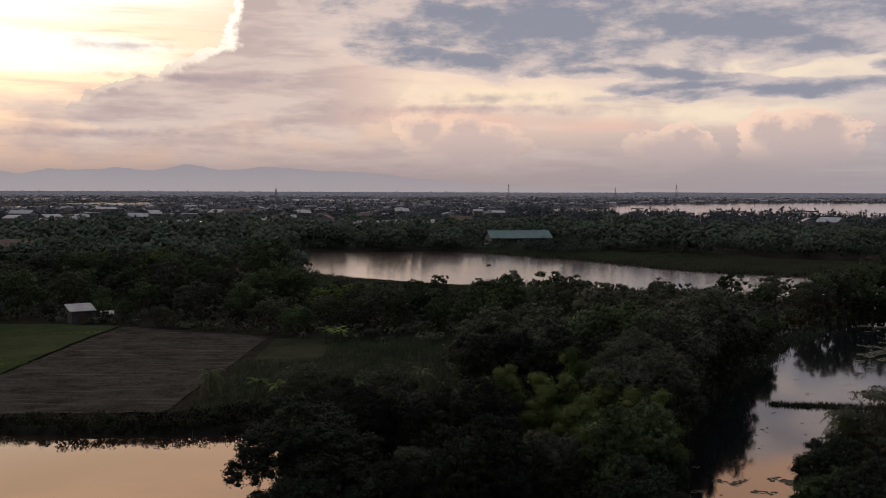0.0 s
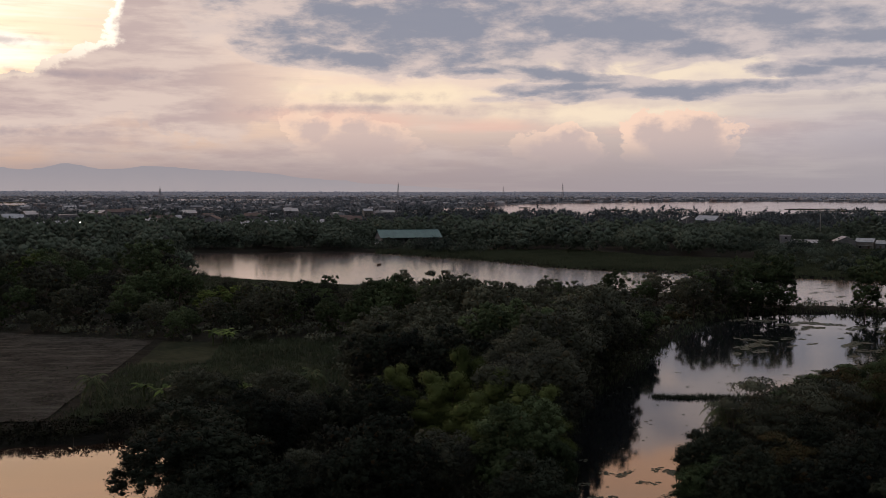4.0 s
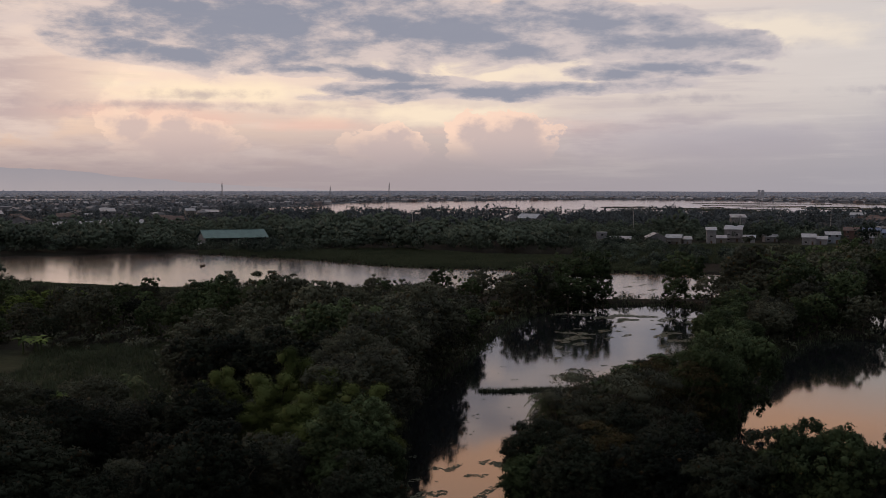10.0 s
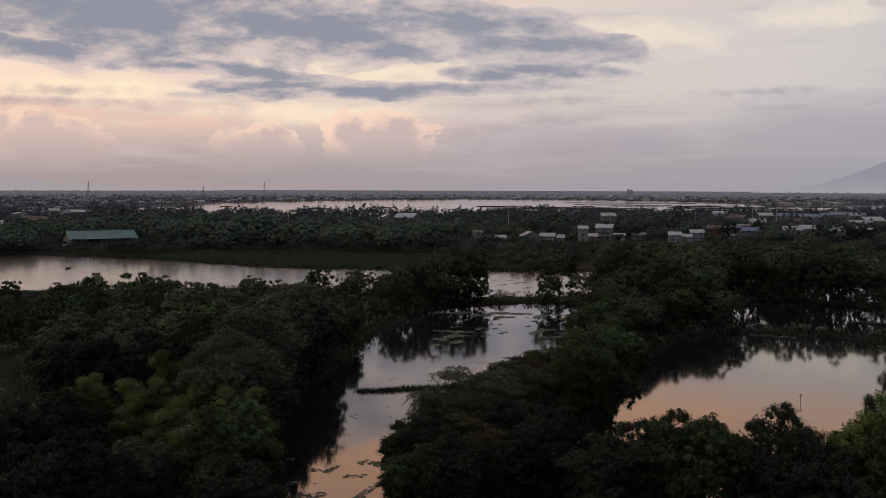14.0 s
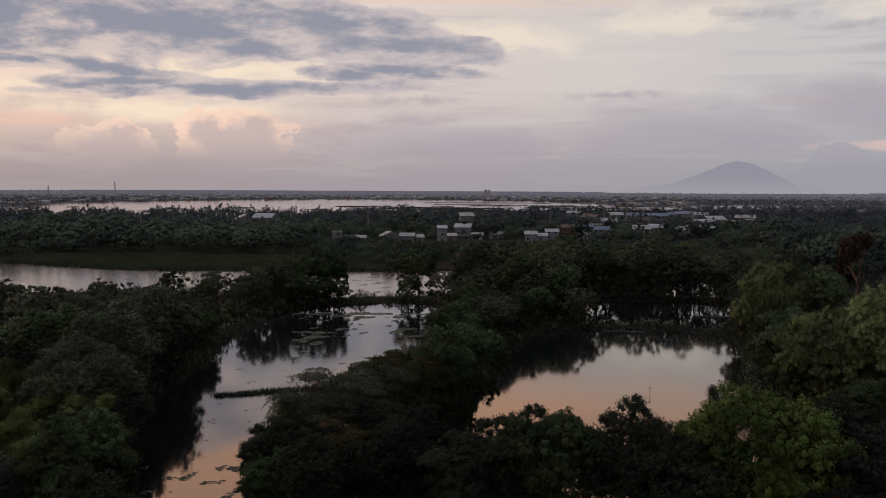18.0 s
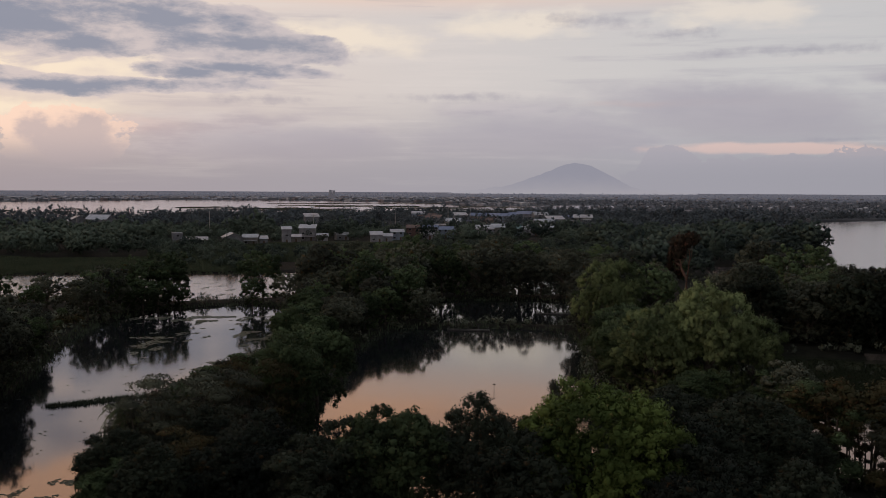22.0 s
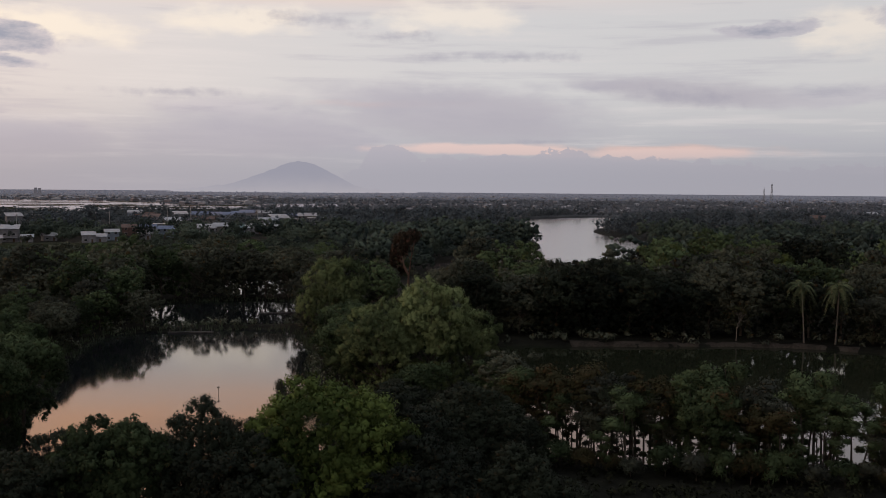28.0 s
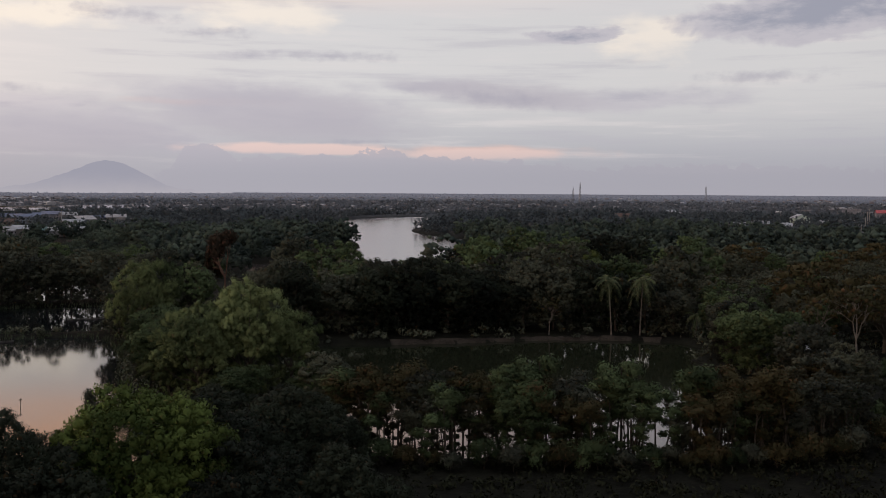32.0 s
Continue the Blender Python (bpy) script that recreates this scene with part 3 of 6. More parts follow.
def leaves(gen, centres, radii, count, size, up=0.35, droop=0.0, slim=0.55, hollow=0.7, heart=None, core=0.55):
    """Leaf sprays on the outsides of clumps, over a dense inner mass. Returns vertices, faces and soft normals that follow the clump and the crown."""
    k = len(centres)
    which = gen.integers(0, k, count)
    d = gen.normal(size=(count, 3))
    d[:, 2] = d[:, 2] * 0.9 + up
    d /= np.linalg.norm(d, axis=1)[:, None]
    pos = centres[which] + d * radii[which] * (hollow + (1.08 - hollow) * gen.random((count, 1)))
    nrm = d + gen.normal(size=(count, 3)) * 0.36
    nrm /= np.linalg.norm(nrm, axis=1)[:, None]
    ref = gen.normal(size=(count, 3))
    ref[:, 2] -= droop * 3
    a = ref - (ref * nrm).sum(1)[:, None] * nrm
    a /= np.linalg.norm(a, axis=1)[:, None]
    b = np.cross(nrm, a)
    s = size * (0.6 + 0.8 * gen.random((count, 1)))
    heart = centres.mean(0) if heart is None else heart
    soft = pos - heart
    soft /= np.linalg.norm(soft, axis=1)[:, None] + 1e-6
    soft = 0.66 * d + 0.50 * soft + gen.normal(size=(count, 3)) * 0.06
    soft /= np.linalg.norm(soft, axis=1)[:, None]
    v = np.stack([pos - a * s * 0.5 - b * s * slim * 0.5, pos + b * s * slim * 0.6 - a * s * 0.3, pos + a * s * 0.65], 1)
    flip = (np.cross(v[:, 1] - v[:, 0], v[:, 2] - v[:, 0]) * d).sum(1) < 0
    v[flip] = v[flip][:, ::-1]
    v, faces, soft = v.reshape(-1, 3), np.arange(count * 3).reshape(-1, 3), np.repeat(soft, 3, 0)
    if core:
        ball, sides = TWIG_MASS
        knob = ball[None] * (core * gen.uniform(0.72, 1.12, (k, len(ball), 1))) * radii[:, None, :] + centres[:, None, :]
        away = centres - heart
        away /= np.linalg.norm(away, axis=1)[:, None] + 1e-6
        bent = 0.66 * ball[None] + 0.50 * away[:, None, :]
        bent /= np.linalg.norm(bent, axis=2)[..., None]
        mass = (sides[None] + (np.arange(k) * len(ball))[:, None, None] + len(v)).reshape(-1, 3)
        v, faces, soft = np.concatenate([v, knob.reshape(-1, 3)]), np.concatenate([faces, mass]), np.concatenate([soft, bent.reshape(-1, 3)])
    return v, faces, soft


def crown_clumps(gen, n, cx, rx, rz, cz, clump, flat=1.0, shell=0.72):
    """Clump centres spread through an uneven ellipsoid."""
    d = gen.normal(size=(n, 3))
    d /= np.linalg.norm(d, axis=1)[:, None]
    d[:, 2] = np.where(d[:, 2] < -0.35, -d[:, 2], d[:, 2])
    q = shell * (0.45 + 0.55 * gen.random((n, 1)) ** 0.4)
    c = d * q * np.array([rx, rx, rz]) * (0.85 + 0.3 * gen.random((n, 1))) + np.array([cx, 0, cz])
    r = clump * (0.65 + 0.7 * gen.random((n, 1))) * np.array([1, 1, 0.8 * flat])
    return c, r


def billows(gen, n, r, rz, cz, tufts_each, uneven=0.18, lobe=0.34):
    """Rounded boughs over a dome, each built of smaller tufts, with dark gaps between; a few hang low."""
    k = np.arange(n) + 0.5
    z = 1.0 - 1.45 * k / n
    a = k * 2.39996 + gen.uniform(-0.35, 0.35, n)
    s = np.sqrt(np.clip(1 - z * z, 0.02, 1))
    d = np.stack([s * np.cos(a), s * np.sin(a), z], 1)
    size = r * gen.uniform(0.22, 0.40 + 0.3 * (uneven - 0.18), n)
    lobes = gen.normal(size=(4, 3))
    lobes[:, 2] = np.abs(lobes[:, 2]) * 0.8
    lobes /= np.linalg.norm(lobes, axis=1)[:, None]
    bulge = 0.97 - 0.5 * lobe + lobe * (np.clip(d @ lobes.T, 0, 1) ** 3).max(1)          # a few leaders give the crown an uneven outline
    q = (bulge * (1.0 + gen.uniform(-uneven, 0.12, n)))[:, None] * np.array([r, r, rz]) - size[:, None] * 0.8
    boughs = d * q + np.array([0, 0, cz])
    t = gen.normal(size=(n, tufts_each, 3))
    t[..., 2] = np.abs(t[..., 2]) * 0.9 - 0.25
    t += 0.7 * d[:, None, :]
    t /= np.linalg.norm(t, axis=2)[..., None]
    c = boughs[:, None, :] + t * size[:, None, None] * gen.uniform(0.55, 1.05, (n, tufts_each, 1)) * np.array([1.0, 1.0, 0.85])
    cr = (size[:, None] * gen.uniform(0.16, 0.36, (n, tufts_each)))[..., None] * np.array([1.05, 1.05, 0.90])
    c = c.reshape(-1, 3)
    low = gen.integers(0, len(c), len(c) // 7)
    c[low, 2] = gen.uniform(0.8, 3.6, len(low))
    c[low, :2] *= 0.8
    return c, cr.reshape(-1, 3)


def skeleton(gen, height, fork, centres, base_r, limbs, lean=0.0, sides=6):
    """A tapered trunk to the fork and bent limbs towards some of the clumps."""
    top = np.array([lean, 0.2 * lean, fork])
    out = [tube([(0, 0, -0.6), (0.02, 0, 0.25), (lean * 0.4, 0, fork * 0.5), tuple(top)], [base_r * 1.5, base_r, base_r * 0.82, base_r * 0.65], sides)]
    pick = gen.choice(len(centres), min(limbs, len(centres)), replace=False)
    for c in centres[pick]:
        start = np.array([lean * 0.7, 0, fork * gen.uniform(0.55, 1.0)])
        mid = start * 0.45 + c * 0.55 + np.array([0, 0, -0.12 * height * gen.random()])
        out.append(tube([tuple(start), tuple(mid), tuple(c)], [base_r * 0.42, base_r * 0.26, base_r * 0.06], 5))
    return joined(out)


def tree_thing(name, trunk, crown, bark, leaf, label, category, trunk_label="", crown_label=""):
    root = tagged(new(name), label, category)
    root.location = (0, 0, -500)
    tv, tq = trunk
    part("trunk", mesh_from("trunk", tv, tq, None, bark, True), None, root, trunk_label)
    cv, cq, cn = crown
    part("crown", mesh_from("crown", cv, cq, None, leaf, normals=cn), None, root, crown_label)
    return root


def broad_tree(seed, leaf, label, level=0, r=4.6, lobe=0.34):
    """A rounded crown of many clumps that comes low down. Levels 0, 1, 2: nearest to farthest."""
    gen = np.random.default_rng(seed)
    h, n = 10.0, (36, 32, 26)[level]
    count, size = ((46000, 0.17), (17000, 0.25), (3600, 0.42))[level]
    rz = h * 0.45
    c, cr = billows(gen, n, r, rz, h - rz, (26, 18, 9)[level], 0.30 if lobe > 0.2 else 0.16, lobe)
    return tree_thing("broadleaf_tree", skeleton(gen, h, h * 0.36, c, 0.22, 11, gen.uniform(-0.5, 0.5)), leaves(gen, c, cr * 1.1, count, size, up=0.45, hollow=0.55, core=(0.42, 0.48, 0.55)[level]), M_BARK, leaf, label, "tree")


def rain_tree(seed, leaf, label, level=0, h=10.0, r=6.0, n=52):
    """Spreading tiers with gaps between them."""
    gen = np.random.default_rng(seed)
    count, size = ((13000, 0.23), (6500, 0.36), (2400, 0.62))[level]
    ang = gen.random(n) * 6.283
    rad = r * np.sqrt(gen.random(n))
    z = h * (0.97 - 0.30 * (rad / r) ** 2) - gen.integers(0, 3, n) * h * 0.15
    c = np.stack([rad * np.cos(ang), rad * np.sin(ang), z], 1)
    cr = (0.9 + 0.7 * gen.random((n, 1))) * np.array([1.2, 1.2, 0.36])
    return tree_thing("rain_tree", skeleton(gen, h, h * 0.35, c, 0.30, 26, 0.4), leaves(gen, c, cr, count, size, up=0.6, core=0.0), M_BARK, leaf, label, "tree")


def feathery_tree(seed, leaf, label, level=0, h=12.0, r=4.6, n=120):
    """A tall soft crown of drooping sprays."""
    gen = np.random.default_rng(seed)
    count, size = ((24000, 0.21), (15000, 0.30), (4200, 0.55))[level]
    n = 14
    ang = np.arange(n) * 2.39996 + gen.uniform(-0.4, 0.4, n)
    lev = 1 - (np.arange(n) / n) ** 0.8 * 0.62 - gen.uniform(0, 0.12, n)
    rad = r * np.sqrt(np.clip(1.02 - lev ** 3, 0.03, 1)) * gen.uniform(0.55, 1.0, n)
    cs, rs = [], []
    for a, lv, rd in zip(ang, lev, rad):
        # an arching plume: tufts that rise from the middle and hang over at the tip
        for q in range(9):
            t = q / 8
            out = 0.25 * rd + 0.75 * rd * t
            cs.append((out * math.cos(a) + gen.normal() * 0.25, out * math.sin(a) + gen.normal() * 0.25, h * lv * (0.62 + 0.36 * math.sin(0.4 + 1.9 * t)) - 0.7))
            rs.append(0.62 + 0.5 * gen.random())
    c = np.array(cs)
    cr = np.array(rs)[:, None] * np.array([1.15, 1.15, 0.8])
    return tree_thing("feathery_tree", skeleton(gen, h, h * 0.3, c, 0.2, 14), leaves(gen, c, cr, count, size, up=0.6, droop=0.25, slim=0.36, hollow=0.6), M_BARK, leaf, label, "tree")


def billow_tree(seed, leaf, label, level=0, h=12.0, r=6.0):
    """A broad dome of many soft boughs that reaches down to the shrubs."""
    gen = np.random.default_rng(seed)
    count, size = ((36000, 0.19), (34000, 0.23), (18000, 0.32))[level]
    c, cr = billows(gen, 30, r, h * 0.46, h * 0.54, 30, 0.20)
    return tree_thing("domed_tree", skeleton(gen, h, h * 0.35, c, 0.26, 14), leaves(gen, c, cr * 1.1, count, size, up=0.7, slim=0.4, hollow=0.6, core=0.5), M_BARK, leaf, label, "tree")


def stilt_tree(seed, leaf, label, level=0, h=9.0, r=2.9):
    """A round crown in the upper half over a few thin stems."""
    gen = np.random.default_rng(seed)
    count, size = ((12000, 0.19), (10000, 0.23), (2400, 0.5))[level]
    c, cr = billows(gen, 18, r, h * 0.36, h * 0.64, 14)
    c[:, 2] = np.where(c[:, 2] < h * 0.30, gen.uniform(h * 0.12, h * 0.7, len(c)), c[:, 2])
    stems = [skeleton(gen, h, h * 0.5, c, 0.12, 9, gen.uniform(-0.5, 0.5), 5)]
    for k in range(3):
        x, y = gen.uniform(-1.3, 1.3, 2)
        stems.append(tube([(x, y, -0.6), (x * 1.2, y, h * 0.3), (x * 1.6, y * 1.3, h * 0.62)], [0.09, 0.07, 0.03], 5))
    return tree_thing("round_crowned_tree", joined(stems), leaves(gen, c, cr * 1.25, count, size, hollow=0.4, core=0.25), M_BARK, leaf, label, "tree")


def slender_tree(seed, leaf, label, level=0, h=9.0):
    """Thin bare stems with a small ragged crown and tufts along them."""
    gen = np.random.default_rng(seed)
    count, size = ((9000, 0.22), (8000, 0.27), (1800, 0.6))[level]
    stems, cs = [], []
    for k in range(int(gen.integers(4, 7))):
        x, y = gen.uniform(-1.6, 1.6, 2)
        lx, ly = x + gen.uniform(-1.2, 1.2), y + gen.uniform(-0.6, 0.6)
        hh = h * gen.uniform(0.62, 0.93)
        stems.append(tube([(x, y, -0.6), (x * 0.7 + lx * 0.3, y, hh * 0.4), (lx, ly, hh)], [0.13, 0.09, 0.03], 5))
        for q in range(9):
            t = gen.uniform(0.12, 1.0) if q > 3 else gen.uniform(0.78, 1.0)
            tip = (x + (lx - x) * t + gen.uniform(-1.0, 1.0), y + (ly - y) * t + gen.uniform(-1.0, 1.0), hh * t + gen.uniform(-0.2, 0.7))
            stems.append(tube([(x + (lx - x) * t * 0.9, y + (ly - y) * t * 0.9, hh * t * 0.88), tip], [0.04, 0.015], 4))
            cs.append(tip)
    c = np.array(cs)
    cr = (0.45 + 0.65 * gen.random((len(c), 1))) * np.array([1.0, 1.0, 0.75]) * (0.35 + 1.0 * (c[:, 2:] / h))
    return tree_thing("slender_tree", joined(stems), leaves(gen, c, cr, count, size, hollow=0.25, core=0.0), M_BARK, leaf, label, "tree")


def shrub(seed, leaf, label, level=0, h=3.0, r=2.2):
    gen = np.random.default_rng(seed)
    count, size = ((2600, 0.24), (1300, 0.34), (350, 0.65))[level]
    c, cr = crown_clumps(gen, 16, 0, r, h * 0.5, h * 0.5, r * 0.40)
    return tree_thing("shrub", skeleton(gen, h, h * 0.25, c, 0.07, 8, sides=5), leaves(gen, c, cr, count, size, hollow=0.5, core=0.3), M_BARK, leaf, label, "shrub")


def bare_tree(seed, bark, label, h=9.0, leaf=None, count=140, name="bare_tree"):
    """Forking branches with few leaves left."""
    gen = np.random.default_rng(seed)
    out, tips = [], []

    def grow(p, way, length, r, depth):
        q = p + way * length
        out.append(tube([tuple(p), tuple((p + q) / 2 + gen.normal(size=3) * length * 0.05), tuple(q)], [r, r * 0.8, r * 0.6], 5))
        if depth == 0:
            tips.append(q)
            return
        for _ in range(3 if depth > 2 else 2):
            w = way + gen.normal(size=3) * 0.48 + np.array([0, 0, 0.12])
            grow(q, w / np.linalg.norm(w), length * gen.uniform(0.58, 0.8), r * 0.58, depth - 1)
    grow(np.array([0, 0, -0.5]), np.array([0.03, 0.02, 1.0]), h * 0.34, h * (0.020 if count < 500 else 0.034), 5)
    c = np.array(tips)
    return tree_thing(name, joined(out), leaves(gen, c, np.full((len(c), 3), 0.45 if count < 500 else 0.8), count, 0.42), bark, leaf or M_LEAF_RUST, label, "tree")


def frond(gen, start, az, length, rise, sag, leaflets, width):
    """A palm frond: an arched midrib with leaflets hanging on both sides."""
    out_v, out_q = [], []
    pts = []
    for k in range(7):
        t = k / 6
        rr_, zz = length * t * (1 - 0.12 * t), rise * t - sag * t * t
        pts.append(np.array([start[0] + rr_ * math.cos(az), start[1] + rr_ * math.sin(az), start[2] + zz]))
    rib = tube([tuple(p) for p in pts], [0.05 * (1 - 0.13 * k) for k in range(7)], 4)
    side = np.array([-math.sin(az), math.cos(az), 0])
    for k in range(leaflets):
        t = 0.12 + 0.86 * k / (leaflets - 1)
        f = t * 6
        b = min(int(f), 5)
        p = pts[b] + (pts[b + 1] - pts[b]) * (f - b)
        ln = width * (1.0 - 0.75 * abs(t - 0.45) * 1.2) * gen.uniform(0.8, 1.15)
        along = (pts[b + 1] - pts[b])
        along = along / np.linalg.norm(along)
        for sgn in (-1, 1):
            tip = p + sgn * side * ln * 0.8 + along * ln * 0.35 + np.array([0, 0, -ln * gen.uniform(0.25, 0.6)])
            w = along * 0.07
            o = len(out_v) * 4
            out_v.append(np.stack([p - w, p + w, tip + w * 0.25, tip - w * 0.25]))
            out_q.append([o, o + 1, o + 2, o + 3])
    return [rib, (np.concatenate(out_v), np.array(out_q))]


def coconut_palm(seed, h=12.0, lean=1.2, fronds=19, length=3.1):
    gen = np.random.default_rng(seed)
    pts = [(lean * (t ** 1.6), 0.25 * lean * t, -0.6 + (h - 2.2 + 0.6) * t) for t in np.linspace(0, 1, 8)]
    trunk = tube(pts, [0.20, 0.14, 0.12, 0.11, 0.11, 0.10, 0.10, 0.12], 8)
    head = np.array(pts[-1])
    root = tagged(new("coconut_palm"), "coconut palm with a thin leaning pale trunk", "palm tree")
    root.location = (0, 0, -500)
    part("trunk", mesh_from("trunk", *trunk, None, M_PALE_BARK, True), None, root, "thin pale ringed trunk")
    for k in range(fronds):
        t = k / (fronds - 1)
        az = k * 2.399 + gen.uniform(-0.2, 0.2)
        pieces = frond(gen, head, az, length * gen.uniform(0.85, 1.1), 3.4 * (1 - t) - 0.2, 2.7 + 1.7 * t, 18, 0.8)
        part("frond", mesh_from("frond", *joined(pieces), None, M_FROND), None, root)
    return root


def banana_plant(seed, h=3.6):
    gen = np.random.default_rng(seed)
    root = tagged(new("banana_plant"), "banana plant with long ragged arching leaves", "plant")
    root.location = (0, 0, -500)
    part("stem", mesh_from("stem", *tube([(0, 0, -0.3), (0.05, 0, h * 0.3), (0, 0.05, h * 0.55)], [0.16, 0.13, 0.09], 7), None, M_FROND, True), None, root, "fleshy green stem")
    for k in range(9):
        az = k * 2.399
        lift, ln = gen.uniform(0.7, 1.9), gen.uniform(1.4, 2.1)
        vs, qs = [], []
        side = np.array([-math.sin(az), math.cos(az), 0])
        for s in range(7):
            t = s / 6
            p = np.array([ln * t * math.cos(az), ln * t * math.sin(az), h * 0.55 + lift * t - 1.5 * t * t])
            w = 0.30 * math.sin(math.pi * min(1, 0.12 + 0.86 * t)) + 0.02
            drop = np.array([0, 0, -0.35 * w])
            vs += [p - side * w + drop, p, p + side * w + drop]
            if s:
                o = 3 * s
                qs += [(o - 3, o - 2, o + 1, o), (o - 2, o - 1, o + 2, o + 1)]
        part("leaf", mesh_from("leaf", vs, qs, None, M_LEAF_BRIGHT, True), None, root)
    return root


# kind of tree: its natural height and the maker of each variant
SPECIES = {
    "dark": (10.0, [lambda lv, k=k: broad_tree(11 + k, M_LEAF_DARK, "dense dark green broadleaf tree", lv, 4.4 + 0.4 * k) for k in range(3)]),
    # the dark tree again, its leaves coloured darker in place of shade
    "deep": (10.0, [lambda lv, k=k: broad_tree(21 + k, M_LEAF_SHADED, "dense broadleaf tree with leaves coloured dark as in shade", lv, 4.5 + 0.4 * k) for k in range(3)]),
    "green": (10.0, [lambda lv, k=k: broad_tree(31 + k, M_LEAF_MID, "green broadleaf tree with a rounded clumpy crown", lv, 4.3 + 0.3 * k) for k in range(3)]),
    "light": (10.0, [lambda lv, k=k: broad_tree(51 + k, M_LEAF_BRIGHT, "light green full-crowned tree", lv, 4.8, 0.12) for k in range(2)]),
    "feather": (12.0, [lambda lv, k=k: feathery_tree(71 + k, M_LEAF_FEATHER, "tall feathery light green tree with drooping sprays", lv) for k in range(2)]),
    "rain": (10.0, [lambda lv: rain_tree(91, M_LEAF_DARK, "spreading umbrella-shaped tree with open tiers", lv)]),
    "rust": (10.0, [lambda lv: rain_tree(92, M_LEAF_RUST, "rust-tinted spreading tree with open tiers", lv)]),
    "billow": (12.0, [lambda lv, k=k: billow_tree(201 + k, M_LEAF_FEATHER, "tall light green tree with a billowing domed crown", lv) for k in range(2)]),
    "bamboo": (12.0, [lambda lv, k=k: feathery_tree(77 + k, M_LEAF_BAMBOO, "drooping green bamboo clump", lv) for k in range(2)]),
    "plume": (12.0, [lambda lv: feathery_tree(75, M_LEAF_DARK, "dark tree with fine feathery plumes", lv)]),
    "stilt": (9.0, [lambda lv, k=k: stilt_tree(221 + k, (M_LEAF_RUST, M_LEAF_MID, M_LEAF_DARK)[k], ("brownish", "green", "dark green")[k] + " round-crowned tree on thin bare stems", lv) for k in range(3)]),
    "slim": (9.0, [lambda lv, k=k: slender_tree(111 + k, (M_LEAF_DARK, M_LEAF_RUST, M_LEAF_MID)[k], "slender many-stemmed tree with a sparse crown", lv) for k in range(3)]),
    "shrub": (3.0, [lambda lv, k=k: shrub(131 + k, (M_LEAF_DARK, M_LEAF_MID, M_LEAF_RUST)[k],
                                          ("dark low shrub in rough grass", "green low shrub in rough grass", "rust-tinted dry low shrub")[k], lv) for k in range(3)]),
    "palm": (12.0, [lambda lv: coconut_palm(151)]),
    "low_palm": (6.5, [lambda lv: coconut_palm(152, 6.5, 0.5, 15, 3.0)]),
    "banana": (3.6, [lambda lv: banana_plant(161)]),
    "bare": (9.0, [lambda lv: bare_tree(171, M_PALE_BARK, "pale nearly leafless tree with forking branches")]),
    "half_dead": (10.0, [lambda lv: bare_tree(172, M_RED_BARK, "tall half-dead tree with rusty bare limbs", 10, M_LEAF_RED, 4200, "half_dead_tree")]),
}
made = {}
planted = []       # x, y, spacing of the trees that stand


def template(kind, variant, level):
    key = (kind, variant, level)
    if key not in made:
        made[key] = SPECIES[kind][1][variant](level)
    return made[key]


far_batch = []     # kind, variant, pose of the trees that are joined


def plant(kind, x, y, height, width=1.0, group="", label="", variant=None, single=True):
    """A tree of that kind, scaled to the height given; those far off are gathered into one mass."""
    natural, makers = SPECIES[kind]
    v = int(rng.integers(len(makers))) if variant is None else variant
    s, d = height / natural, math.hypot(x, y)
    z = float(ground_height([(x, y)])[0])
    m = Matrix.LocRotScale((x, y, max(z, 0.2) - 0.05), Euler((0, 0, float(rng.uniform(0, 6.28)))), (s * width, s * width, s))
    if not single:
        far_batch.append((kind, v, m))
        return
    ob = copy_thing(template(kind, v, 0 if d < 122 else 1 if d < 210 else 2), m)
    if group or label:
        tagged(ob, label, group=group)


def plant_at(kind, rows, group="", label=""):
    """Rows of bearing, distance, height, width factor."""
    for k, row in enumerate(rows):
        p = bearing(row[0], row[1])
        w = row[3] if len(row) > 3 else 1.0
        plant(kind, p.x, p.y, row[2], w, group, label, k % len(SPECIES[kind][1]))
        planted.append((p.x, p.y, 0.40 * row[2] * w))


FIELDS = [[(-71, 122), (-34, 124), (-32, 192), (-68, 208)], [(-190, 122), (-70, 122), (-67, 210), (-200, 212)], [(-33, 126), (0, 142), (0, 182), (-32, 190)],
          [(168, 168), (174, 164), (222, 208), (212, 212)], [(165.8, 120.5), (172.7, 110.4), (275, 172), (262, 192)],
          [(-50, 300), (10, 276), (12, 300), (-44, 330)], [(225, 395), (297, 360), (365, 440), (270, 480)]]


def in_field(x, y, margin=0.0):
    q = np.array([[x, y]], float)
    return any(shore_distance(q, np.array(f, float))[0] < margin for f in FIELDS)


def crowded(x, y, gap, share=0.75):
    return any((x - a) ** 2 + (y - b) ** 2 < max(gap, c * share) ** 2 for a, b, c in planted)


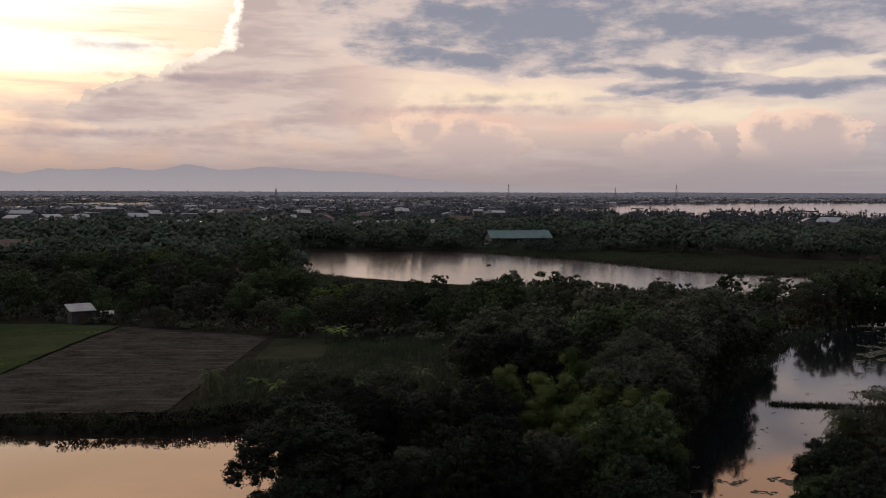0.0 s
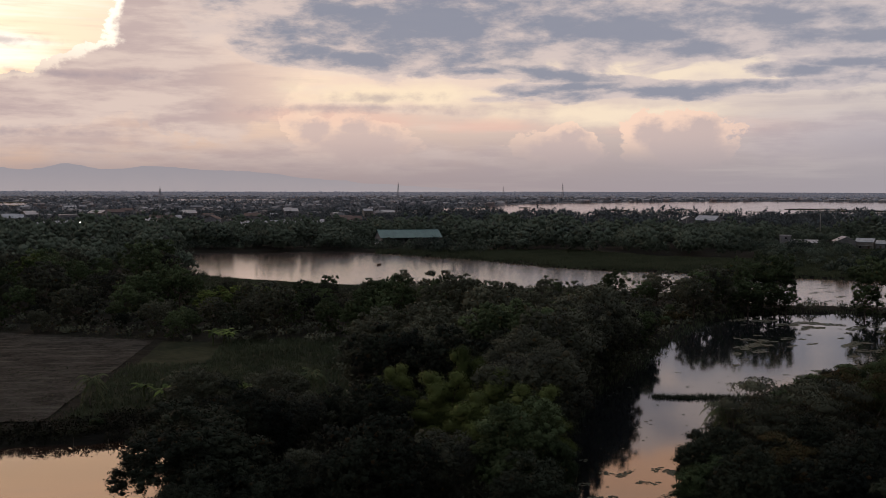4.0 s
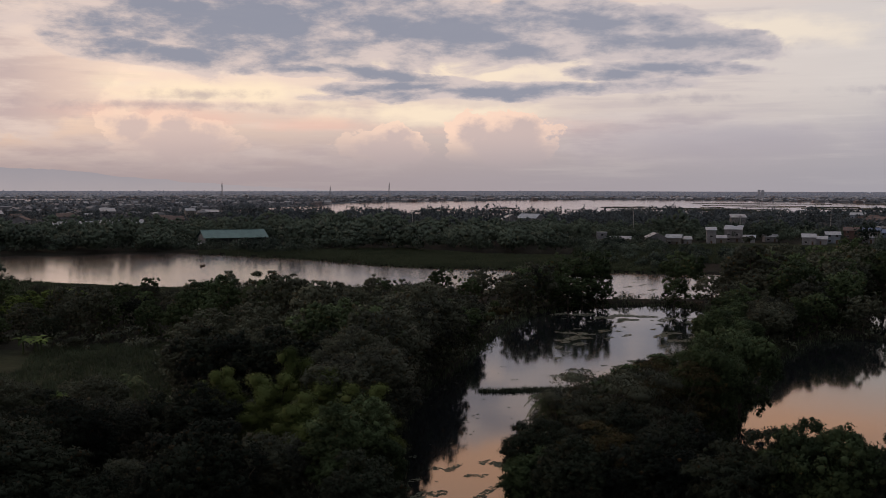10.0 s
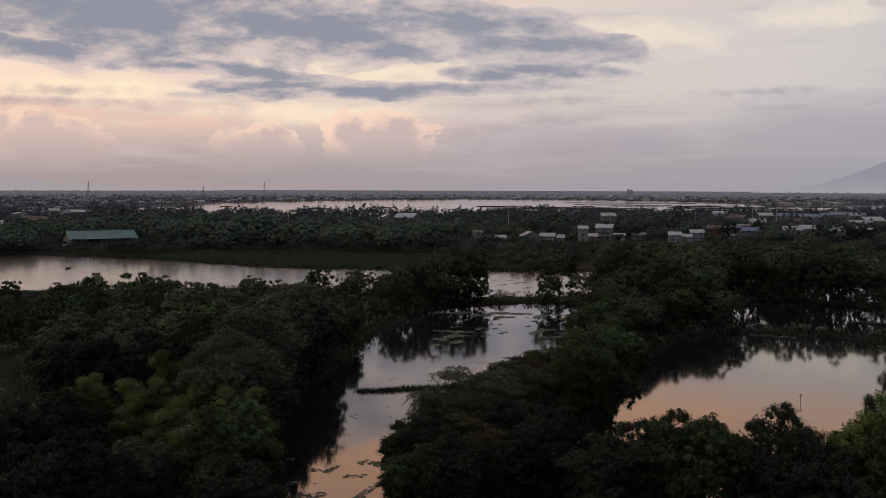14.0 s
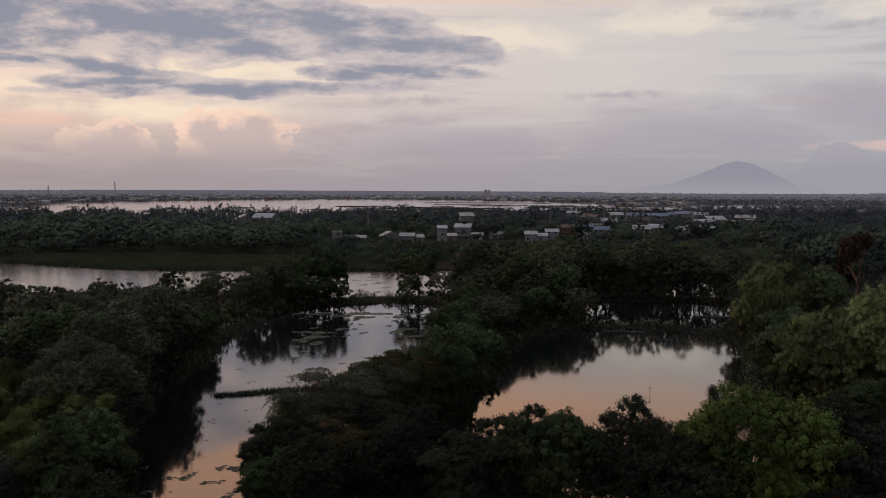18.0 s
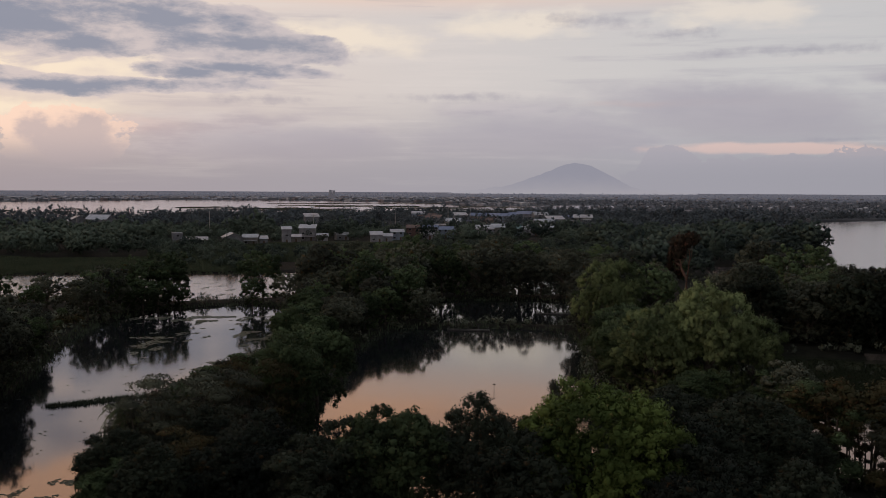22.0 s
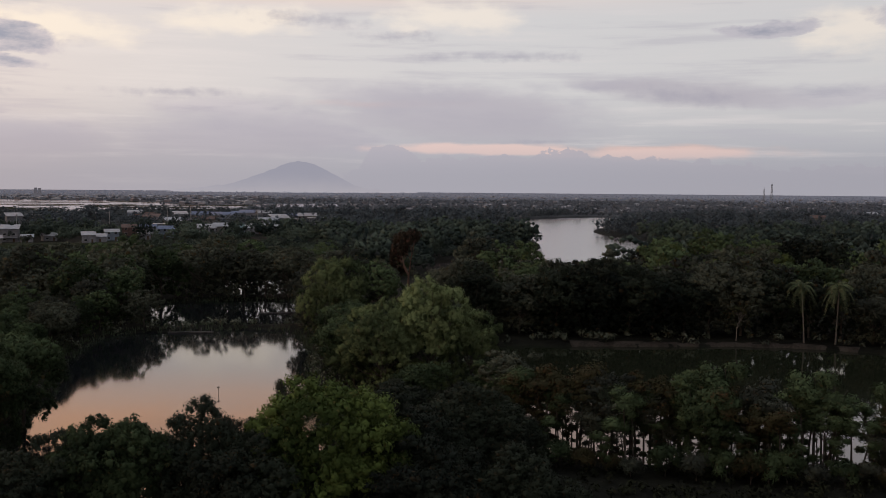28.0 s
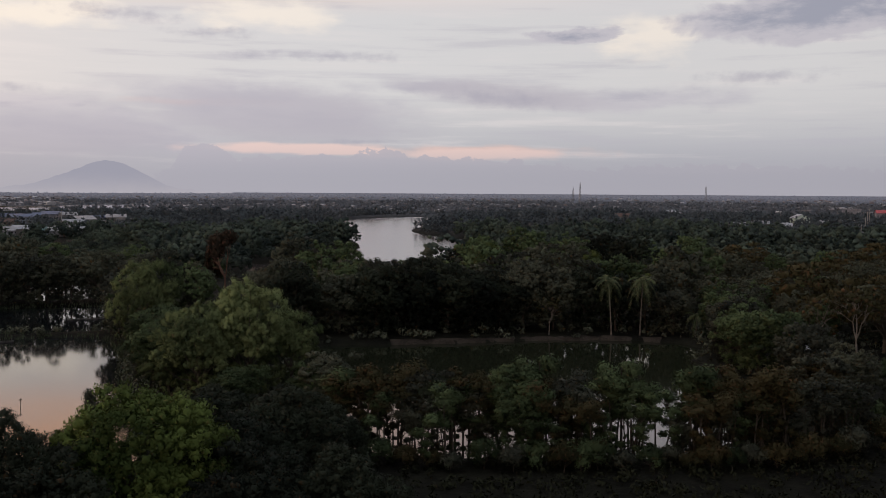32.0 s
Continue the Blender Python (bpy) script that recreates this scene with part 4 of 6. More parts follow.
def wood(az0, az1, d0, d1, h0, h1, spacing, kinds, group="", width=1.0, margin=3.5, single=True):
    """Trees scattered over a sector of land between two bearings and two distances."""
    area = radians(az1 - az0) * (d1 * d1 - d0 * d0) / 2
    n = int(area / spacing ** 2 * 3)
    az, d = np.radians(rng.uniform(az0, az1, n)), np.sqrt(rng.uniform(d0 * d0, d1 * d1, n))
    xy = np.stack([d * np.sin(az), d * np.cos(az)], 1)
    ok = water_distance(xy) > margin
    for f in FIELDS:
        ok &= shore_distance(xy, np.array(f, float)) > 1.5
    for x, y in xy[ok]:
        gap = spacing * rng.uniform(0.75, 1.15)
        if crowded(x, y, gap):
            continue
        tall = 1.16 if rng.random() < 0.3 else rng.uniform(0.68, 1.0)
        plant(kinds[int(rng.integers(len(kinds)))], x, y, rng.uniform(h0, h1) * tall, width, group, single=single)
        planted.append((x, y, gap * 0.5))


def bank_row(water, a, b, offset, spacing, h0, h1, kinds, group="", width=1.0, single=True):
    """Trees along a stretch of shore, from corner a to corner b of its outline, set back by the offset."""
    poly = SHORES[water]
    pts = poly[[k % len(poly) for k in range(a * 4, b * 4 + 1)]]
    area = 0.5 * np.sum(poly[:, 0] * np.roll(poly, -1, 0)[:, 1] - np.roll(poly, -1, 0)[:, 0] * poly[:, 1])
    left = 0.0
    for p, q in zip(pts[:-1], pts[1:]):
        way = q - p
        ln = float(np.hypot(*way))
        out = np.array([way[1], -way[0]]) / max(ln, 1e-6) * (1 if area > 0 else -1)
        while left < ln:
            x, y = p + way * left / ln + out * (offset + rng.uniform(-0.4, 1.4))
            if not crowded(x, y, spacing * 0.6, 0.5) and water_distance([(x, y)])[0] > 0.3:
                plant(kinds[int(rng.integers(len(kinds)))], x, y, rng.uniform(h0, h1), width, group, single=single)
                planted.append((x, y, spacing * 0.5))
            left += spacing * rng.uniform(0.7, 1.3)
        left -= ln


# trees that stand out
plant_at("green", [(38.9, 79, 11.6, 0.95), (36.9, 80, 10.4, 0.85)])
plant_at("light", [(49.9, 76, 14.4, 0.92)], label="light green full-crowned tree beside the pond")
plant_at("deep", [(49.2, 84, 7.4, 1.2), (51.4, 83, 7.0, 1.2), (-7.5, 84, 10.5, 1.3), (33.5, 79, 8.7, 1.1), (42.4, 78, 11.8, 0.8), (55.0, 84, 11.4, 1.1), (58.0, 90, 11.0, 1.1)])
plant_at("plume", [(44.8, 80, 12.6, 0.62), (47.5, 97, 13.0, 0.5), (45.9, 86, 11.0, 0.7)])
plant_at("rain", [(25.4, 102, 10.8, 0.95), (23.6, 99, 9.4, 0.75), (27.9, 107, 10.4, 0.8)], label="spreading umbrella-shaped tree on the creek bank")
plant_at("rust", [(29.6, 113, 10.6, 0.85), (25.6, 90, 8.0, 0.8)])
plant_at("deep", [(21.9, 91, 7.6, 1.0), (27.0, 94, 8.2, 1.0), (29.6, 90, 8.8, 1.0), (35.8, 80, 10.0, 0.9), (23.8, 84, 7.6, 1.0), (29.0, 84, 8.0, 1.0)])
plant_at("green", [(21.6, 88, 6.4, 1.1), (31.9, 116, 12.2, 0.8), (33.4, 130, 13.0, 0.85), (10.7, 86, 10.8, 1.0), (12.6, 84, 8.0, 0.8)])
plant_at("bamboo", [(7.9, 106, 14.2, 0.62), (6.4, 103, 11.6, 1.05), (10.0, 102, 12.2, 1.05), (12.0, 99, 11.0, 1.0), (8.4, 96, 10.6, 1.1), (3.5, 112, 10.5, 0.9)], label="drooping light green bamboo clump on the creek bank")
plant_at("billow", [(50.5, 182, 17.6, 0.70), (55.8, 140, 16.0, 0.76), (62.1, 232, 13.2, 0.9), (53.1, 137, 13.2, 0.80), (58.3, 143, 12.4, 0.76)])
plant_at("green", [(71.8, 106, 10.4, 0.95)], label="light green rounded tree in the row by the pond")
plant_at("half_dead", [(54.6, 272, 19.0, 0.62)])
plant_at("bare", [(88.0, 190, 13.0), (90.0, 185, 14.0), (86.7, 172, 11.0)])
plant_at("bare", [(73.3, 201.5, 8.2)])
plant_at("palm", [(76.9, 203, 13.6), (78.5, 203.5, 13.9), (22.9, 101, 9.4)])
plant_at("low_palm", [(81.6, 204, 6.5), (85.0, 188, 7.6), (86.2, 181, 7.0), (-13.5, 138, 5.5), (-1.0, 134, 6.0)], label="short coconut palm with a low crown")
plant_at("banana", [(-6.8, 186, 4.6), (-6.2, 188, 4.2), (-5.9, 184, 4.4), (-5.0, 136, 4.0), (-9.5, 136, 4.2), (-10.6, 139, 3.9), (-3.2, 142, 4.0)])
plant_at("green", [(25.1, 254, 14.0, 1.05), (23.4, 250, 12.5, 1.1), (30.3, 262, 13.5, 1.0), (24.5, 247, 8.0, 1.2), (25.7, 248, 7.0, 1.1), (23.7, 243, 8.5, 1.2), (29.7, 250, 8.0, 1.1)])
plant_at("light", [(-16.2, 295, 10.5, 1.3), (-4.8, 226, 8.0, 1.5), (-6.6, 223, 7.4, 1.4)], label="round light green tree standing out of the wood")

plant_at("dark", [(13.9, 141, 13.0, 0.9), (14.7, 150, 12.6, 0.9), (15.6, 157, 12.0, 0.9), (16.5, 164, 10.5, 0.9), (15.0, 164, 13.0, 0.9), (12.6, 128, 13.0, 0.95), (10.8, 120, 12.0, 1.0), (13.6, 142, 13.5, 1.0), (15.0, 157, 13.5, 1.0), (12.6, 114, 11.6, 0.9)])

# rows along the banks
bank_row("creek", 11, 14, 4.0, 5.5, 10.0, 13.0, ["dark", "dark", "green"], "trees along the creek", 1.05)
bank_row("creek", 14, 15, 4.5, 4.5, 7.0, 8.6, ["dark", "green"], "trees along the creek", 1.1)
bank_row("creek", 15, 16, 4.0, 4.5, 2.0, 3.4, ["shrub"], "shrubs along the creek", 1.0)
bank_row("creek", 16, 17, 4.0, 5.5, 9.0, 12.0, ["dark", "dark", "green"], "trees along the creek", 1.0)
bank_row("creek", 2, 4, 5.0, 6.0, 7.0, 9.0, ["green", "dark"], "trees between creek and pond")
bank_row("creek", 4, 7, 3.0, 4.0, 1.6, 3.2, ["shrub"], "shrubs along the creek")
bank_row("mirror_pond", 11, 13, 5.5, 5.0, 5.4, 7.4, ["green", "dark", "green"], "trees between creek and pond")
bank_row("mirror_pond", 13, 15, 4.0, 6.0, 6.5, 8.8, ["dark", "dark", "green"], "trees between creek and pond")
bank_row("mirror_pond", 3, 6, 5.0, 6.0, 9.0, 12.0, ["dark", "green", "feather"], "trees beside the pond")
bank_row("green_pond", 0, 4, 10.0, 5.5, 11.0, 15.5, ["dark", "deep", "deep"], "trees behind the green pond", 1.0)
bank_row("green_pond", 0, 4, 18.0, 7.0, 14.0, 18.0, ["dark", "green", "dark"], "trees behind the green pond", 0.95)
bank_row("green_pond", 4, 7, 6.0, 6.0, 9.0, 12.5, ["dark", "green"], "trees behind the green pond")
bank_row("green_pond", 8, 12, 1.0, 2.8, 8.4, 12.0, ["stilt", "slim", "slim"], "trees along the green pond", 1.15)
bank_row("green_pond", 8, 12, 2.8, 2.4, 5.6, 8.6, ["slim", "slim", "stilt"], "trees along the green pond", 1.1)
bank_row("green_pond", 8, 12, 2.4, 3.0, 3.0, 5.4, ["shrub"], "shrubs along the green pond", 0.7)
bank_row("green_pond", 8, 12, 6.4, 2.4, 2.0, 3.8, ["shrub"], "shrubs along the green pond", 0.9)
bank_row("green_pond", 8, 12, 4.4, 3.6, 7.4, 10.4, ["stilt", "slim", "slim"], "trees along the green pond", 1.2)

bank_row("back_pond", 0, 4, 4.0, 5.0, 11.0, 15.0, ["dark", "dark", "green"], "trees round the back pond")
bank_row("hidden_pond", 0, 4, 3.0, 6.0, 8.0, 10.5, ["dark"], single=False)



def bank_strip(name, label, water, a, b, inner, outer, mat):
    """Bare earth along a stretch of shore, sloping to the water."""
    poly = SHORES[water]
    pts = poly[[k % len(poly) for k in range(a * 4, b * 4 + 1)]]
    area = 0.5 * np.sum(poly[:, 0] * np.roll(poly, -1, 0)[:, 1] - np.roll(poly, -1, 0)[:, 0] * poly[:, 1])
    way = np.gradient(pts, axis=0)
    way /= np.linalg.norm(way, axis=1)[:, None]
    out = np.stack([way[:, 1], -way[:, 0]], 1) * (1 if area > 0 else -1)
    fine = np.linspace(0, len(pts) - 1, len(pts) * 4)
    grid = []
    for f in np.linspace(0, 1, 5):
        edge = inner + (outer - inner) * f
        ring = np.stack([np.interp(fine, np.arange(len(pts)), (pts + out * edge)[:, c]) for c in (0, 1)], 1)
        ring += 0.35 * np.stack([wavy(ring, 2.0, f), wavy(ring, 2.6, f + 3)], 1)
        grid.append(np.column_stack([ring, ground_height(ring) + 0.06 - 0.35 * (f > 0.9)]))
    m, n = len(grid), len(grid[0])
    vs = np.concatenate(grid)
    qs = [(r * n + k, r * n + k + 1, (r + 1) * n + k + 1, (r + 1) * n + k) for r in range(m - 1) for k in range(n - 1)]
    me = mesh_from(name, vs, qs, None, mat, True)
    if sum(p.normal.z for p in me.polygons) < 0:
        me.flip_normals()
    return setting(name, me, label, "bank")


bank_strip("pond_bank", "bare brown earth bank behind the green pond", "green_pond", 1, 4, -0.6, 2.6, M_BANK)

# woods, sector by sector
wood(-33, 0.0, 194, 234, 4.5, 9.0, 6.5, ["dark", "deep", "green"], single=False)
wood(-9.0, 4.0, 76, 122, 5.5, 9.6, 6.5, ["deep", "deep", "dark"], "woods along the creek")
wood(-9.0, 14.0, 76, 150, 5.5, 10.4, 7.0, ["dark", "dark", "deep", "green"], "woods along the creek")
wood(31.2, 38.0, 72, 82, 6.5, 8.2, 5.0, ["deep", "dark"], "trees between creek and pond")
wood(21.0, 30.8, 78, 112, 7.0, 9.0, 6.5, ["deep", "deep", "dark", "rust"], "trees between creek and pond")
wood(31.0, 34.4, 112, 160, 7.0, 9.4, 6.5, ["dark", "green", "green"], "trees between creek and pond")
wood(32.0, 37.4, 165, 214, 9.0, 12.0, 7.5, ["dark", "green", "dark"], "trees between creek and pond")
wood(33.0, 42.5, 216, 250, 13.0, 16.5, 8.5, ["dark", "green", "dark"], "trees behind the mirror pond")
wood(26.0, 31.4, 112, 178, 1.4, 3.0, 5.0, ["shrub"], "shrubs between creek and pond")
wood(48.5, 61.5, 108, 205, 6.0, 10.0, 7.5, ["deep", "green", "dark", "dark"], "woods beside the ponds")
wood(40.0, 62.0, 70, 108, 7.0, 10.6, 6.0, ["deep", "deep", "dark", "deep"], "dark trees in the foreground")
wood(83.0, 99.0, 112, 150, 5.5, 8.5, 7.0, ["dark", "green", "rust"], "woods behind the green pond")
wood(84.0, 99.0, 150, 188, 1.6, 3.0, 6.0, ["shrub"], "shrubs behind the green pond")
wood(82.5, 99.0, 190, 235, 9.0, 13.5, 8.0, ["dark", "green", "rust"], "woods behind the green pond")
wood(62.0, 98.0, 78, 106, 0.6, 1.4, 15.0, ["shrub"], "low scrub in the foreground", 1.4)
wood(-30.0, 0.0, 119, 200, 1.0, 2.2, 7.0, ["shrub"], "shrubs round the fields")
wood(1.0, 16.0, 150, 200, 8.5, 11.0, 7.5, ["dark", "dark", "green"], single=False)
wood(1.0, 16.0, 200, 250, 5.5, 8.0, 7.0, ["dark", "dark", "green"], single=False)
wood(16.0, 22.8, 165, 236, 2.4, 4.0, 6.0, ["shrub", "green", "dark"], single=False)
wood(16.0, 23.2, 236, 258, 6.8, 8.8, 6.0, ["dark", "dark", "green"], single=False)
wood(-33, -8.5, 234, 345, 6.0, 12.0, 8.5, ["dark", "green", "dark", "green"], single=False)
wood(-8.5, 1.5, 204, 262, 4.6, 7.0, 6.5, ["dark", "green"], single=False)
wood(22.0, 26.3, 225, 268, 9.5, 12.5, 7.0, ["dark", "green"], single=False, margin=4)
wood(29.6, 36.0, 200, 290, 9.5, 12.5, 7.5, ["dark", "green"], single=False, margin=4)
wood(32.0, 50.0, 205, 350, 7.0, 13.5, 9.0, ["dark", "dark", "green", "green"], single=False)
wood(48.5, 61.5, 205, 330, 6.0, 12.5, 9.0, ["dark", "deep", "green", "green", "bamboo"], single=False)
wood(58.0, 61.0, 210, 345, 9.5, 15.0, 9.0, ["dark", "dark", "green"], single=False)
wood(61.0, 67.5, 210, 262, 8.5, 12.5, 8.5, ["dark", "dark", "green"], single=False)
wood(61.0, 67.5, 262, 345, 4.5, 7.5, 7.5, ["dark", "green"], single=False)
wood(67.5, 83.0, 210, 345, 9.0, 16.0, 9.5, ["dark", "deep", "green", "green", "bamboo"], single=False)
wood(83.0, 99.0, 200, 345, 6.5, 13.0, 9.0, ["dark", "green", "rust", "dark"], single=False)


def joined_wood(name, label, batch):
    """All the gathered trees of one stretch as one mass: trunks and crowns of their templates."""
    bins = {}
    for kind, v, m in batch:
        for o in template(kind, v, 2).children:
            me = o.data
            co = np.empty(len(me.vertices) * 3, np.float32)
            me.vertices.foreach_get("co", co)
            co = co.reshape(-1, 3)
            mat = np.array(m)
            soft = NORMALS.get(me.name)
            if soft is not None:
                soft = soft @ np.array(m.to_3x3().inverted().transposed()).T
                soft = soft / np.linalg.norm(soft, axis=1)[:, None]
            faces = np.empty(len(me.loops), np.int32)
            me.loops.foreach_get("vertex_index", faces)
            faces = faces.reshape(len(me.polygons), -1)
            bins.setdefault(me.materials[0], []).append((co @ mat[:3, :3].T + mat[:3, 3], faces, soft))
    root = None
    for mat, pieces in bins.items():
        soft = np.concatenate([p[2] for p in pieces]) if pieces[0][2] is not None else None
        me = mesh_from(name, *joined([p[:2] for p in pieces]), None, mat, normals=soft)
        if root is None:
            root = tagged(new(name, me), label, "woods", kind="stuff")
        else:
            part("trunks" if "bark" in mat.name else "crowns", me, None, root)
    return root


def az_of(m):
    return math.degrees(math.atan2(m.translation.x, m.translation.y))


for name, label, lo, hi in (("woods_behind_fields", "dark woods behind the fields", -40, 1.5), ("creek_woods", "dense dark woods along the creek", 1.5, 30),
                            ("pond_woods", "dense dark woods behind the ponds", 30, 58), ("river_woods", "dense dark woods in front of the river", 58, 120)):
    joined_wood(name, label, [b for b in far_batch if lo <= az_of(b[2]) < hi])
for t in list(made.values()):
    for o in (*t.children_recursive, t):
        bpy.data.objects.remove(o)


def undergrowth(name, label, az0, az1, d0, d1, spacing, h0, h1, blades, size, mat, seed):
    gen = np.random.default_rng(seed)
    n = int(radians(az1 - az0) * (d1 * d1 - d0 * d0) / 2 / spacing ** 2)
    az, d = np.radians(gen.uniform(az0, az1, n)), np.sqrt(gen.uniform(d0 * d0, d1 * d1, n))
    xy = np.stack([d * np.sin(az), d * np.cos(az)], 1)
    ok = water_distance(xy) > 0.4
    for f in FIELDS:
        ok &= shore_distance(xy, np.array(f, float)) > 0.5
    xy = xy[ok]
    h = gen.uniform(h0, h1, len(xy)) * (1 + 0.4 * wavy(xy, 9.0, 2.0))
    c = np.column_stack([xy, ground_height(xy) + h * 0.4])
    r = np.stack([h * 0.75, h * 0.75, h * 0.6], 1)
    v, q, soft = leaves(gen, c, r, len(xy) * blades, size, hollow=0.35, heart=np.array([0.0, 0.0, -4000.0]), core=0.0)
    return tagged(new(name, mesh_from(name, v, q, None, mat, normals=soft)), label, "undergrowth", kind="stuff")


undergrowth("undergrowth", "tangled dark undergrowth below the trees", -9, 62, 74, 175, 2.1, 1.0, 2.6, 22, 0.42, M_LEAF_DARK, 21)
undergrowth("undergrowth", "tangled dark undergrowth below the trees", -33, 98, 175, 345, 4.2, 1.0, 2.4, 40, 0.55, M_LEAF_DARK, 22)
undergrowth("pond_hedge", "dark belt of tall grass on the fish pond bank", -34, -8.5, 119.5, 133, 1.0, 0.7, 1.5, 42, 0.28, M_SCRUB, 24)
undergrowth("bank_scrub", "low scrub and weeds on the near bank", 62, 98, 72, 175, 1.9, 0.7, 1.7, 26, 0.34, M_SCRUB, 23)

# ---- far woods: too many to count ----


def lumpy_domes(count, seed, fine):
    """Crown shapes for the far woods: uneven rounded domes."""
    out = []
    for k in range(count):
        bm = bmesh.new()
        bmesh.ops.create_icosphere(bm, subdivisions=fine, radius=1.0)
        bmesh.ops.delete(bm, geom=[v for v in bm.verts if v.co.z < -0.5], context="VERTS")
        for v in bm.verts:
            v.co = v.co * (1.0 + 0.45 * noise.noise(v.co * 2.3 + Vector((seed + 9.7 * k, 0, 0))))
        bm.normal_update()
        bm.verts.index_update()
        out.append((np.array([v.co[:] for v in bm.verts]), np.array([v.normal[:] for v in bm.verts]), np.array([[v.index for v in f.verts] for f in bm.faces])))
        bm.free()
    return out


def clustered_crowns(count, seed, boughs, tufts_each):
    """Crown shapes for the woods beyond: boughs of several clumps round a few uneven leaders."""
    ball = np.array([(1, 0, 0), (0, 1, 0), (-1, 0, 0), (0, -1, 0), (0, 0, 1), (0, 0, -1)], float)
    sides = np.array([(0, 1, 4), (1, 2, 4), (2, 3, 4), (3, 0, 4), (1, 0, 5), (2, 1, 5), (3, 2, 5), (0, 3, 5)])
    out = []
    for m in range(count):
        gen = np.random.default_rng(seed + m)
        k = np.arange(boughs) + 0.5
        z = 1.0 - 1.5 * k / boughs
        a = k * 2.39996 + gen.uniform(-0.4, 0.4, boughs)
        s = np.sqrt(np.clip(1 - z * z, 0.02, 1))
        d = np.stack([s * np.cos(a), s * np.sin(a), z], 1)
        lobes = gen.normal(size=(3, 3))
        lobes[:, 2] = np.abs(lobes[:, 2])
        lobes /= np.linalg.norm(lobes, axis=1)[:, None]
        far = (0.52 + 0.30 * (np.clip(d @ lobes.T, 0, 1) ** 3).max(1)) * gen.uniform(0.85, 1.1, boughs)
        size = gen.uniform(0.26, 0.42, boughs)
        t = gen.normal(size=(boughs, tufts_each, 3)) + d[:, None, :] * 0.7
        t /= np.linalg.norm(t, axis=2)[..., None]
        c = ((d * far[:, None])[:, None, :] + t * size[:, None, None] * 0.95).reshape(-1, 3)
        r = np.repeat(size, tufts_each) * gen.uniform(0.38, 0.60, len(c))
        o = np.broadcast_to(ball, (len(c), *ball.shape))
        v = o * r[:, None, None] * gen.uniform(0.7, 1.2, (len(c), len(ball), 1)) + c[:, None, :]
        nrm = 0.6 * o + 0.6 * (c / np.linalg.norm(c, axis=1)[:, None])[:, None, :]
        nrm /= np.linalg.norm(nrm, axis=2)[..., None]
        f = (sides[None] + (np.arange(len(c)) * len(ball))[:, None, None]).reshape(-1, 3)
        out.append((v.reshape(-1, 3), nrm.reshape(-1, 3), f))
    return out


CLUSTERS = clustered_crowns(7, 300, 12, 3)
FAR_CLUSTERS = clustered_crowns(6, 320, 7, 2)
COARSE = lumpy_domes(6, 8.0, 1)


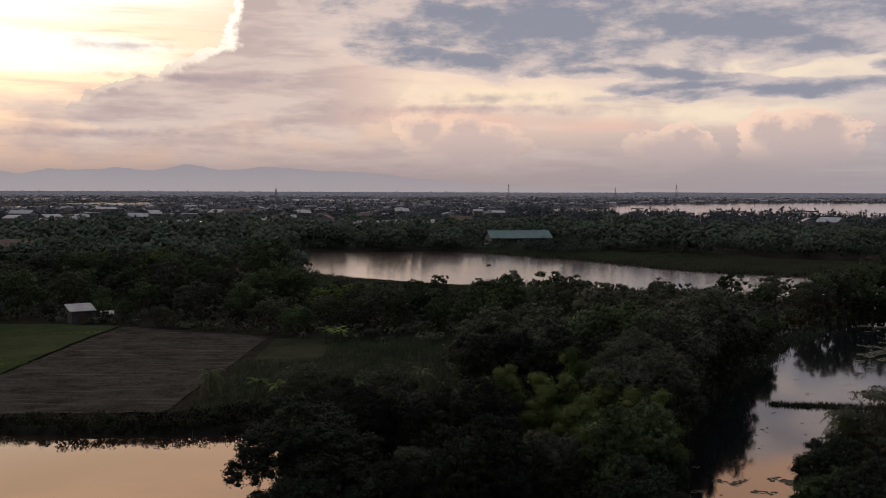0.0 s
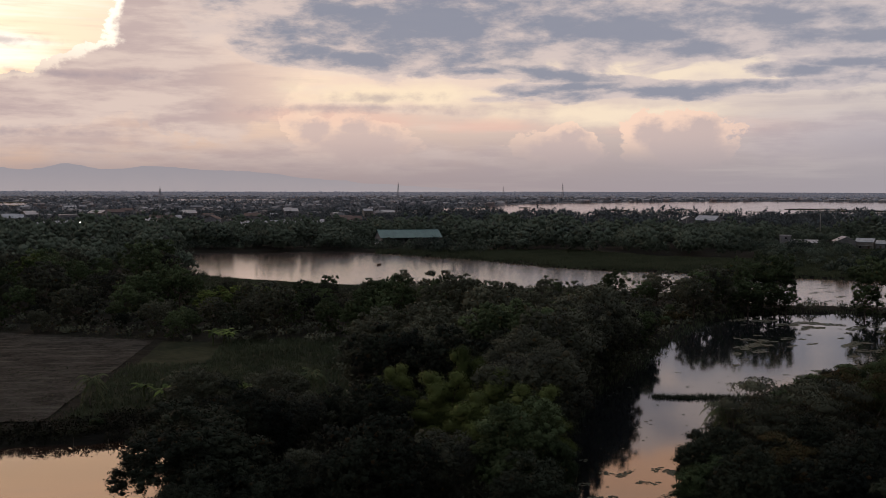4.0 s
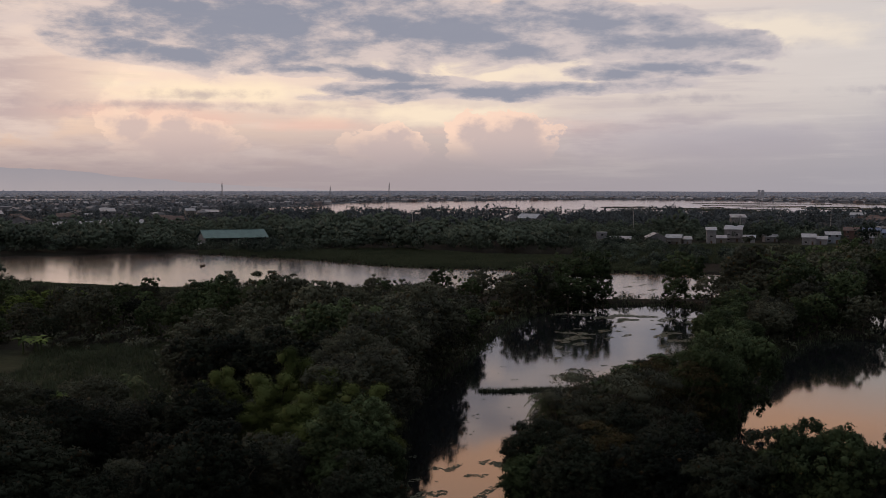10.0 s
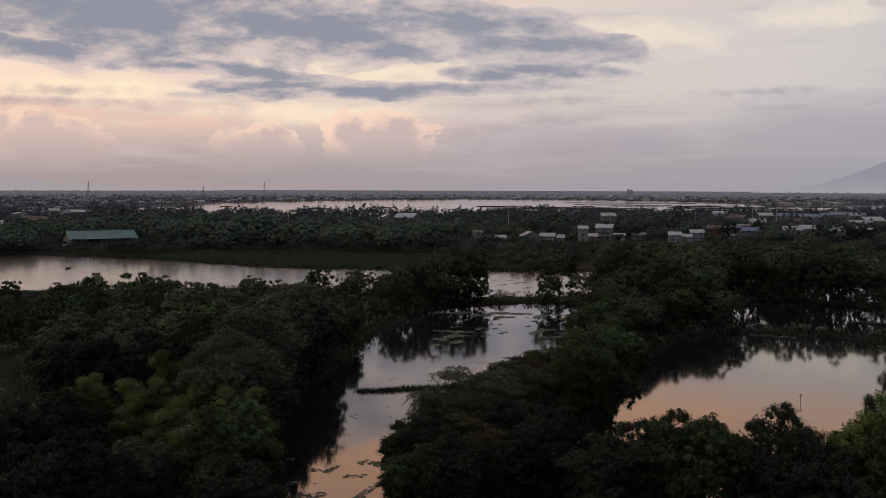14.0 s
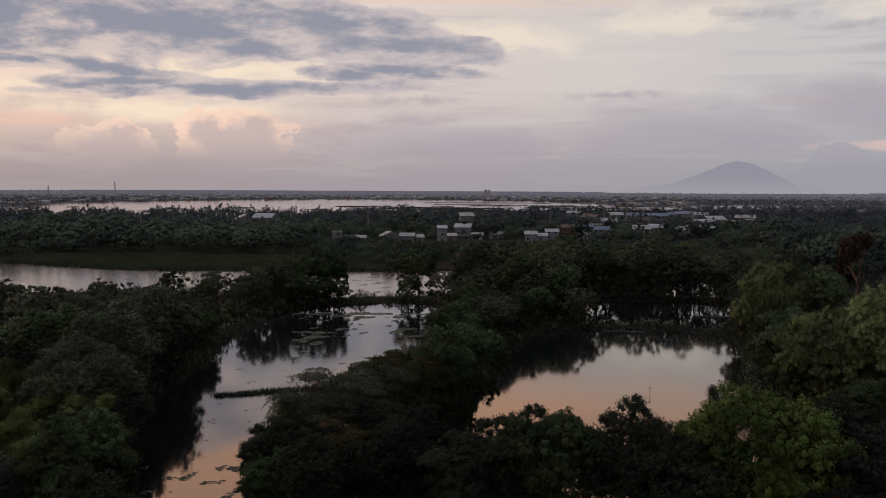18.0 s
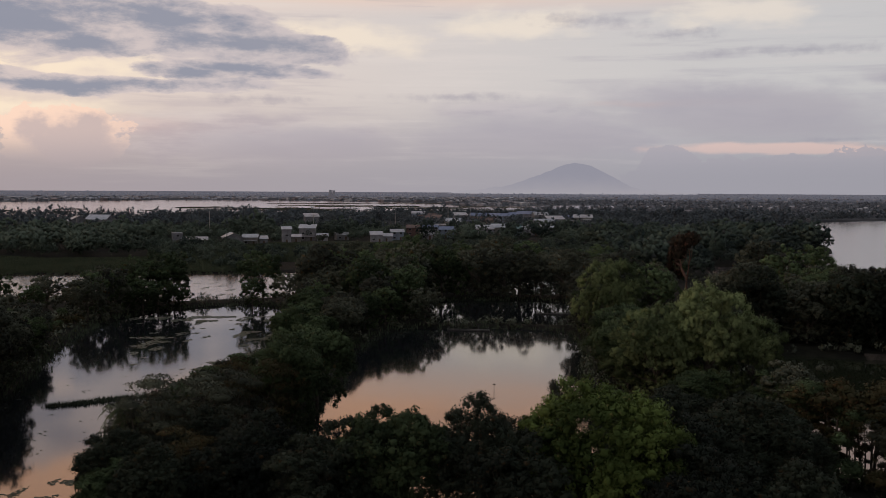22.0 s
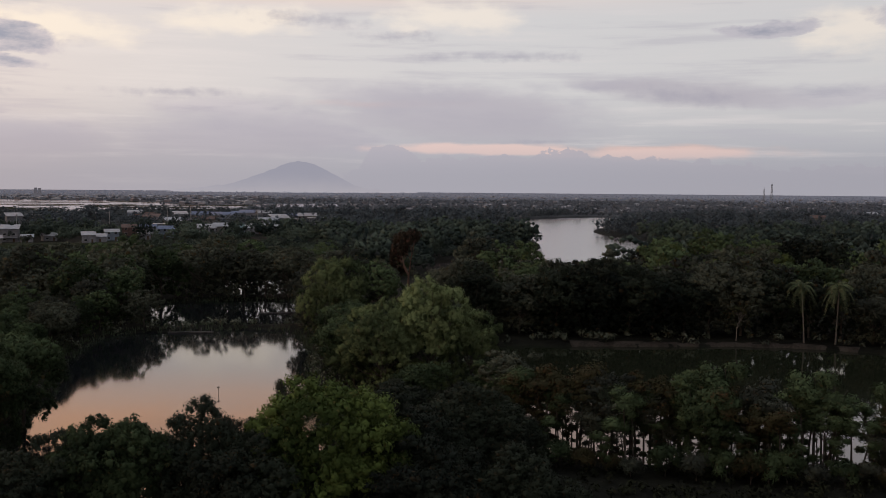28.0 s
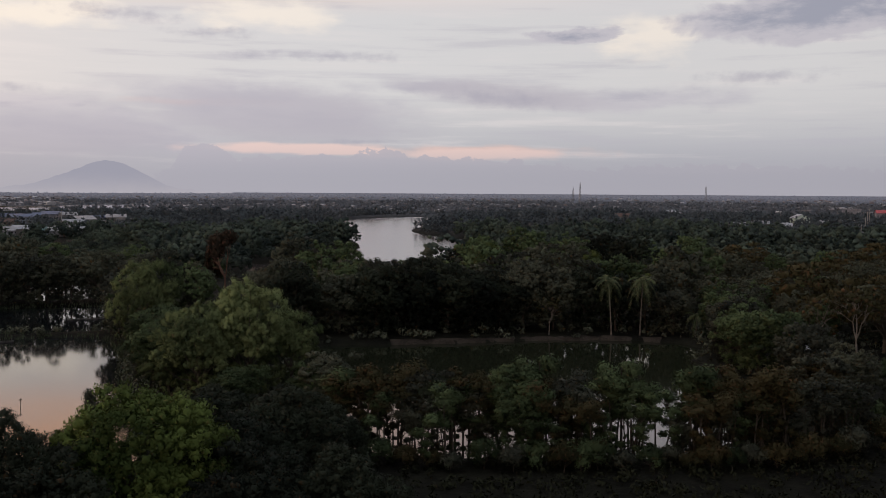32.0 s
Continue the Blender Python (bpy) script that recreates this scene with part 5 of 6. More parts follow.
def far_wood(name, label, az0, az1, d0, d1, spacing, h0, h1, blades, size, mat, seed, keep, shapes):
    """A mass of distant crowns: rounded uneven domes with leaf sprays over them."""
    gen = np.random.default_rng(seed)
    area = radians(az1 - az0) * (d1 * d1 - d0 * d0) / 2
    n = int(area / spacing ** 2)
    az = np.radians(gen.uniform(az0, az1, n))
    d = np.sqrt(gen.uniform(d0 * d0, d1 * d1, n))
    xy = np.stack([d * np.sin(az), d * np.cos(az)], 1)
    ok = water_distance(xy) > 4.0
    for f in FIELDS:
        ok &= shore_distance(xy, np.array(f, float)) > 3
    if keep is not None:
        ok &= keep(xy, d, np.degrees(az))
    xy = xy[ok]
    n = len(xy)
    h = h0 + (h1 - h0) * gen.random(n) ** 1.7
    h = h * (1 + 0.25 * wavy(xy, 60.0, 4.0))
    r = (0.5 * h + 0.25 * h0) * gen.uniform(0.60, 1.0, n)
    zg = ground_height(xy)
    turn = gen.uniform(0, 6.283, n)
    kind = gen.integers(0, len(shapes), n)
    vs, ns, fs, off = [], [], [], 0
    for k, (co, nm, fa) in enumerate(shapes):
        w = np.nonzero(kind == k)[0]
        if not len(w):
            continue
        c, s = np.cos(turn[w])[:, None], np.sin(turn[w])[:, None]
        x = (co[:, 0] * c - co[:, 1] * s) * r[w, None] + xy[w, 0:1]
        y = (co[:, 0] * s + co[:, 1] * c) * r[w, None] + xy[w, 1:2]
        z = co[:, 2] * (h[w, None] * 0.47) + zg[w, None] + h[w, None] * 0.5
        vs.append(np.stack([x, y, z], -1).reshape(-1, 3))
        ns.append(np.stack([nm[:, 0] * c - nm[:, 1] * s, nm[:, 0] * s + nm[:, 1] * c, np.broadcast_to(nm[:, 2] + 0.15, x.shape)], -1).reshape(-1, 3))
        fs.append((fa[None] + (np.arange(len(w)) * len(co))[:, None, None] + off).reshape(-1, 3))
        off += len(w) * len(co)
        if not blades:
            continue
        # leaf sprays stand off the clumps of the crown
        pick = gen.integers(0, len(co), (len(w), blades))
        at = np.stack([np.take_along_axis(q, pick, 1) for q in (x, y, z)], -1)
        u = ns[-1].reshape(len(w), len(co), 3)[np.arange(len(w))[:, None], pick]
        at = at + u * size * gen.uniform(-0.3, 0.9, (len(w), blades, 1)) + gen.normal(size=at.shape) * size * 0.7
        lie = u + gen.normal(size=u.shape) * 0.5
        lie /= np.linalg.norm(lie, axis=2)[..., None]
        e1 = np.cross(lie, gen.normal(size=u.shape))
        e1 /= np.linalg.norm(e1, axis=2)[..., None]
        e2 = np.cross(lie, e1)
        k_ = size * gen.uniform(0.6, 1.4, (len(w), blades, 1))
        vs.append(np.stack([at - e1 * k_ * 0.5 - e2 * k_ * 0.35, at + e1 * k_ * 0.5 - e2 * k_ * 0.3, at + e2 * k_ * 0.55], 2).reshape(-1, 3))
        ns.append(np.repeat(u.reshape(-1, 3) + gen.normal(size=(u.size // 3, 3)) * 0.08, 3, 0))
        count = len(w) * blades * 3
        fs.append(np.arange(count).reshape(-1, 3) + off)
        off += count
    me = mesh_from(name, np.concatenate(vs), None, np.concatenate(fs), mat, normals=np.concatenate(ns))
    return tagged(new(name, me), label, "woods", kind="stuff")


def not_reeds(xy, d, az):
    """The reed flats beyond the lagoon and the village ground stay open."""
    reeds = (az > 3) & (az < 31) & (d < 465 - 2.4 * (az - 8))
    front = (az > 24.5) & (az < 50) & (d < 530)
    village = (az > 24.5) & (az < 50) & (d >= 530) & (d < 660) & (wavy(xy, 14.0, 7.0) > -0.45)
    quarter = (az > 38) & (az < 50) & (d >= 660) & (d < 1020) & (wavy(xy, 20.0, 7.0) > -0.3)
    yard = (az > 1.5) & (az < 7.5) & (d < 520)
    return ~(reeds | front | village | quarter | yard)


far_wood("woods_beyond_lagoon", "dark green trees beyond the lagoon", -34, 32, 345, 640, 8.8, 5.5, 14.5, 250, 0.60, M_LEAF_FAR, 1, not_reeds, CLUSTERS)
far_wood("lagoon_thicket", "dense bushes along the far lagoon shore", -10, 9, 440, 505, 5.0, 2.6, 6.0, 60, 0.5, M_LEAF_FAR, 6, None, FAR_CLUSTERS)
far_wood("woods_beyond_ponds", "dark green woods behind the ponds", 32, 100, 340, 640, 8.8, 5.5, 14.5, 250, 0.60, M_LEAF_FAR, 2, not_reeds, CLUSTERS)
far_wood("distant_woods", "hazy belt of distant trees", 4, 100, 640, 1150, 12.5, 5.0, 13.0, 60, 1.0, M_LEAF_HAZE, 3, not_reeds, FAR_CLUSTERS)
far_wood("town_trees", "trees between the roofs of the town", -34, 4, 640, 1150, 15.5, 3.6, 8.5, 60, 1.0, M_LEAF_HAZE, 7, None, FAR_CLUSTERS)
far_wood("meadow_thicket", "low trees and bushes before the village meadow", 24.5, 50, 345, 525, 9.0, 2.6, 6.4, 110, 0.55, M_LEAF_FAR, 8, None, CLUSTERS)
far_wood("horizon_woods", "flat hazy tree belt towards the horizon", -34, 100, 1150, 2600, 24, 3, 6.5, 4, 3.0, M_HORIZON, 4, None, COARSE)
# ---- mountains at the horizon ----
def ridge_mesh(name, az0, az1, dist, bumps, seed, mat, n=220):
    """A far mountain range: a crest line from a few summits, sloping to the plain."""
    vs = []
    for k in range(n + 1):
        az = az0 + (az1 - az0) * k / n
        e = sum(h * math.exp(-((az - c) / w) ** 2) for c, w, h in bumps)
        e += 0.09 * noise.noise(Vector((az * 0.8, seed, 0))) + 0.05 * noise.noise(Vector((az * 3.1, seed, 0)))
        e -= 0.30
        top = EYE + dist * math.tan(radians(max(e, -0.34)))
        vs += [tuple(bearing(az, dist - 160, 0)), tuple(bearing(az, dist - 60, max(top, 1) * 0.6)), tuple(bearing(az, dist, max(top, 1)))]
    qs = []
    for k in range(n):
        for s in range(2):
            o = 3 * k + s
            qs.append((o, o + 3, o + 4, o + 1))
    return setting(name, mesh_from(name, vs, qs, None, mat, True), "pale blue-grey mountains fading into haze", "mountain")


def glowing_haze(name, crest, foot, height):
    """Distance seen through air, painted as a glow: the foot fades into horizon haze."""
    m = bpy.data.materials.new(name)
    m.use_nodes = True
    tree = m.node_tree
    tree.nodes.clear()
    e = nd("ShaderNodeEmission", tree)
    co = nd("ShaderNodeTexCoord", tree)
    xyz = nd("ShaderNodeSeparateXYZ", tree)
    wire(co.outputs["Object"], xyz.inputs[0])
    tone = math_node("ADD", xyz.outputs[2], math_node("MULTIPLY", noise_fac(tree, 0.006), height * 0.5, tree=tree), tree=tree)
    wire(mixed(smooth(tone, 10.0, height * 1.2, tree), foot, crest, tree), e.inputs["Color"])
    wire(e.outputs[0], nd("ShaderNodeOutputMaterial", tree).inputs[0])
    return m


# tree line and mountains glow in the colour of the air haze
M_HAZE_LINE = glowing_haze("hazy_tree_line", srgb(106, 107, 117), srgb(88, 89, 99), 22)
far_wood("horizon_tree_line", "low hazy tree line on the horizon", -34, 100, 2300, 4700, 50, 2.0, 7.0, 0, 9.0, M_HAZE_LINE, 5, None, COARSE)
M_RIDGE = glowing_haze("hazy_ridge", srgb(157, 151, 157), srgb(170, 160, 163), 150)
M_MOUNT = glowing_haze("hazy_mountain", srgb(146, 145, 157), srgb(163, 159, 166), 120)
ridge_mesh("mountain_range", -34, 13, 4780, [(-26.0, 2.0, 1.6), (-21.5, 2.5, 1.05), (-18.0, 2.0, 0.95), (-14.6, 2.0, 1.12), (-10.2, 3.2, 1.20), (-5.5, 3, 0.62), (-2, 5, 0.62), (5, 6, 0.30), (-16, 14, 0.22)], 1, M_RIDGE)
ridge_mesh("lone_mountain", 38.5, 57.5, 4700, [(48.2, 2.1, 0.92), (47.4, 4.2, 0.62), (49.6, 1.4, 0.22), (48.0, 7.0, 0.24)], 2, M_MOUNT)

# ---- buildings ----
WALLS = {"grey": two_tone("bare_concrete_wall", (0.13, 0.13, 0.14), (0.22, 0.22, 0.23), 0.5, bump=0.3, dist=0.02),
         "white": two_tone("white_painted_wall", (0.16, 0.16, 0.175), (0.26, 0.26, 0.28), 0.4, bump=0.2, dist=0.02),
         "cream": two_tone("cream_painted_wall", (0.15, 0.14, 0.13), (0.23, 0.215, 0.195), 0.4, bump=0.2, dist=0.02),
         "blue": two_tone("pale_blue_wall", (0.15, 0.18, 0.23), (0.23, 0.27, 0.32), 0.4, bump=0.2, dist=0.02),
         "mint": two_tone("pale_green_wall", (0.40, 0.50, 0.44), (0.54, 0.62, 0.55), 0.4, bump=0.2, dist=0.02),
         "dark": two_tone("weathered_board_wall", (0.05, 0.05, 0.055), (0.09, 0.09, 0.095), 0.8, bump=0.3, dist=0.02),
         "brick": two_tone("reddish_wall", (0.085, 0.055, 0.050), (0.13, 0.085, 0.075), 0.6, bump=0.3, dist=0.02)}
ROOFS = {"tin": two_tone("weathered_tin_roof", (0.20, 0.20, 0.21), (0.34, 0.34, 0.35), 0.4, 0.5, 0.3, 0.02, 0.4),
         "pale": two_tone("pale_metal_roof", (0.21, 0.22, 0.24), (0.35, 0.36, 0.385), 0.4, 0.5, 0.2, 0.02, 0.4),
         "rust": two_tone("rusty_tin_roof", (0.075, 0.050, 0.045), (0.13, 0.085, 0.070), 0.5, 0.7, 0.3, 0.02),
         "blue": two_tone("blue_metal_roof", (0.06, 0.08, 0.15), (0.11, 0.14, 0.22), 0.5, 0.5, 0.2, 0.02, 0.4),
         "green": two_tone("faded_green_roof", (0.040, 0.088, 0.082), (0.070, 0.135, 0.122), 0.3, 0.5, 0.2, 0.02, 0.4),
         "red": two_tone("red_metal_roof", (0.30, 0.04, 0.05), (0.42, 0.07, 0.07), 0.4, 0.5, 0.2, 0.02, 0.4)}
M_PANE = principled("dark_window_glass", (0.02, 0.022, 0.026), 0.1, 0.6)[0]
M_FRAME = two_tone("window_frame_paint", (0.30, 0.30, 0.30), (0.45, 0.45, 0.45), 2.0, bump=0.1)
M_DOOR = two_tone("worn_wooden_door", (0.07, 0.045, 0.03), (0.13, 0.085, 0.055), 2.0)
M_CONCRETE = two_tone("old_concrete", (0.24, 0.23, 0.22), (0.38, 0.37, 0.35), 0.8, bump=0.3)
M_WET_CONCRETE = two_tone("damp_stained_concrete", (0.045, 0.043, 0.040), (0.10, 0.096, 0.09), 0.8, bump=0.3)
M_STEEL = two_tone("galvanised_steel", (0.16, 0.16, 0.17), (0.26, 0.26, 0.27), 1.0, 0.5, 0.1)


def box_into(bm, x0, x1, y0, y1, z0, z1):
    v = [bm.verts.new((x, y, z)) for z in (z0, z1) for x, y in ((x0, y0), (x1, y0), (x1, y1), (x0, y1))]
    for q in ((3, 2, 1, 0), (4, 5, 6, 7), (0, 1, 5, 4), (1, 2, 6, 5), (2, 3, 7, 6), (3, 0, 4, 7)):
        bm.faces.new([v[k] for k in q])


def one_box(*size):
    bm = bmesh.new()
    box_into(bm, *size)
    return bm


def window_at(parent, x, z, w, h, y, mat=None):
    """A window proud of the front wall: frame of four bars, and a pane set into it."""
    bm = bmesh.new()
    t = 0.09
    box_into(bm, x - w / 2, x + w / 2, y - 0.05, y + 0.02, z, z + t)
    box_into(bm, x - w / 2, x + w / 2, y - 0.05, y + 0.02, z + h - t, z + h)
    box_into(bm, x - w / 2, x - w / 2 + t, y - 0.05, y + 0.02, z + t, z + h - t)
    box_into(bm, x + w / 2 - t, x + w / 2, y - 0.05, y + 0.02, z + t, z + h - t)
    win = part("window", bm, M_FRAME, parent)
    part("pane", one_box(x - w / 2 + t, x + w / 2 - t, y - 0.03, y + 0.01, z + t, z + h - t), mat or M_PANE, win, "dark glass pane")


SITES = []        # where houses stand


def house(az, dist, w, depth, h, roof="gable", wall="grey", top="tin", turn=0.0, label="", porch=False):
    """A house that faces the hover point, turned by some degrees. h is to the eaves of a gable roof."""
    p = bearing(az, dist)
    z = float(ground_height([(p.x, p.y)])[0])
    SITES.append((p.x, p.y, max(w, depth)))
    root = new("house")
    tagged(root, label or "small village house with a metal roof", "house")
    root.matrix_world = pose(p.x, p.y, z - 0.05, 0, 0, -az + turn)
    x0, x1, y0, y1 = -w / 2, w / 2, -depth / 2, depth / 2
    bm = bmesh.new()
    box_into(bm, x0, x1, y0, y1, -0.3, h)
    rise = 0.0
    if roof == "gable":
        rise = w * 0.24 if depth >= w else depth * 0.24
        if depth >= w:                                     # ridge runs away from the front
            for yy in (y0, y1):
                bm.faces.new([bm.verts.new(c) for c in ((x0, yy, h), (x1, yy, h), (0, yy, h + rise))])
        else:
            for xx in (x0, x1):
                bm.faces.new([bm.verts.new(c) for c in ((xx, y0, h), (xx, y1, h), (xx, 0, h + rise))])
    bmesh.ops.recalc_face_normals(bm, faces=bm.faces[:])
    part("wall", bm, WALLS[wall], root)
    o = 0.5
    bm = bmesh.new()

    def slab(a, b, c, d, t=0.12):
        vs = [bm.verts.new(q) for q in (a, b, c, d)] + [bm.verts.new((q[0], q[1], q[2] - t)) for q in (a, b, c, d)]
        for f in ((0, 1, 2, 3), (7, 6, 5, 4), (0, 4, 5, 1), (1, 5, 6, 2), (2, 6, 7, 3), (3, 7, 4, 0)):
            bm.faces.new([vs[k] for k in f])
    if roof == "gable" and depth >= w:
        s = rise / (w / 2) * o
        e = h + 0.14
        slab((x0 - o, y0 - o, e - s), (0, y0 - o, e + rise), (0, y1 + o, e + rise), (x0 - o, y1 + o, e - s))
        slab((0, y0 - o, e + rise), (x1 + o, y0 - o, e - s), (x1 + o, y1 + o, e - s), (0, y1 + o, e + rise))
    elif roof == "gable":
        s = rise / (depth / 2) * o
        e = h + 0.14
        slab((x0 - o, y0 - o, e - s), (x1 + o, y0 - o, e - s), (x1 + o, 0, e + rise), (x0 - o, 0, e + rise))
        slab((x0 - o, 0, e + rise), (x1 + o, 0, e + rise), (x1 + o, y1 + o, e - s), (x0 - o, y1 + o, e - s))
    elif roof == "shed":
        slab((x0 - o, y0 - o, h + 0.16), (x1 + o, y0 - o, h + 0.16), (x1 + o, y1 + o, h + 0.16 + 0.28 * depth), (x0 - o, y1 + o, h + 0.16 + 0.28 * depth))
    else:
        box_into(bm, x0 - 0.25, x1 + 0.25, y0 - 0.25, y1 + 0.25, h + 0.003, h + 0.28)
    bmesh.ops.recalc_face_normals(bm, faces=bm.faces[:])
    part("roof", bm, ROOFS[top], root)
    floors = 2 if h > 4.6 else 1
    cols = max(1, int(w / 3.2))
    for f in range(floors):
        for c in range(cols):
            x = x0 + w * (c + 0.5) / cols
            if f == 0 and c == cols // 2:
                part("door", one_box(x - 0.45, x + 0.45, y0 - 0.05, y0 + 0.02, -0.1, 2.0), M_DOOR, root)
            else:
                window_at(root, x, 0.95 + 2.7 * f, min(1.5, w / cols * 0.5), 1.15, y0)
    if porch:
        bm = bmesh.new()
        box_into(bm, x0 + 0.3, x1 - 0.3, y0 - 2.2, y0 + 0.05, 2.45, 2.55)
        for xx in (x0 + 0.4, x1 - 0.5):
            box_into(bm, xx, xx + 0.1, y0 - 2.1, y0 - 2.0, -0.3, 2.45)
        part("porch", bm, ROOFS["tin"], root, "tin porch roof on thin posts")
    return root


# village behind the meadow
house(25.57, 538, 5.0, 5, 5.4, "flat", "white", "pale", 8, "narrow white two-storey village house with balconies")
house(26.55, 528, 12.5, 5, 2.6, "shed", "cream", "tin", 0, "long low shed with a tin roof beside a house")
house(28.59, 520, 8.8, 9.5, 4.6, "gable", "grey", "tin", 12, "grey gabled village house facing the meadow")
house(29.64, 523, 7.6, 6, 4.2, "gable", "cream", "tin", -10, porch=True)
house(30.35, 525, 4.0, 5, 3.0, "shed", "grey", "tin", 5)
house(31.65, 537, 4.8, 5, 7.4, "shed", "white", "pale", 4, "tall narrow white house with a pale roof")
house(32.2, 545, 5.0, 5, 2.8, "shed", "cream", "tin", 0)
house(32.86, 565, 9.0, 7, 7.0, "shed", "grey", "pale", -6, "bare concrete two-storey house with a pale roof edge", True)
house(33.07, 720, 10.0, 8, 9.5, "shed", "grey", "tin", 10, "tall house shell with an open roof deck")
house(33.7, 560, 6.0, 5, 2.7, "shed", "white", "pale", 0)
house(34.8, 575, 7.0, 6, 3.0, "gable", "grey", "tin", 15)
house(36.81, 550, 6.6, 6, 4.0, "shed", "white", "pale", 3)
house(37.42, 552, 6.0, 5, 3.0, "shed", "white", "pale", -3)
house(38.0, 566, 7.2, 6, 4.9, "gable", "blue", "tin", 8)
house(38.97, 625, 9.0, 7, 5.2, "gable", "brick", "rust", 0, "dull red village house with a rusty roof")
house(39.94, 592, 9.0, 7, 6.2, "gable", "white", "blue", -5, "two-storey white house with a blue roof")
house(40.8, 602, 10.5, 7, 5.0, "gable", "blue", "blue", 6, "house with a faded blue roof")
house(39.75, 578, 7.0, 5, 2.8, "shed", "white", "pale", 0)
house(41.4, 633, 6.0, 6, 4.2, "gable", "grey", "tin", 12)
house(42.34, 636, 6.0, 5, 3.0, "shed", "cream", "pale", 0)
house(43.1, 607, 10.5, 8, 5.6, "gable", "white", "tin", 4, "pale two-storey house among close neighbours")
house(43.98, 611, 10.0, 8, 6.3, "gable", "cream", "pale", -8)
house(44.75, 621, 9.0, 8, 5.2, "gable", "blue", "green", 10, "blue-green roofed village house")
house(45.41, 625, 8.0, 7, 4.6, "gable", "grey", "tin", 0)
house(46.1, 640, 12.0, 7, 5.0, "gable", "grey", "tin", -6)
house(47.0, 655, 9.0, 7, 4.0, "gable", "white", "pale", 5)
for k in range(24):
    house(39.2 + 0.44 * k + float(rng.uniform(-0.2, 0.2)), float(rng.uniform(700, 1000)), float(rng.uniform(9, 17)), float(rng.uniform(7, 10)),
          float(rng.uniform(3.5, 7.5)), ("gable", "gable", "shed", "flat")[k % 4], ("white", "grey", "cream", "blue")[int(rng.integers(4))],
          ("tin", "pale", "tin", "blue", "rust")[int(rng.integers(5))], float(rng.uniform(-25, 25)), "town house in a dense quarter by the bay")
house(49.66, 720, 12.0, 8, 4.0, "flat", "white", "pale", 0, "low white flat-roofed building among trees")
house(87.5, 184, 4.6, 3.4, 1.9, "shed", "dark", "tin", 10, "low tin-roofed hut among palms")
house(82.9, 206, 3.4, 3.0, 1.8, "shed", "dark", "tin", -12, "tiny tin-roofed hut at the pond's end")
house(53.6, 400, 5.0, 4, 2.2, "shed", "white", "pale", 8, "small hut with a pale roof by the channel")

# beyond the lagoon
house(-0.98, 640, 12.0, 9, 5.8, "flat", "white", "pale", 10, "white two-storey house among dark trees", True)
house(-12.35, 690, 10.0, 8, 5.4, "gable", "grey", "blue", 20, "house with a pale blue roof among trees")
house(-20.28, 226, 4.6, 4.0, 2.7, "shed", "dark", "tin", 14, "small grey hut with a pale tin roof at the field edge")
house(-18.9, 230, 2.0, 1.8, 1.3, "shed", "dark", "tin", 0, "tiny grey shed at the field edge")
house(-24.6, 252, 4.0, 4, 5.4, "shed", "blue", "tin", 0, "narrow pale house at the wood's edge")
house(-23.6, 405, 13.0, 10, 7.2, "gable", "cream", "rust", 25, "house with a large red-brown roof among trees")
house(-15.5, 640, 15.0, 9, 5.6, "gable", "brick", "rust", -12, "long house with a rusty roof")
house(20.34, 690, 12.0, 13, 8.0, "gable", "grey", "tin", 8, "large gabled barn rising over the trees")
house(21.5, 700, 15.0, 12, 8.6, "gable", "grey", "pale", -30, "gabled house with a pale roof edge over the trees")
house(18.2, 600, 9.0, 6, 5.2, "shed", "white", "pale", 0)
house(-4.7, 650, 16.0, 8, 4.8, "gable", "grey", "tin", 6)
house(-2.3, 690, 13.0, 8, 5.4, "gable", "cream", "tin", -14)
for k in range(44):
    house(-26 + 0.68 * k + float(rng.uniform(-0.5, 0.5)), float(rng.uniform(600, 1100)), float(rng.uniform(9, 20)), float(rng.uniform(7, 11)),
          float(rng.uniform(4.5, 7.5)), ("gable", "gable", "flat", "shed")[k % 4], ("white", "grey", "cream")[int(rng.integers(3))],
          ("tin", "pale", "rust", "tin")[int(rng.integers(4))], float(rng.uniform(-30, 30)), "house half hidden in distant trees")

# off the road beyond the woods
house(83.9, 780, 18, 9, 4.6, "gable", "cream", "pale", 12, "long house with a pale roof among trees")
house(84.95, 840, 14, 8, 4.0, "shed", "brick", "pale", 0)
house(86.2, 775, 11, 8, 4.4, "shed", "white", "pale", 0, "low building with a white roof")
house(87.0, 900, 13, 16, 8.0, "gable", "mint", "pale", 14, "tall pale green gabled house")
house(85.9, 905, 16, 7, 3.8, "flat", "white", "pale", 0, "long low white wing beside the gabled house")
house(88.3, 910, 9, 7, 4.0, "gable", "grey", "tin", 0)
house(88.95, 960, 30, 9, 4.4, "flat", "grey", "pale", 0, "long low flat-roofed store")
house(88.9, 606, 13, 8, 4.2, "shed", "white", "tin", 6, "white-walled workshop with a tin roof")
house(90.1, 612, 14, 8, 5.0, "shed", "grey", "tin", -8)
house(90.9, 668, 12, 9, 6.0, "flat", "white", "pale", 0, "white flat-roofed block by the road")
house(91.2, 1120, 16, 12, 9.0, "gable", "white", "red", 10, "white building with a bright red roof")
house(88.7, 552, 10, 8, 3.6, "gable", "cream", "rust", 20, "house with an orange-brown tin roof")
house(77.45, 960, 14, 9, 6.5, "gable", "cream", "rust", 0, "house with a brown roof over the forest")
house(80.0, 1150, 14, 9, 7.0, "gable", "white", "pale", 18)
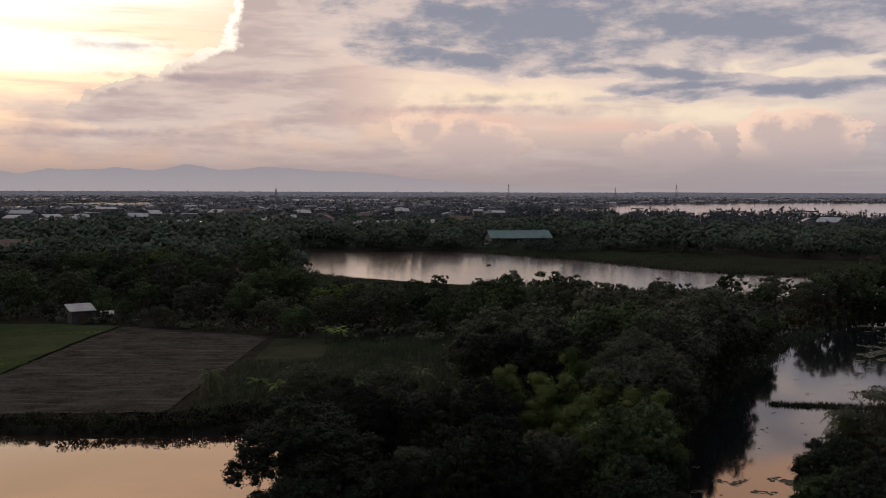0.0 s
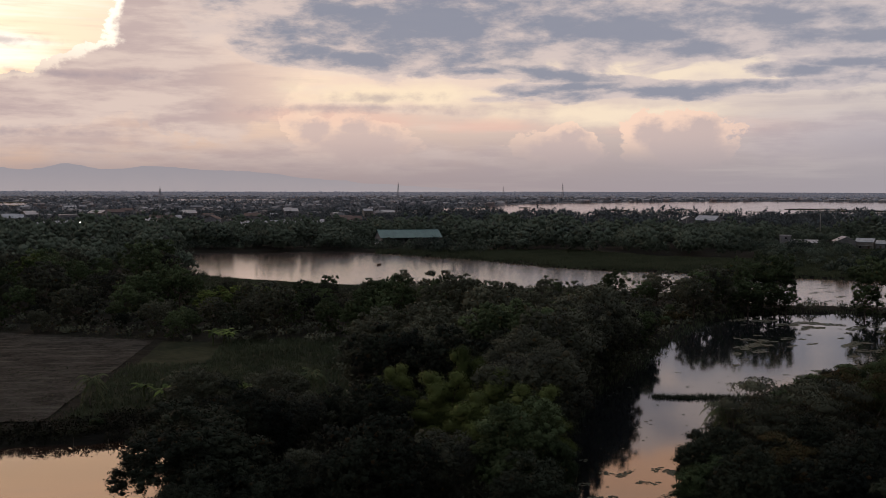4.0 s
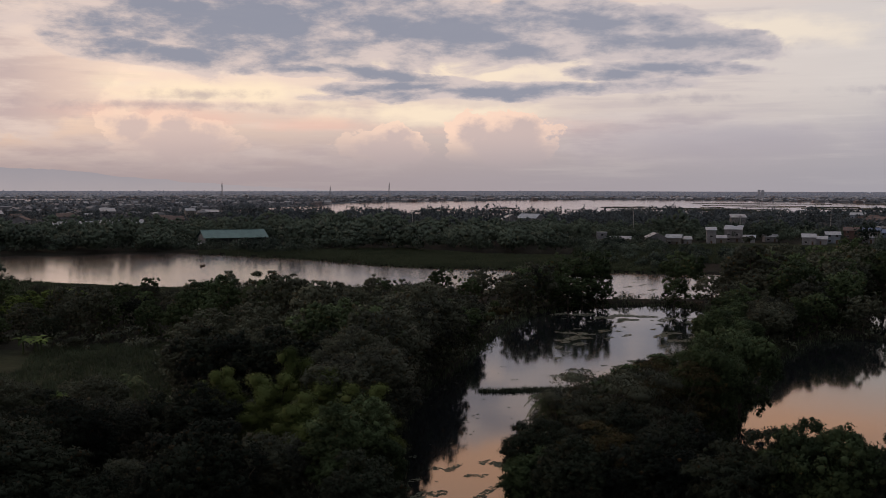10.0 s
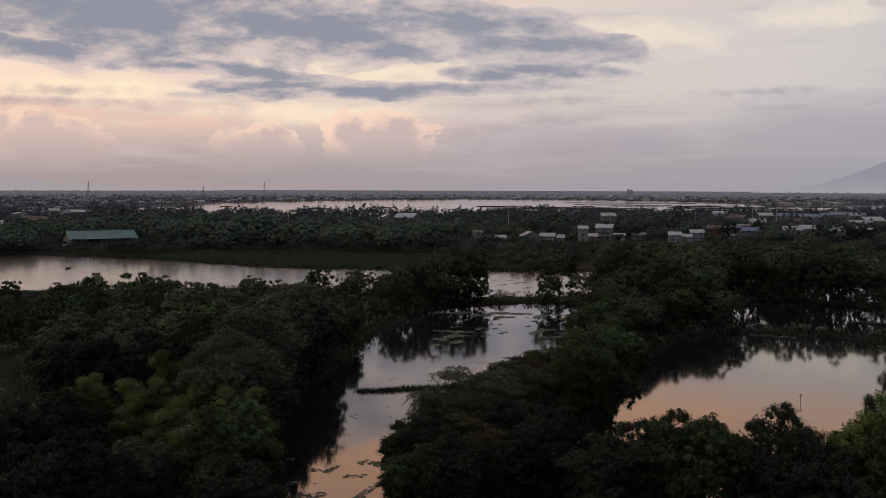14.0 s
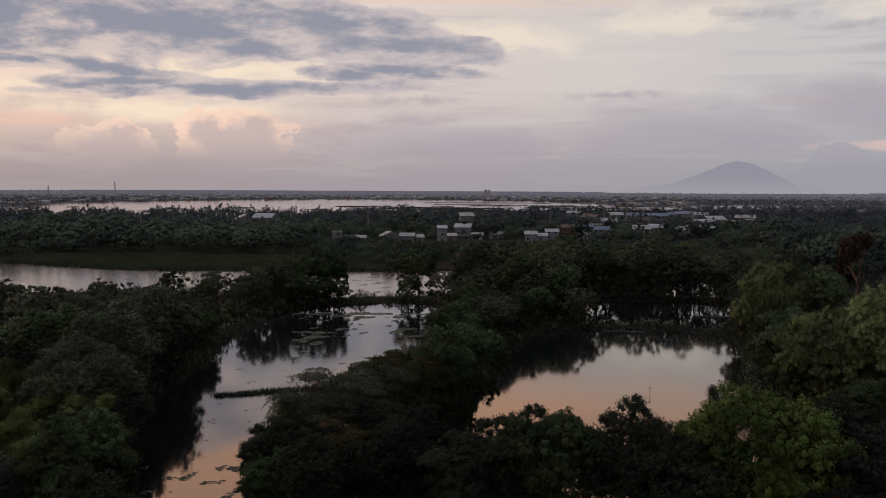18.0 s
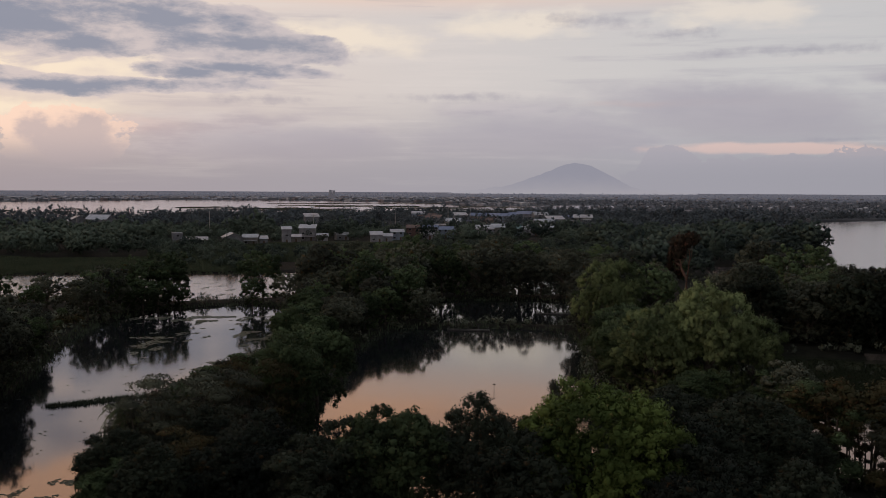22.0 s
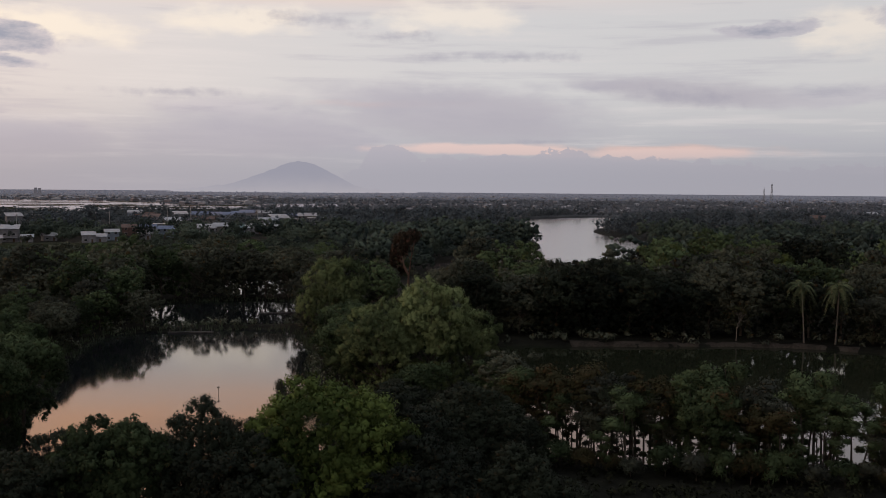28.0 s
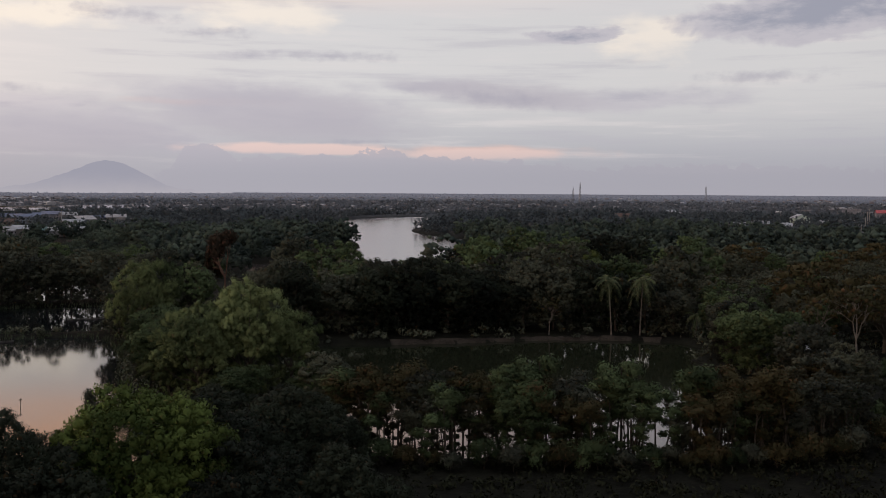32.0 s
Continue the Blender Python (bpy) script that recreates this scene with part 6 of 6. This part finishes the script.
house(89.6, 1300, 22, 12, 10.0, "flat", "white", "pale", 0, "white multi-storey block far beyond the woods")


def warehouse():
    p = bearing(4.35, 508)
    root = tagged(new("warehouse"), "long open warehouse with a faded green metal roof", "warehouse")
    root.matrix_world = pose(p.x, p.y, 0.75, 0, 0, -4.35 + 14)
    w, d, h, rise = 31.0, 15.0, 4.6, 3.4
    for x in (-w / 2 + 0.2, w / 2 - 0.2):
        bm = bmesh.new()
        vs = [bm.verts.new((x + dx, y, z)) for dx in (-0.12, 0.12) for y, z in ((-d / 2, -0.3), (d / 2, -0.3), (d / 2, h), (0, h + rise), (-d / 2, h))]
        bm.faces.new(vs[:5])
        bm.faces.new(vs[5:][::-1])
        for k in range(5):
            bm.faces.new((vs[k], vs[5 + k], vs[5 + (k + 1) % 5], vs[(k + 1) % 5]))
        bmesh.ops.recalc_face_normals(bm, faces=bm.faces[:])
        part("gable_wall", bm, WALLS["grey"], root)
    part("back_wall", one_box(-w / 2, w / 2, d / 2 - 0.15, d / 2 + 0.05, -0.3, h), WALLS["grey"], root)
    part("parapet", one_box(-w / 2, w / 2, -d / 2 - 0.05, -d / 2 + 0.12, -0.3, 1.2), WALLS["cream"], root, "low cream front wall")
    for k in range(9):
        x = -w / 2 + 0.3 + (w - 0.9) * k / 8
        part("post", one_box(x, x + 0.3, -d / 2 + 0.13, -d / 2 + 0.43, -0.3, h), M_CONCRETE, root)
    for s in (-1, 1):
        for k in range(12):                                   # sheets of the roof, lapped
            x0 = -w / 2 - 0.8 + (w + 1.6) * k / 12
            x1 = x0 + (w + 1.6) / 12 + 0.04
            lift = 0.02 * (k % 2)
            bm = bmesh.new()
            vs = [bm.verts.new(c) for c in ((x0, s * (d / 2 + 1.0), h - 0.25 + lift), (x1, s * (d / 2 + 1.0), h - 0.25 + lift), (x1, 0, h + rise + 0.2 + lift), (x0, 0, h + rise + 0.2 + lift))]
            vs += [bm.verts.new((v.co.x, v.co.y, v.co.z - 0.08)) for v in vs]
            for f in ((0, 1, 2, 3), (7, 6, 5, 4), (0, 4, 5, 1), (1, 5, 6, 2), (2, 6, 7, 3), (3, 7, 4, 0)):
                bm.faces.new([vs[q] for q in f])
            bmesh.ops.recalc_face_normals(bm, faces=bm.faces[:])
            part("roof_sheet", bm, ROOFS["green"], root)
    part("ridge_cap", one_box(-w / 2 - 0.8, w / 2 + 0.8, -0.35, 0.35, h + rise + 0.2, h + rise + 0.30), ROOFS["green"], root)


warehouse()
for x, az, dist, w in ((0, 2.6, 492, 3.0), (0, 5.0, 486, 2.4), (0, 5.9, 500, 3.4)):
    house(az, dist, w, 2.5, 1.6, "shed", "cream", "tin", 5, "small lean-to shed in front of the warehouse")


# ---- poles, masts, lamps ----
def pole(az, dist, h, arm=1.6):
    p = bearing(az, dist)
    root = tagged(new("utility_pole"), "slim concrete utility pole with a short cross arm", "pole", "poles of the power line")
    root.matrix_world = pose(p.x, p.y, 0.7, 0, 0, -az)
    part("shaft", mesh_from("shaft", *tube([(0, 0, -0.5), (0, 0, h * 0.5), (0, 0, h)], [0.26, 0.22, 0.16], 8), None, M_CONCRETE, True), None, root)
    part("cross_arm", one_box(-arm, arm, -0.07, 0.07, h - 0.9, h - 0.72), M_STEEL, root)
    for s in (-1, 0, 1):
        part("insulator", mesh_from("insulator", *tube([(s * arm * 0.9, 0, h - 0.72), (s * arm * 0.9, 0, h - 0.35)], [0.09, 0.06], 6), None, M_CONCRETE), None, root)


for az, dist, h in ((14.66, 640, 15.5), (20.28, 640, 16.0), (27.35, 640, 15.0), (37.9, 640, 14.5), (40.97, 650, 17.5), (42.25, 690, 17.0), (45.95, 640, 16.0),
                    (-15.9, 640, 15.0), (-13.7, 640, 15.5), (90.1, 560, 13.0), (90.3, 640, 15.0), (90.4, 720, 17.0), (90.5, 820, 18.0), (33.2, 600, 14.0)):
    pole(az, dist, h)


def mast(az, dist, h, w=2.4):
    p = bearing(az, dist)
    root = tagged(new("radio_mast"), "thin lattice radio mast far on the horizon", "mast")
    root.matrix_world = pose(p.x, p.y, 2.0, 0, 0, -az + 20)
    for sx in (-1, 1):
        for sy in (-1, 1):
            part("leg", mesh_from("leg", *tube([(sx * w, sy * w, -1), (sx * w * 0.35, sy * w * 0.35, h)], [0.30, 0.22], 4), None, M_STEEL), None, root)
    n = 9
    for k in range(n):
        a, b = k / n, (k + 1) / n
        wa, wb = w * (1 - 0.65 * a), w * (1 - 0.65 * b)
        for s in (-1, 1):
            part("brace", mesh_from("brace", *joined([tube([(-wa, s * wa, h * a), (wb, s * wb, h * b)], [0.14, 0.14], 4),
                                                      tube([(s * wa, -wa, h * a), (s * wb, wb, h * b)], [0.14, 0.14], 4)]), None, M_STEEL), None, root)
    part("antenna", mesh_from("antenna", *tube([(0, 0, h), (0, 0, h + 5)], [0.4, 0.2], 5), None, M_STEEL), None, root)


for az, dist, h in ((3.8, 2400, 38), (9.9, 2500, 29), (13.3, 2500, 38), (75.0, 2300, 46), (82.0, 2400, 40), (74.6, 2600, 36), (-9.6, 1500, 26)):
    mast(az, dist, h)

# walls coloured pale and bluish for the haze in front of them
M_HAZED_TOWER = two_tone("haze_paled_tower_wall", (0.36, 0.36, 0.40), (0.46, 0.46, 0.50), 0.05, bump=0.1)
p = bearing(34.26, 3000)
block = tagged(new("office_block"), "boxy tower pair far on the horizon, coloured pale with haze", "building")
block.matrix_world = pose(p.x, p.y, 2, 0, 0, -34)
part("tower", one_box(-9, -1, -6, 6, -1, 25), M_HAZED_TOWER, block)
part("tower", one_box(1, 9, -6, 6, -1, 24), M_HAZED_TOWER, block)
part("podium", one_box(-11, 11, -7, 5.9, -1, 10), M_HAZED_TOWER, block)


def lit_lamp(az, dist, h, strength):
    p = bearing(az, dist)
    root = tagged(new("street_lamp"), "lit street lamp on a thin pole among trees", "street lamp")
    root.matrix_world = pose(p.x, p.y, 0.7, 0, 0, -az)
    part("pole", mesh_from("pole", *tube([(0, 0, -0.3), (0, 0, h), (0, -0.8, h + 0.25)], [0.10, 0.07, 0.05], 6), None, M_STEEL), None, root)
    m = bpy.data.materials.new("lamp_glass")
    m.use_nodes = True
    b = m.node_tree.nodes["Principled BSDF"]
    b.inputs["Emission Color"].default_value = (1.0, 0.93, 0.82, 1)
    b.inputs["Emission Strength"].default_value = strength
    part("lamp_head", one_box(-0.32, 0.32, -1.4, -0.8, h + 0.1, h + 0.45), m, root, "glowing lamp head")


lit_lamp(-13.82, 560, 10.5, 5.0)
lit_lamp(7.0, 600, 9.0, 2.0)

# ---- pond furniture ----
p = bearing(43.72, 145.7)
marker = tagged(new("pond_marker"), "thin wooden marker post with a cross piece standing in the pond", "post")
marker.location = (p.x, p.y, 0)
part("stake", mesh_from("stake", *tube([(0, 0, -1.2), (0.01, 0, 0.4), (0, 0, 1.25)], [0.05, 0.045, 0.04], 6), None, M_BARK), None, marker)
part("cross_piece", one_box(-0.26, 0.26, -0.04, 0.04, 0.98, 1.08), M_BARK, marker)
for k, (az, dist) in enumerate(((-10.0, 121.0), (-9.2, 120.0), (-12.6, 119.6), (-11.2, 119.8), (-10.6, 120.2), (-14.4, 120.4))):
    q = bearing(az, dist)
    st = tagged(new("stake"), "weathered stake leaning at the pond bank", "stake", "stakes at the fish pond")
    st.location = (q.x, q.y, 0)
    part("stick", mesh_from("stick", *tube([(0, 0, -0.9), (0.08 * (k % 3 - 1), 0, 0.9 + 0.25 * (k % 2))], [0.06, 0.04], 5), None, M_BARK), None, st)

def sluice(az, dist, length, turn, label):
    """A low concrete wall across the water with upright posts."""
    q = bearing(az, dist)
    root = tagged(new("sluice"), label, "sluice")
    root.matrix_world = pose(q.x, q.y, 0, 0, 0, -az + turn)
    part("wall", one_box(-length / 2, length / 2, -0.18, 0.18, -0.8, 0.22), M_WET_CONCRETE, root)
    part("coping", one_box(-length / 2 - 0.1, length / 2 + 0.1, -0.26, 0.26, 0.223, 0.30), M_WET_CONCRETE, root)
    n = int(length / 2.2)
    for k in range(n + 1):
        x = -length / 2 + 0.3 + (length - 0.6) * k / n
        part("post", one_box(x - 0.09, x + 0.09, -0.09, 0.09, 0.303, 0.8 + 0.2 * (k % 2)), M_WET_CONCRETE, root)


sluice(47.1, 239, 8.0, 4, "low pale concrete sluice wall with posts in the back pond")
sluice(42.2, 209, 9.0, -6, "low concrete kerb at the end of the pond")

q = bearing(2.68, 386)
boat = tagged(new("rowing_boat"), "small dark wooden boat lying on the lagoon", "boat")
boat.matrix_world = pose(q.x, q.y, 0.0, 0, 0, 65)
bm = bmesh.new()
rings = []
for k in range(7):
    t = k / 6 * 2 - 1
    half = 0.65 * (1 - abs(t) ** 2.5) + 0.04
    sheer = 0.38 + 0.22 * t * t
    rings.append([bm.verts.new((t * 2.3, y, z)) for y, z in ((-half, sheer), (-half * 0.7, -0.05), (0, -0.14), (half * 0.7, -0.05), (half, sheer),
                                                             (half * 0.86, sheer - 0.02), (0, 0.05), (-half * 0.86, sheer - 0.02))])
for a, b in zip(rings[:-1], rings[1:]):
    for k in range(8):
        bm.faces.new((a[k], a[(k + 1) % 8], b[(k + 1) % 8], b[k]))
bm.faces.new(rings[0])
bm.faces.new(rings[-1][::-1])
bmesh.ops.recalc_face_normals(bm, faces=bm.faces[:])
part("hull", bm, M_DOOR, boat)
for x in (-0.9, 0.5):
    part("bench", one_box(x - 0.15, x + 0.15, -0.5, 0.5, 0.27, 0.31), M_BARK, boat)

# ---- distant town: too many roofs to count ----


def town(name, label, az0, az1, d0, d1, n, seed, size=(6, 12), tall=(2.0, 3.8)):
    gen = np.random.default_rng(seed)
    az, d = np.radians(gen.uniform(az0, az1, n)), np.sqrt(gen.uniform(d0 * d0, d1 * d1, n))
    xy = np.stack([d * np.sin(az), d * np.cos(az)], 1)
    ok = (water_distance(xy) > 6) & (wavy(xy, 90.0, 6.0) > -0.25)
    xy, d = xy[ok], d[ok]
    n = len(xy)
    w, l, h = gen.uniform(*size, n), gen.uniform(*size, n), gen.uniform(*tall, n)
    a = gen.uniform(0, 3.14, n)
    z = ground_height(xy)
    unit = np.array([(-.5, -.5, 0), (.5, -.5, 0), (.5, .5, 0), (-.5, .5, 0), (-.5, -.5, 1), (.5, -.5, 1), (.5, .5, 1), (-.5, .5, 1), (-.5, 0, 1.35), (.5, 0, 1.35)])
    v = unit[None] * np.stack([w, l, h], 1)[:, None, :]
    c, s = np.cos(a)[:, None], np.sin(a)[:, None]
    v = np.stack([v[..., 0] * c - v[..., 1] * s + xy[:, 0:1], v[..., 0] * s + v[..., 1] * c + xy[:, 1:2], v[..., 2] + z[:, None] - 0.3], -1)
    q = np.array([(0, 1, 5, 4), (1, 2, 6, 5), (2, 3, 7, 6), (3, 0, 4, 7), (4, 5, 9, 8), (6, 7, 8, 9)])
    t = np.array([(5, 6, 9), (7, 4, 8)])
    base = (np.arange(n) * 10)[:, None, None]
    me = mesh_from(name, v.reshape(-1, 3), (q[None] + base).reshape(-1, 4), (t[None] + base).reshape(-1, 3), M_TOWN)
    return tagged(new(name, me), label, "town", kind="stuff")


M_TOWN, tree_, b_ = principled("distant_roofs_and_walls", (0.3, 0.3, 0.3), 0.8)
isl_ = nd("ShaderNodeNewGeometry", tree_).outputs["Random Per Island"]
c_ = mixed(smooth(isl_, 0.55, 0.95, tree_), (0.17, 0.17, 0.185), (0.48, 0.48, 0.50), tree_)
c_ = mixed(smooth(isl_, 0.14, 0.10, tree_), c_, (0.17, 0.12, 0.11), tree_)
c_ = mixed(smooth(isl_, 0.985, 0.995, tree_), c_, (0.68, 0.68, 0.68), tree_)
wire(mixed(noise_fac(tree_, 0.6), c_, (0.18, 0.18, 0.19), tree_), b_.inputs["Base Color"])
town("far_town", "pale roofs of the far town across the bay", 2, 46, 1680, 3300, 2600, 41, (6, 20), (2.2, 4.8))
town("far_town", "scattered roofs among distant paddies", -34, 3, 1000, 3300, 2300, 42, (5, 17), (2.0, 4.4))
town("far_town", "scattered far roofs among trees", 46, 99, 1250, 3600, 900, 43)

# ---- mud bars and fish pen dikes in the bay ----


def mud_bars(name, label, rows, seed):
    """Long low ridges across the line of sight: bearing, distance, length, width."""
    gen = np.random.default_rng(seed)
    vs, qs = [], []
    for az, dist, ln, wd in rows:
        p = np.array(bearing(az, dist)[:2])
        away = p / np.linalg.norm(p)
        lean = gen.uniform(-0.35, 0.35)
        along = np.array([away[1] + lean * away[0], -away[0] + lean * away[1]])
        o = len(vs)
        for k in range(9):
            t = k / 8 * 2 - 1
            c = p + along * t * ln / 2 + away * gen.uniform(-0.4, 0.4) * wd
            w = wd * (1 - 0.85 * abs(t) ** 2) * gen.uniform(0.6, 1.1) / 2
            vs += [(*(c - away * w), -0.3), (*c, 0.5 + 0.5 * gen.random()), (*(c + away * w), -0.3)]
            if k:
                i_ = o + 3 * k
                qs += [(i_ - 3, i_ - 2, i_ + 1, i_), (i_ - 2, i_ - 1, i_ + 2, i_ + 1)]
    me = mesh_from(name, vs, qs, None, M_GRASS, True)
    if me.polygons[0].normal.z < 0:
        me.flip_normals()
    return tagged(new(name, me), label, "mud bar", kind="stuff")


gen = np.random.default_rng(91)
bars = [(gen.uniform(7, 38), 1 / gen.uniform(1 / 1700, 1 / 1080), gen.uniform(8, 40), gen.uniform(3, 8)) for _ in range(26)]
bars += [(gen.uniform(27, 47), 1 / gen.uniform(1 / 2250, 1 / 1120), gen.uniform(40, 190), gen.uniform(8, 26)) for _ in range(40)]
mud_bars("mud_bars", "low dark mud bars and dikes in the bay", bars, 92)
mud_bars("paddy_dikes", "dark dikes between the flooded paddies", [(gen.uniform(-23, -15), gen.uniform(1450, 2300), gen.uniform(60, 200), gen.uniform(10, 24)) for _ in range(22)], 93)

# ---- reeds, grass tufts and floating leaves ----


def tufts(name, label, xy, h0, h1, blades, width, mat, seed, category="grass"):
    """Tufts of upright blades bending outwards."""
    gen = np.random.default_rng(seed)
    n = len(xy)
    z = ground_height(xy)
    a = gen.uniform(0, 6.283, (n, blades))
    h = gen.uniform(h0, h1, (n, blades))
    lean = gen.uniform(0.15, 0.7, (n, blades)) * h
    off = gen.normal(size=(n, blades, 2)) * 0.22 * h1
    bx, by = xy[:, 0:1] + off[..., 0], xy[:, 1:2] + off[..., 1]
    zz = np.maximum(z, -0.2)[:, None] + np.zeros_like(a)
    px, py = -np.sin(a) * width, np.cos(a) * width
    tip = np.stack([bx + np.cos(a) * lean, by + np.sin(a) * lean, zz + h], -1)
    v = np.stack([np.stack([bx - px, by - py, zz - 0.1], -1), np.stack([bx + px, by + py, zz - 0.1], -1), tip], 2).reshape(-1, 3)
    me = mesh_from(name, v, None, np.arange(len(v)).reshape(-1, 3), mat)
    return tagged(new(name, me), label, category, kind="stuff")


def sprinkle(az0, az1, d0, d1, n, seed, lo=0.2, hi=1e9, keep=None):
    """Places on land (or, with a negative range, on water) in a sector."""
    gen = np.random.default_rng(seed)
    az, d = np.radians(gen.uniform(az0, az1, n)), np.sqrt(gen.uniform(d0 * d0, d1 * d1, n))
    xy = np.stack([d * np.sin(az), d * np.cos(az)], 1)
    wd = water_distance(xy)
    ok = (wd > lo) & (wd < hi)
    if keep is not None:
        ok &= keep(xy)
    return xy[ok]


tufts("reed_bed", "green reed bed along the far lagoon shore", sprinkle(2.5, 31, 330, 470, 34000, 61, -1.0, 70), 0.4, 1.0, 5, 0.26, M_REED, 61, "reeds")
tufts("shore_reeds", "ragged reeds at the water's edge", sprinkle(-10, 50, 90, 340, 60000, 62, -0.6, 1.6), 0.5, 1.3, 4, 0.10, M_REED, 62, "reeds")
tufts("clearing_grass", "rough tall grass in the clearing", sprinkle(-16, 1, 130, 192, 9000, 63, 0.5, 1e9, lambda xy: xy[:, 0] > -33.5), 0.35, 1.0, 5, 0.06, M_REED, 63)
tufts("meadow_grass", "pale grass on the lagoon bank", sprinkle(-11, 3, 275, 335, 7000, 64, 0.3, 40), 0.4, 0.9, 4, 0.10, M_REED, 64)
tufts("village_grass", "tall grass on the village meadow", sprinkle(24, 49, 400, 530, 22000, 65, 0.5), 0.5, 1.4, 4, 0.20, M_REED, 65)
tufts("rice_plants", "rows of young rice", sprinkle(-27, -17, 150, 210, 9000, 66, 0.5, 1e9, lambda xy: xy[:, 0] < -69), 0.3, 0.5, 5, 0.05, M_LEAF_BRIGHT, 66, "rice")
tufts("field_weeds", "thin weeds on the ploughed field", sprinkle(-26, -9, 125, 206, 3500, 67, 0.5, 1e9, lambda xy: (xy[:, 0] > -68) & (xy[:, 0] < -33)), 0.15, 0.4, 4, 0.05, M_REED, 67)



def clear_of_houses(xy, d, az):
    """Leaves the houses and the view onto their fronts free."""
    ok = np.ones(len(xy), bool)
    for hx, hy, w in SITES:
        away = np.hypot(xy[:, 0] - hx, xy[:, 1] - hy)
        hd, ha = math.hypot(hx, hy), math.degrees(math.atan2(hx, hy))
        side = np.abs(az - ha) * np.pi / 180 * hd
        ok &= (away > w * 0.75 + 2.5) & ~((side < w * 0.45) & (d < hd) & (d > hd - 52))
    return ok


far_wood("village_trees", "garden trees between the village houses", 24, 51, 530, 700, 8.5, 3.2, 8.6, 110, 0.7, M_LEAF_FAR, 31, clear_of_houses, CLUSTERS)
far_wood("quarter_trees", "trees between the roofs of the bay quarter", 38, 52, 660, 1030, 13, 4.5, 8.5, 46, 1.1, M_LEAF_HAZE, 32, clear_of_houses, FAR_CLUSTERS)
far_wood("village_hedge", "bushes along the meadow in front of the village", 24, 51, 462, 530, 5.0, 1.8, 4.0, 50, 0.5, M_LEAF_FAR, 33, None, FAR_CLUSTERS)

# the grassy spit that reaches into the creek
gen = np.random.default_rng(71)
t_ = gen.random(700)
spit = np.stack([64 - 18 * t_, 131 + 7 * t_ + 1.2 * np.sin(5 * t_)], 1) + gen.normal(size=(700, 2)) * (0.25 + 1.1 * (1 - t_))[:, None]
mound = bmesh.new()
ring_a, ring_b = [], []
for k in range(15):
    t = k / 14
    c = Vector((64 - 18 * t, 131 + 7 * t + 1.2 * math.sin(5 * t), 0))
    w = 2.2 * (1 - t) ** 1.3 + 0.25
    ring_a.append([mound.verts.new((c.x - 0.36 * w, c.y - w, -0.4)), mound.verts.new((c.x, c.y, 0.30 - 0.15 * t)), mound.verts.new((c.x + 0.36 * w, c.y + w, -0.4))])
for a, b in zip(ring_a[:-1], ring_a[1:]):
    mound.faces.new((a[0], a[1], b[1], b[0]))
    mound.faces.new((a[1], a[2], b[2], b[1]))
bmesh.ops.recalc_face_normals(mound, faces=mound.faces[:])
me = bpy.data.meshes.new("creek_spit")
mound.to_mesh(me)
mound.free()
me.materials.append(M_BANK)
if me.polygons[0].normal.z < 0:
    me.flip_normals()
setting("creek_spit", me, "low muddy spit reaching into the creek", "bank")
tufts("spit_reeds", "dark reeds on the creek spit", spit, 0.3, 0.9, 5, 0.06, M_REED, 72, "reeds")


def floating(name, label, xy, seed, r0=0.16, r1=0.42):
    """Flat floating leaves: notched six-sided pads just above the water."""
    gen = np.random.default_rng(seed)
    n = len(xy)
    r = gen.uniform(r0, r1, (n, 1))
    a = gen.uniform(0, 6.283, (n, 1)) + np.arange(6) * (5.6 / 5)
    ring = np.stack([xy[:, 0:1] + r * np.cos(a), xy[:, 1:2] + r * np.sin(a), np.full_like(a, 0.012) + gen.uniform(0, 0.02, (n, 6))], -1)
    mid = np.concatenate([xy, np.full((n, 1), 0.02)], 1)[:, None]
    v = np.concatenate([mid, ring], 1).reshape(-1, 3)
    t = np.array([(0, k, k + 1) for k in range(1, 6)])[None] + (np.arange(n) * 7)[:, None, None]
    return tagged(new(name, mesh_from(name, v, None, t.reshape(-1, 3), M_LILY)), label, "water plants", kind="stuff")


floating("floating_leaves", "drifts of floating leaves on the upper creek",
         sprinkle(23, 31.5, 165, 238, 16000, 81, -60, -0.8, lambda xy: wavy(xy, 2.6, 3.0) + 0.8 * wavy(xy, 14.0, 1.0) > 0.45), 81, 0.15, 0.4)
floating("floating_leaves", "mat of floating leaves on the lower creek",
         sprinkle(12, 23, 84, 116, 9000, 82, -60, -0.5, lambda xy: wavy(xy, 1.7, 1.0) + 0.5 * wavy(xy, 6.0, 2.0) > 0.25 + (xy[:, 1] - 92) * 0.05), 82, 0.07, 0.2)
floating("floating_leaves", "scattered floating leaves on the lagoon",
         sprinkle(15, 30, 255, 350, 5000, 83, -60, -1.0, lambda xy: wavy(xy, 4.0, 2.0) > 0.5), 83, 0.3, 0.6)
floating("floating_leaves", "few floating leaves on the creek",
         sprinkle(14, 24, 110, 165, 900, 84, -60, -1.0, lambda xy: wavy(xy, 2.2, 2.0) > 0.55), 84, 0.08, 0.22)
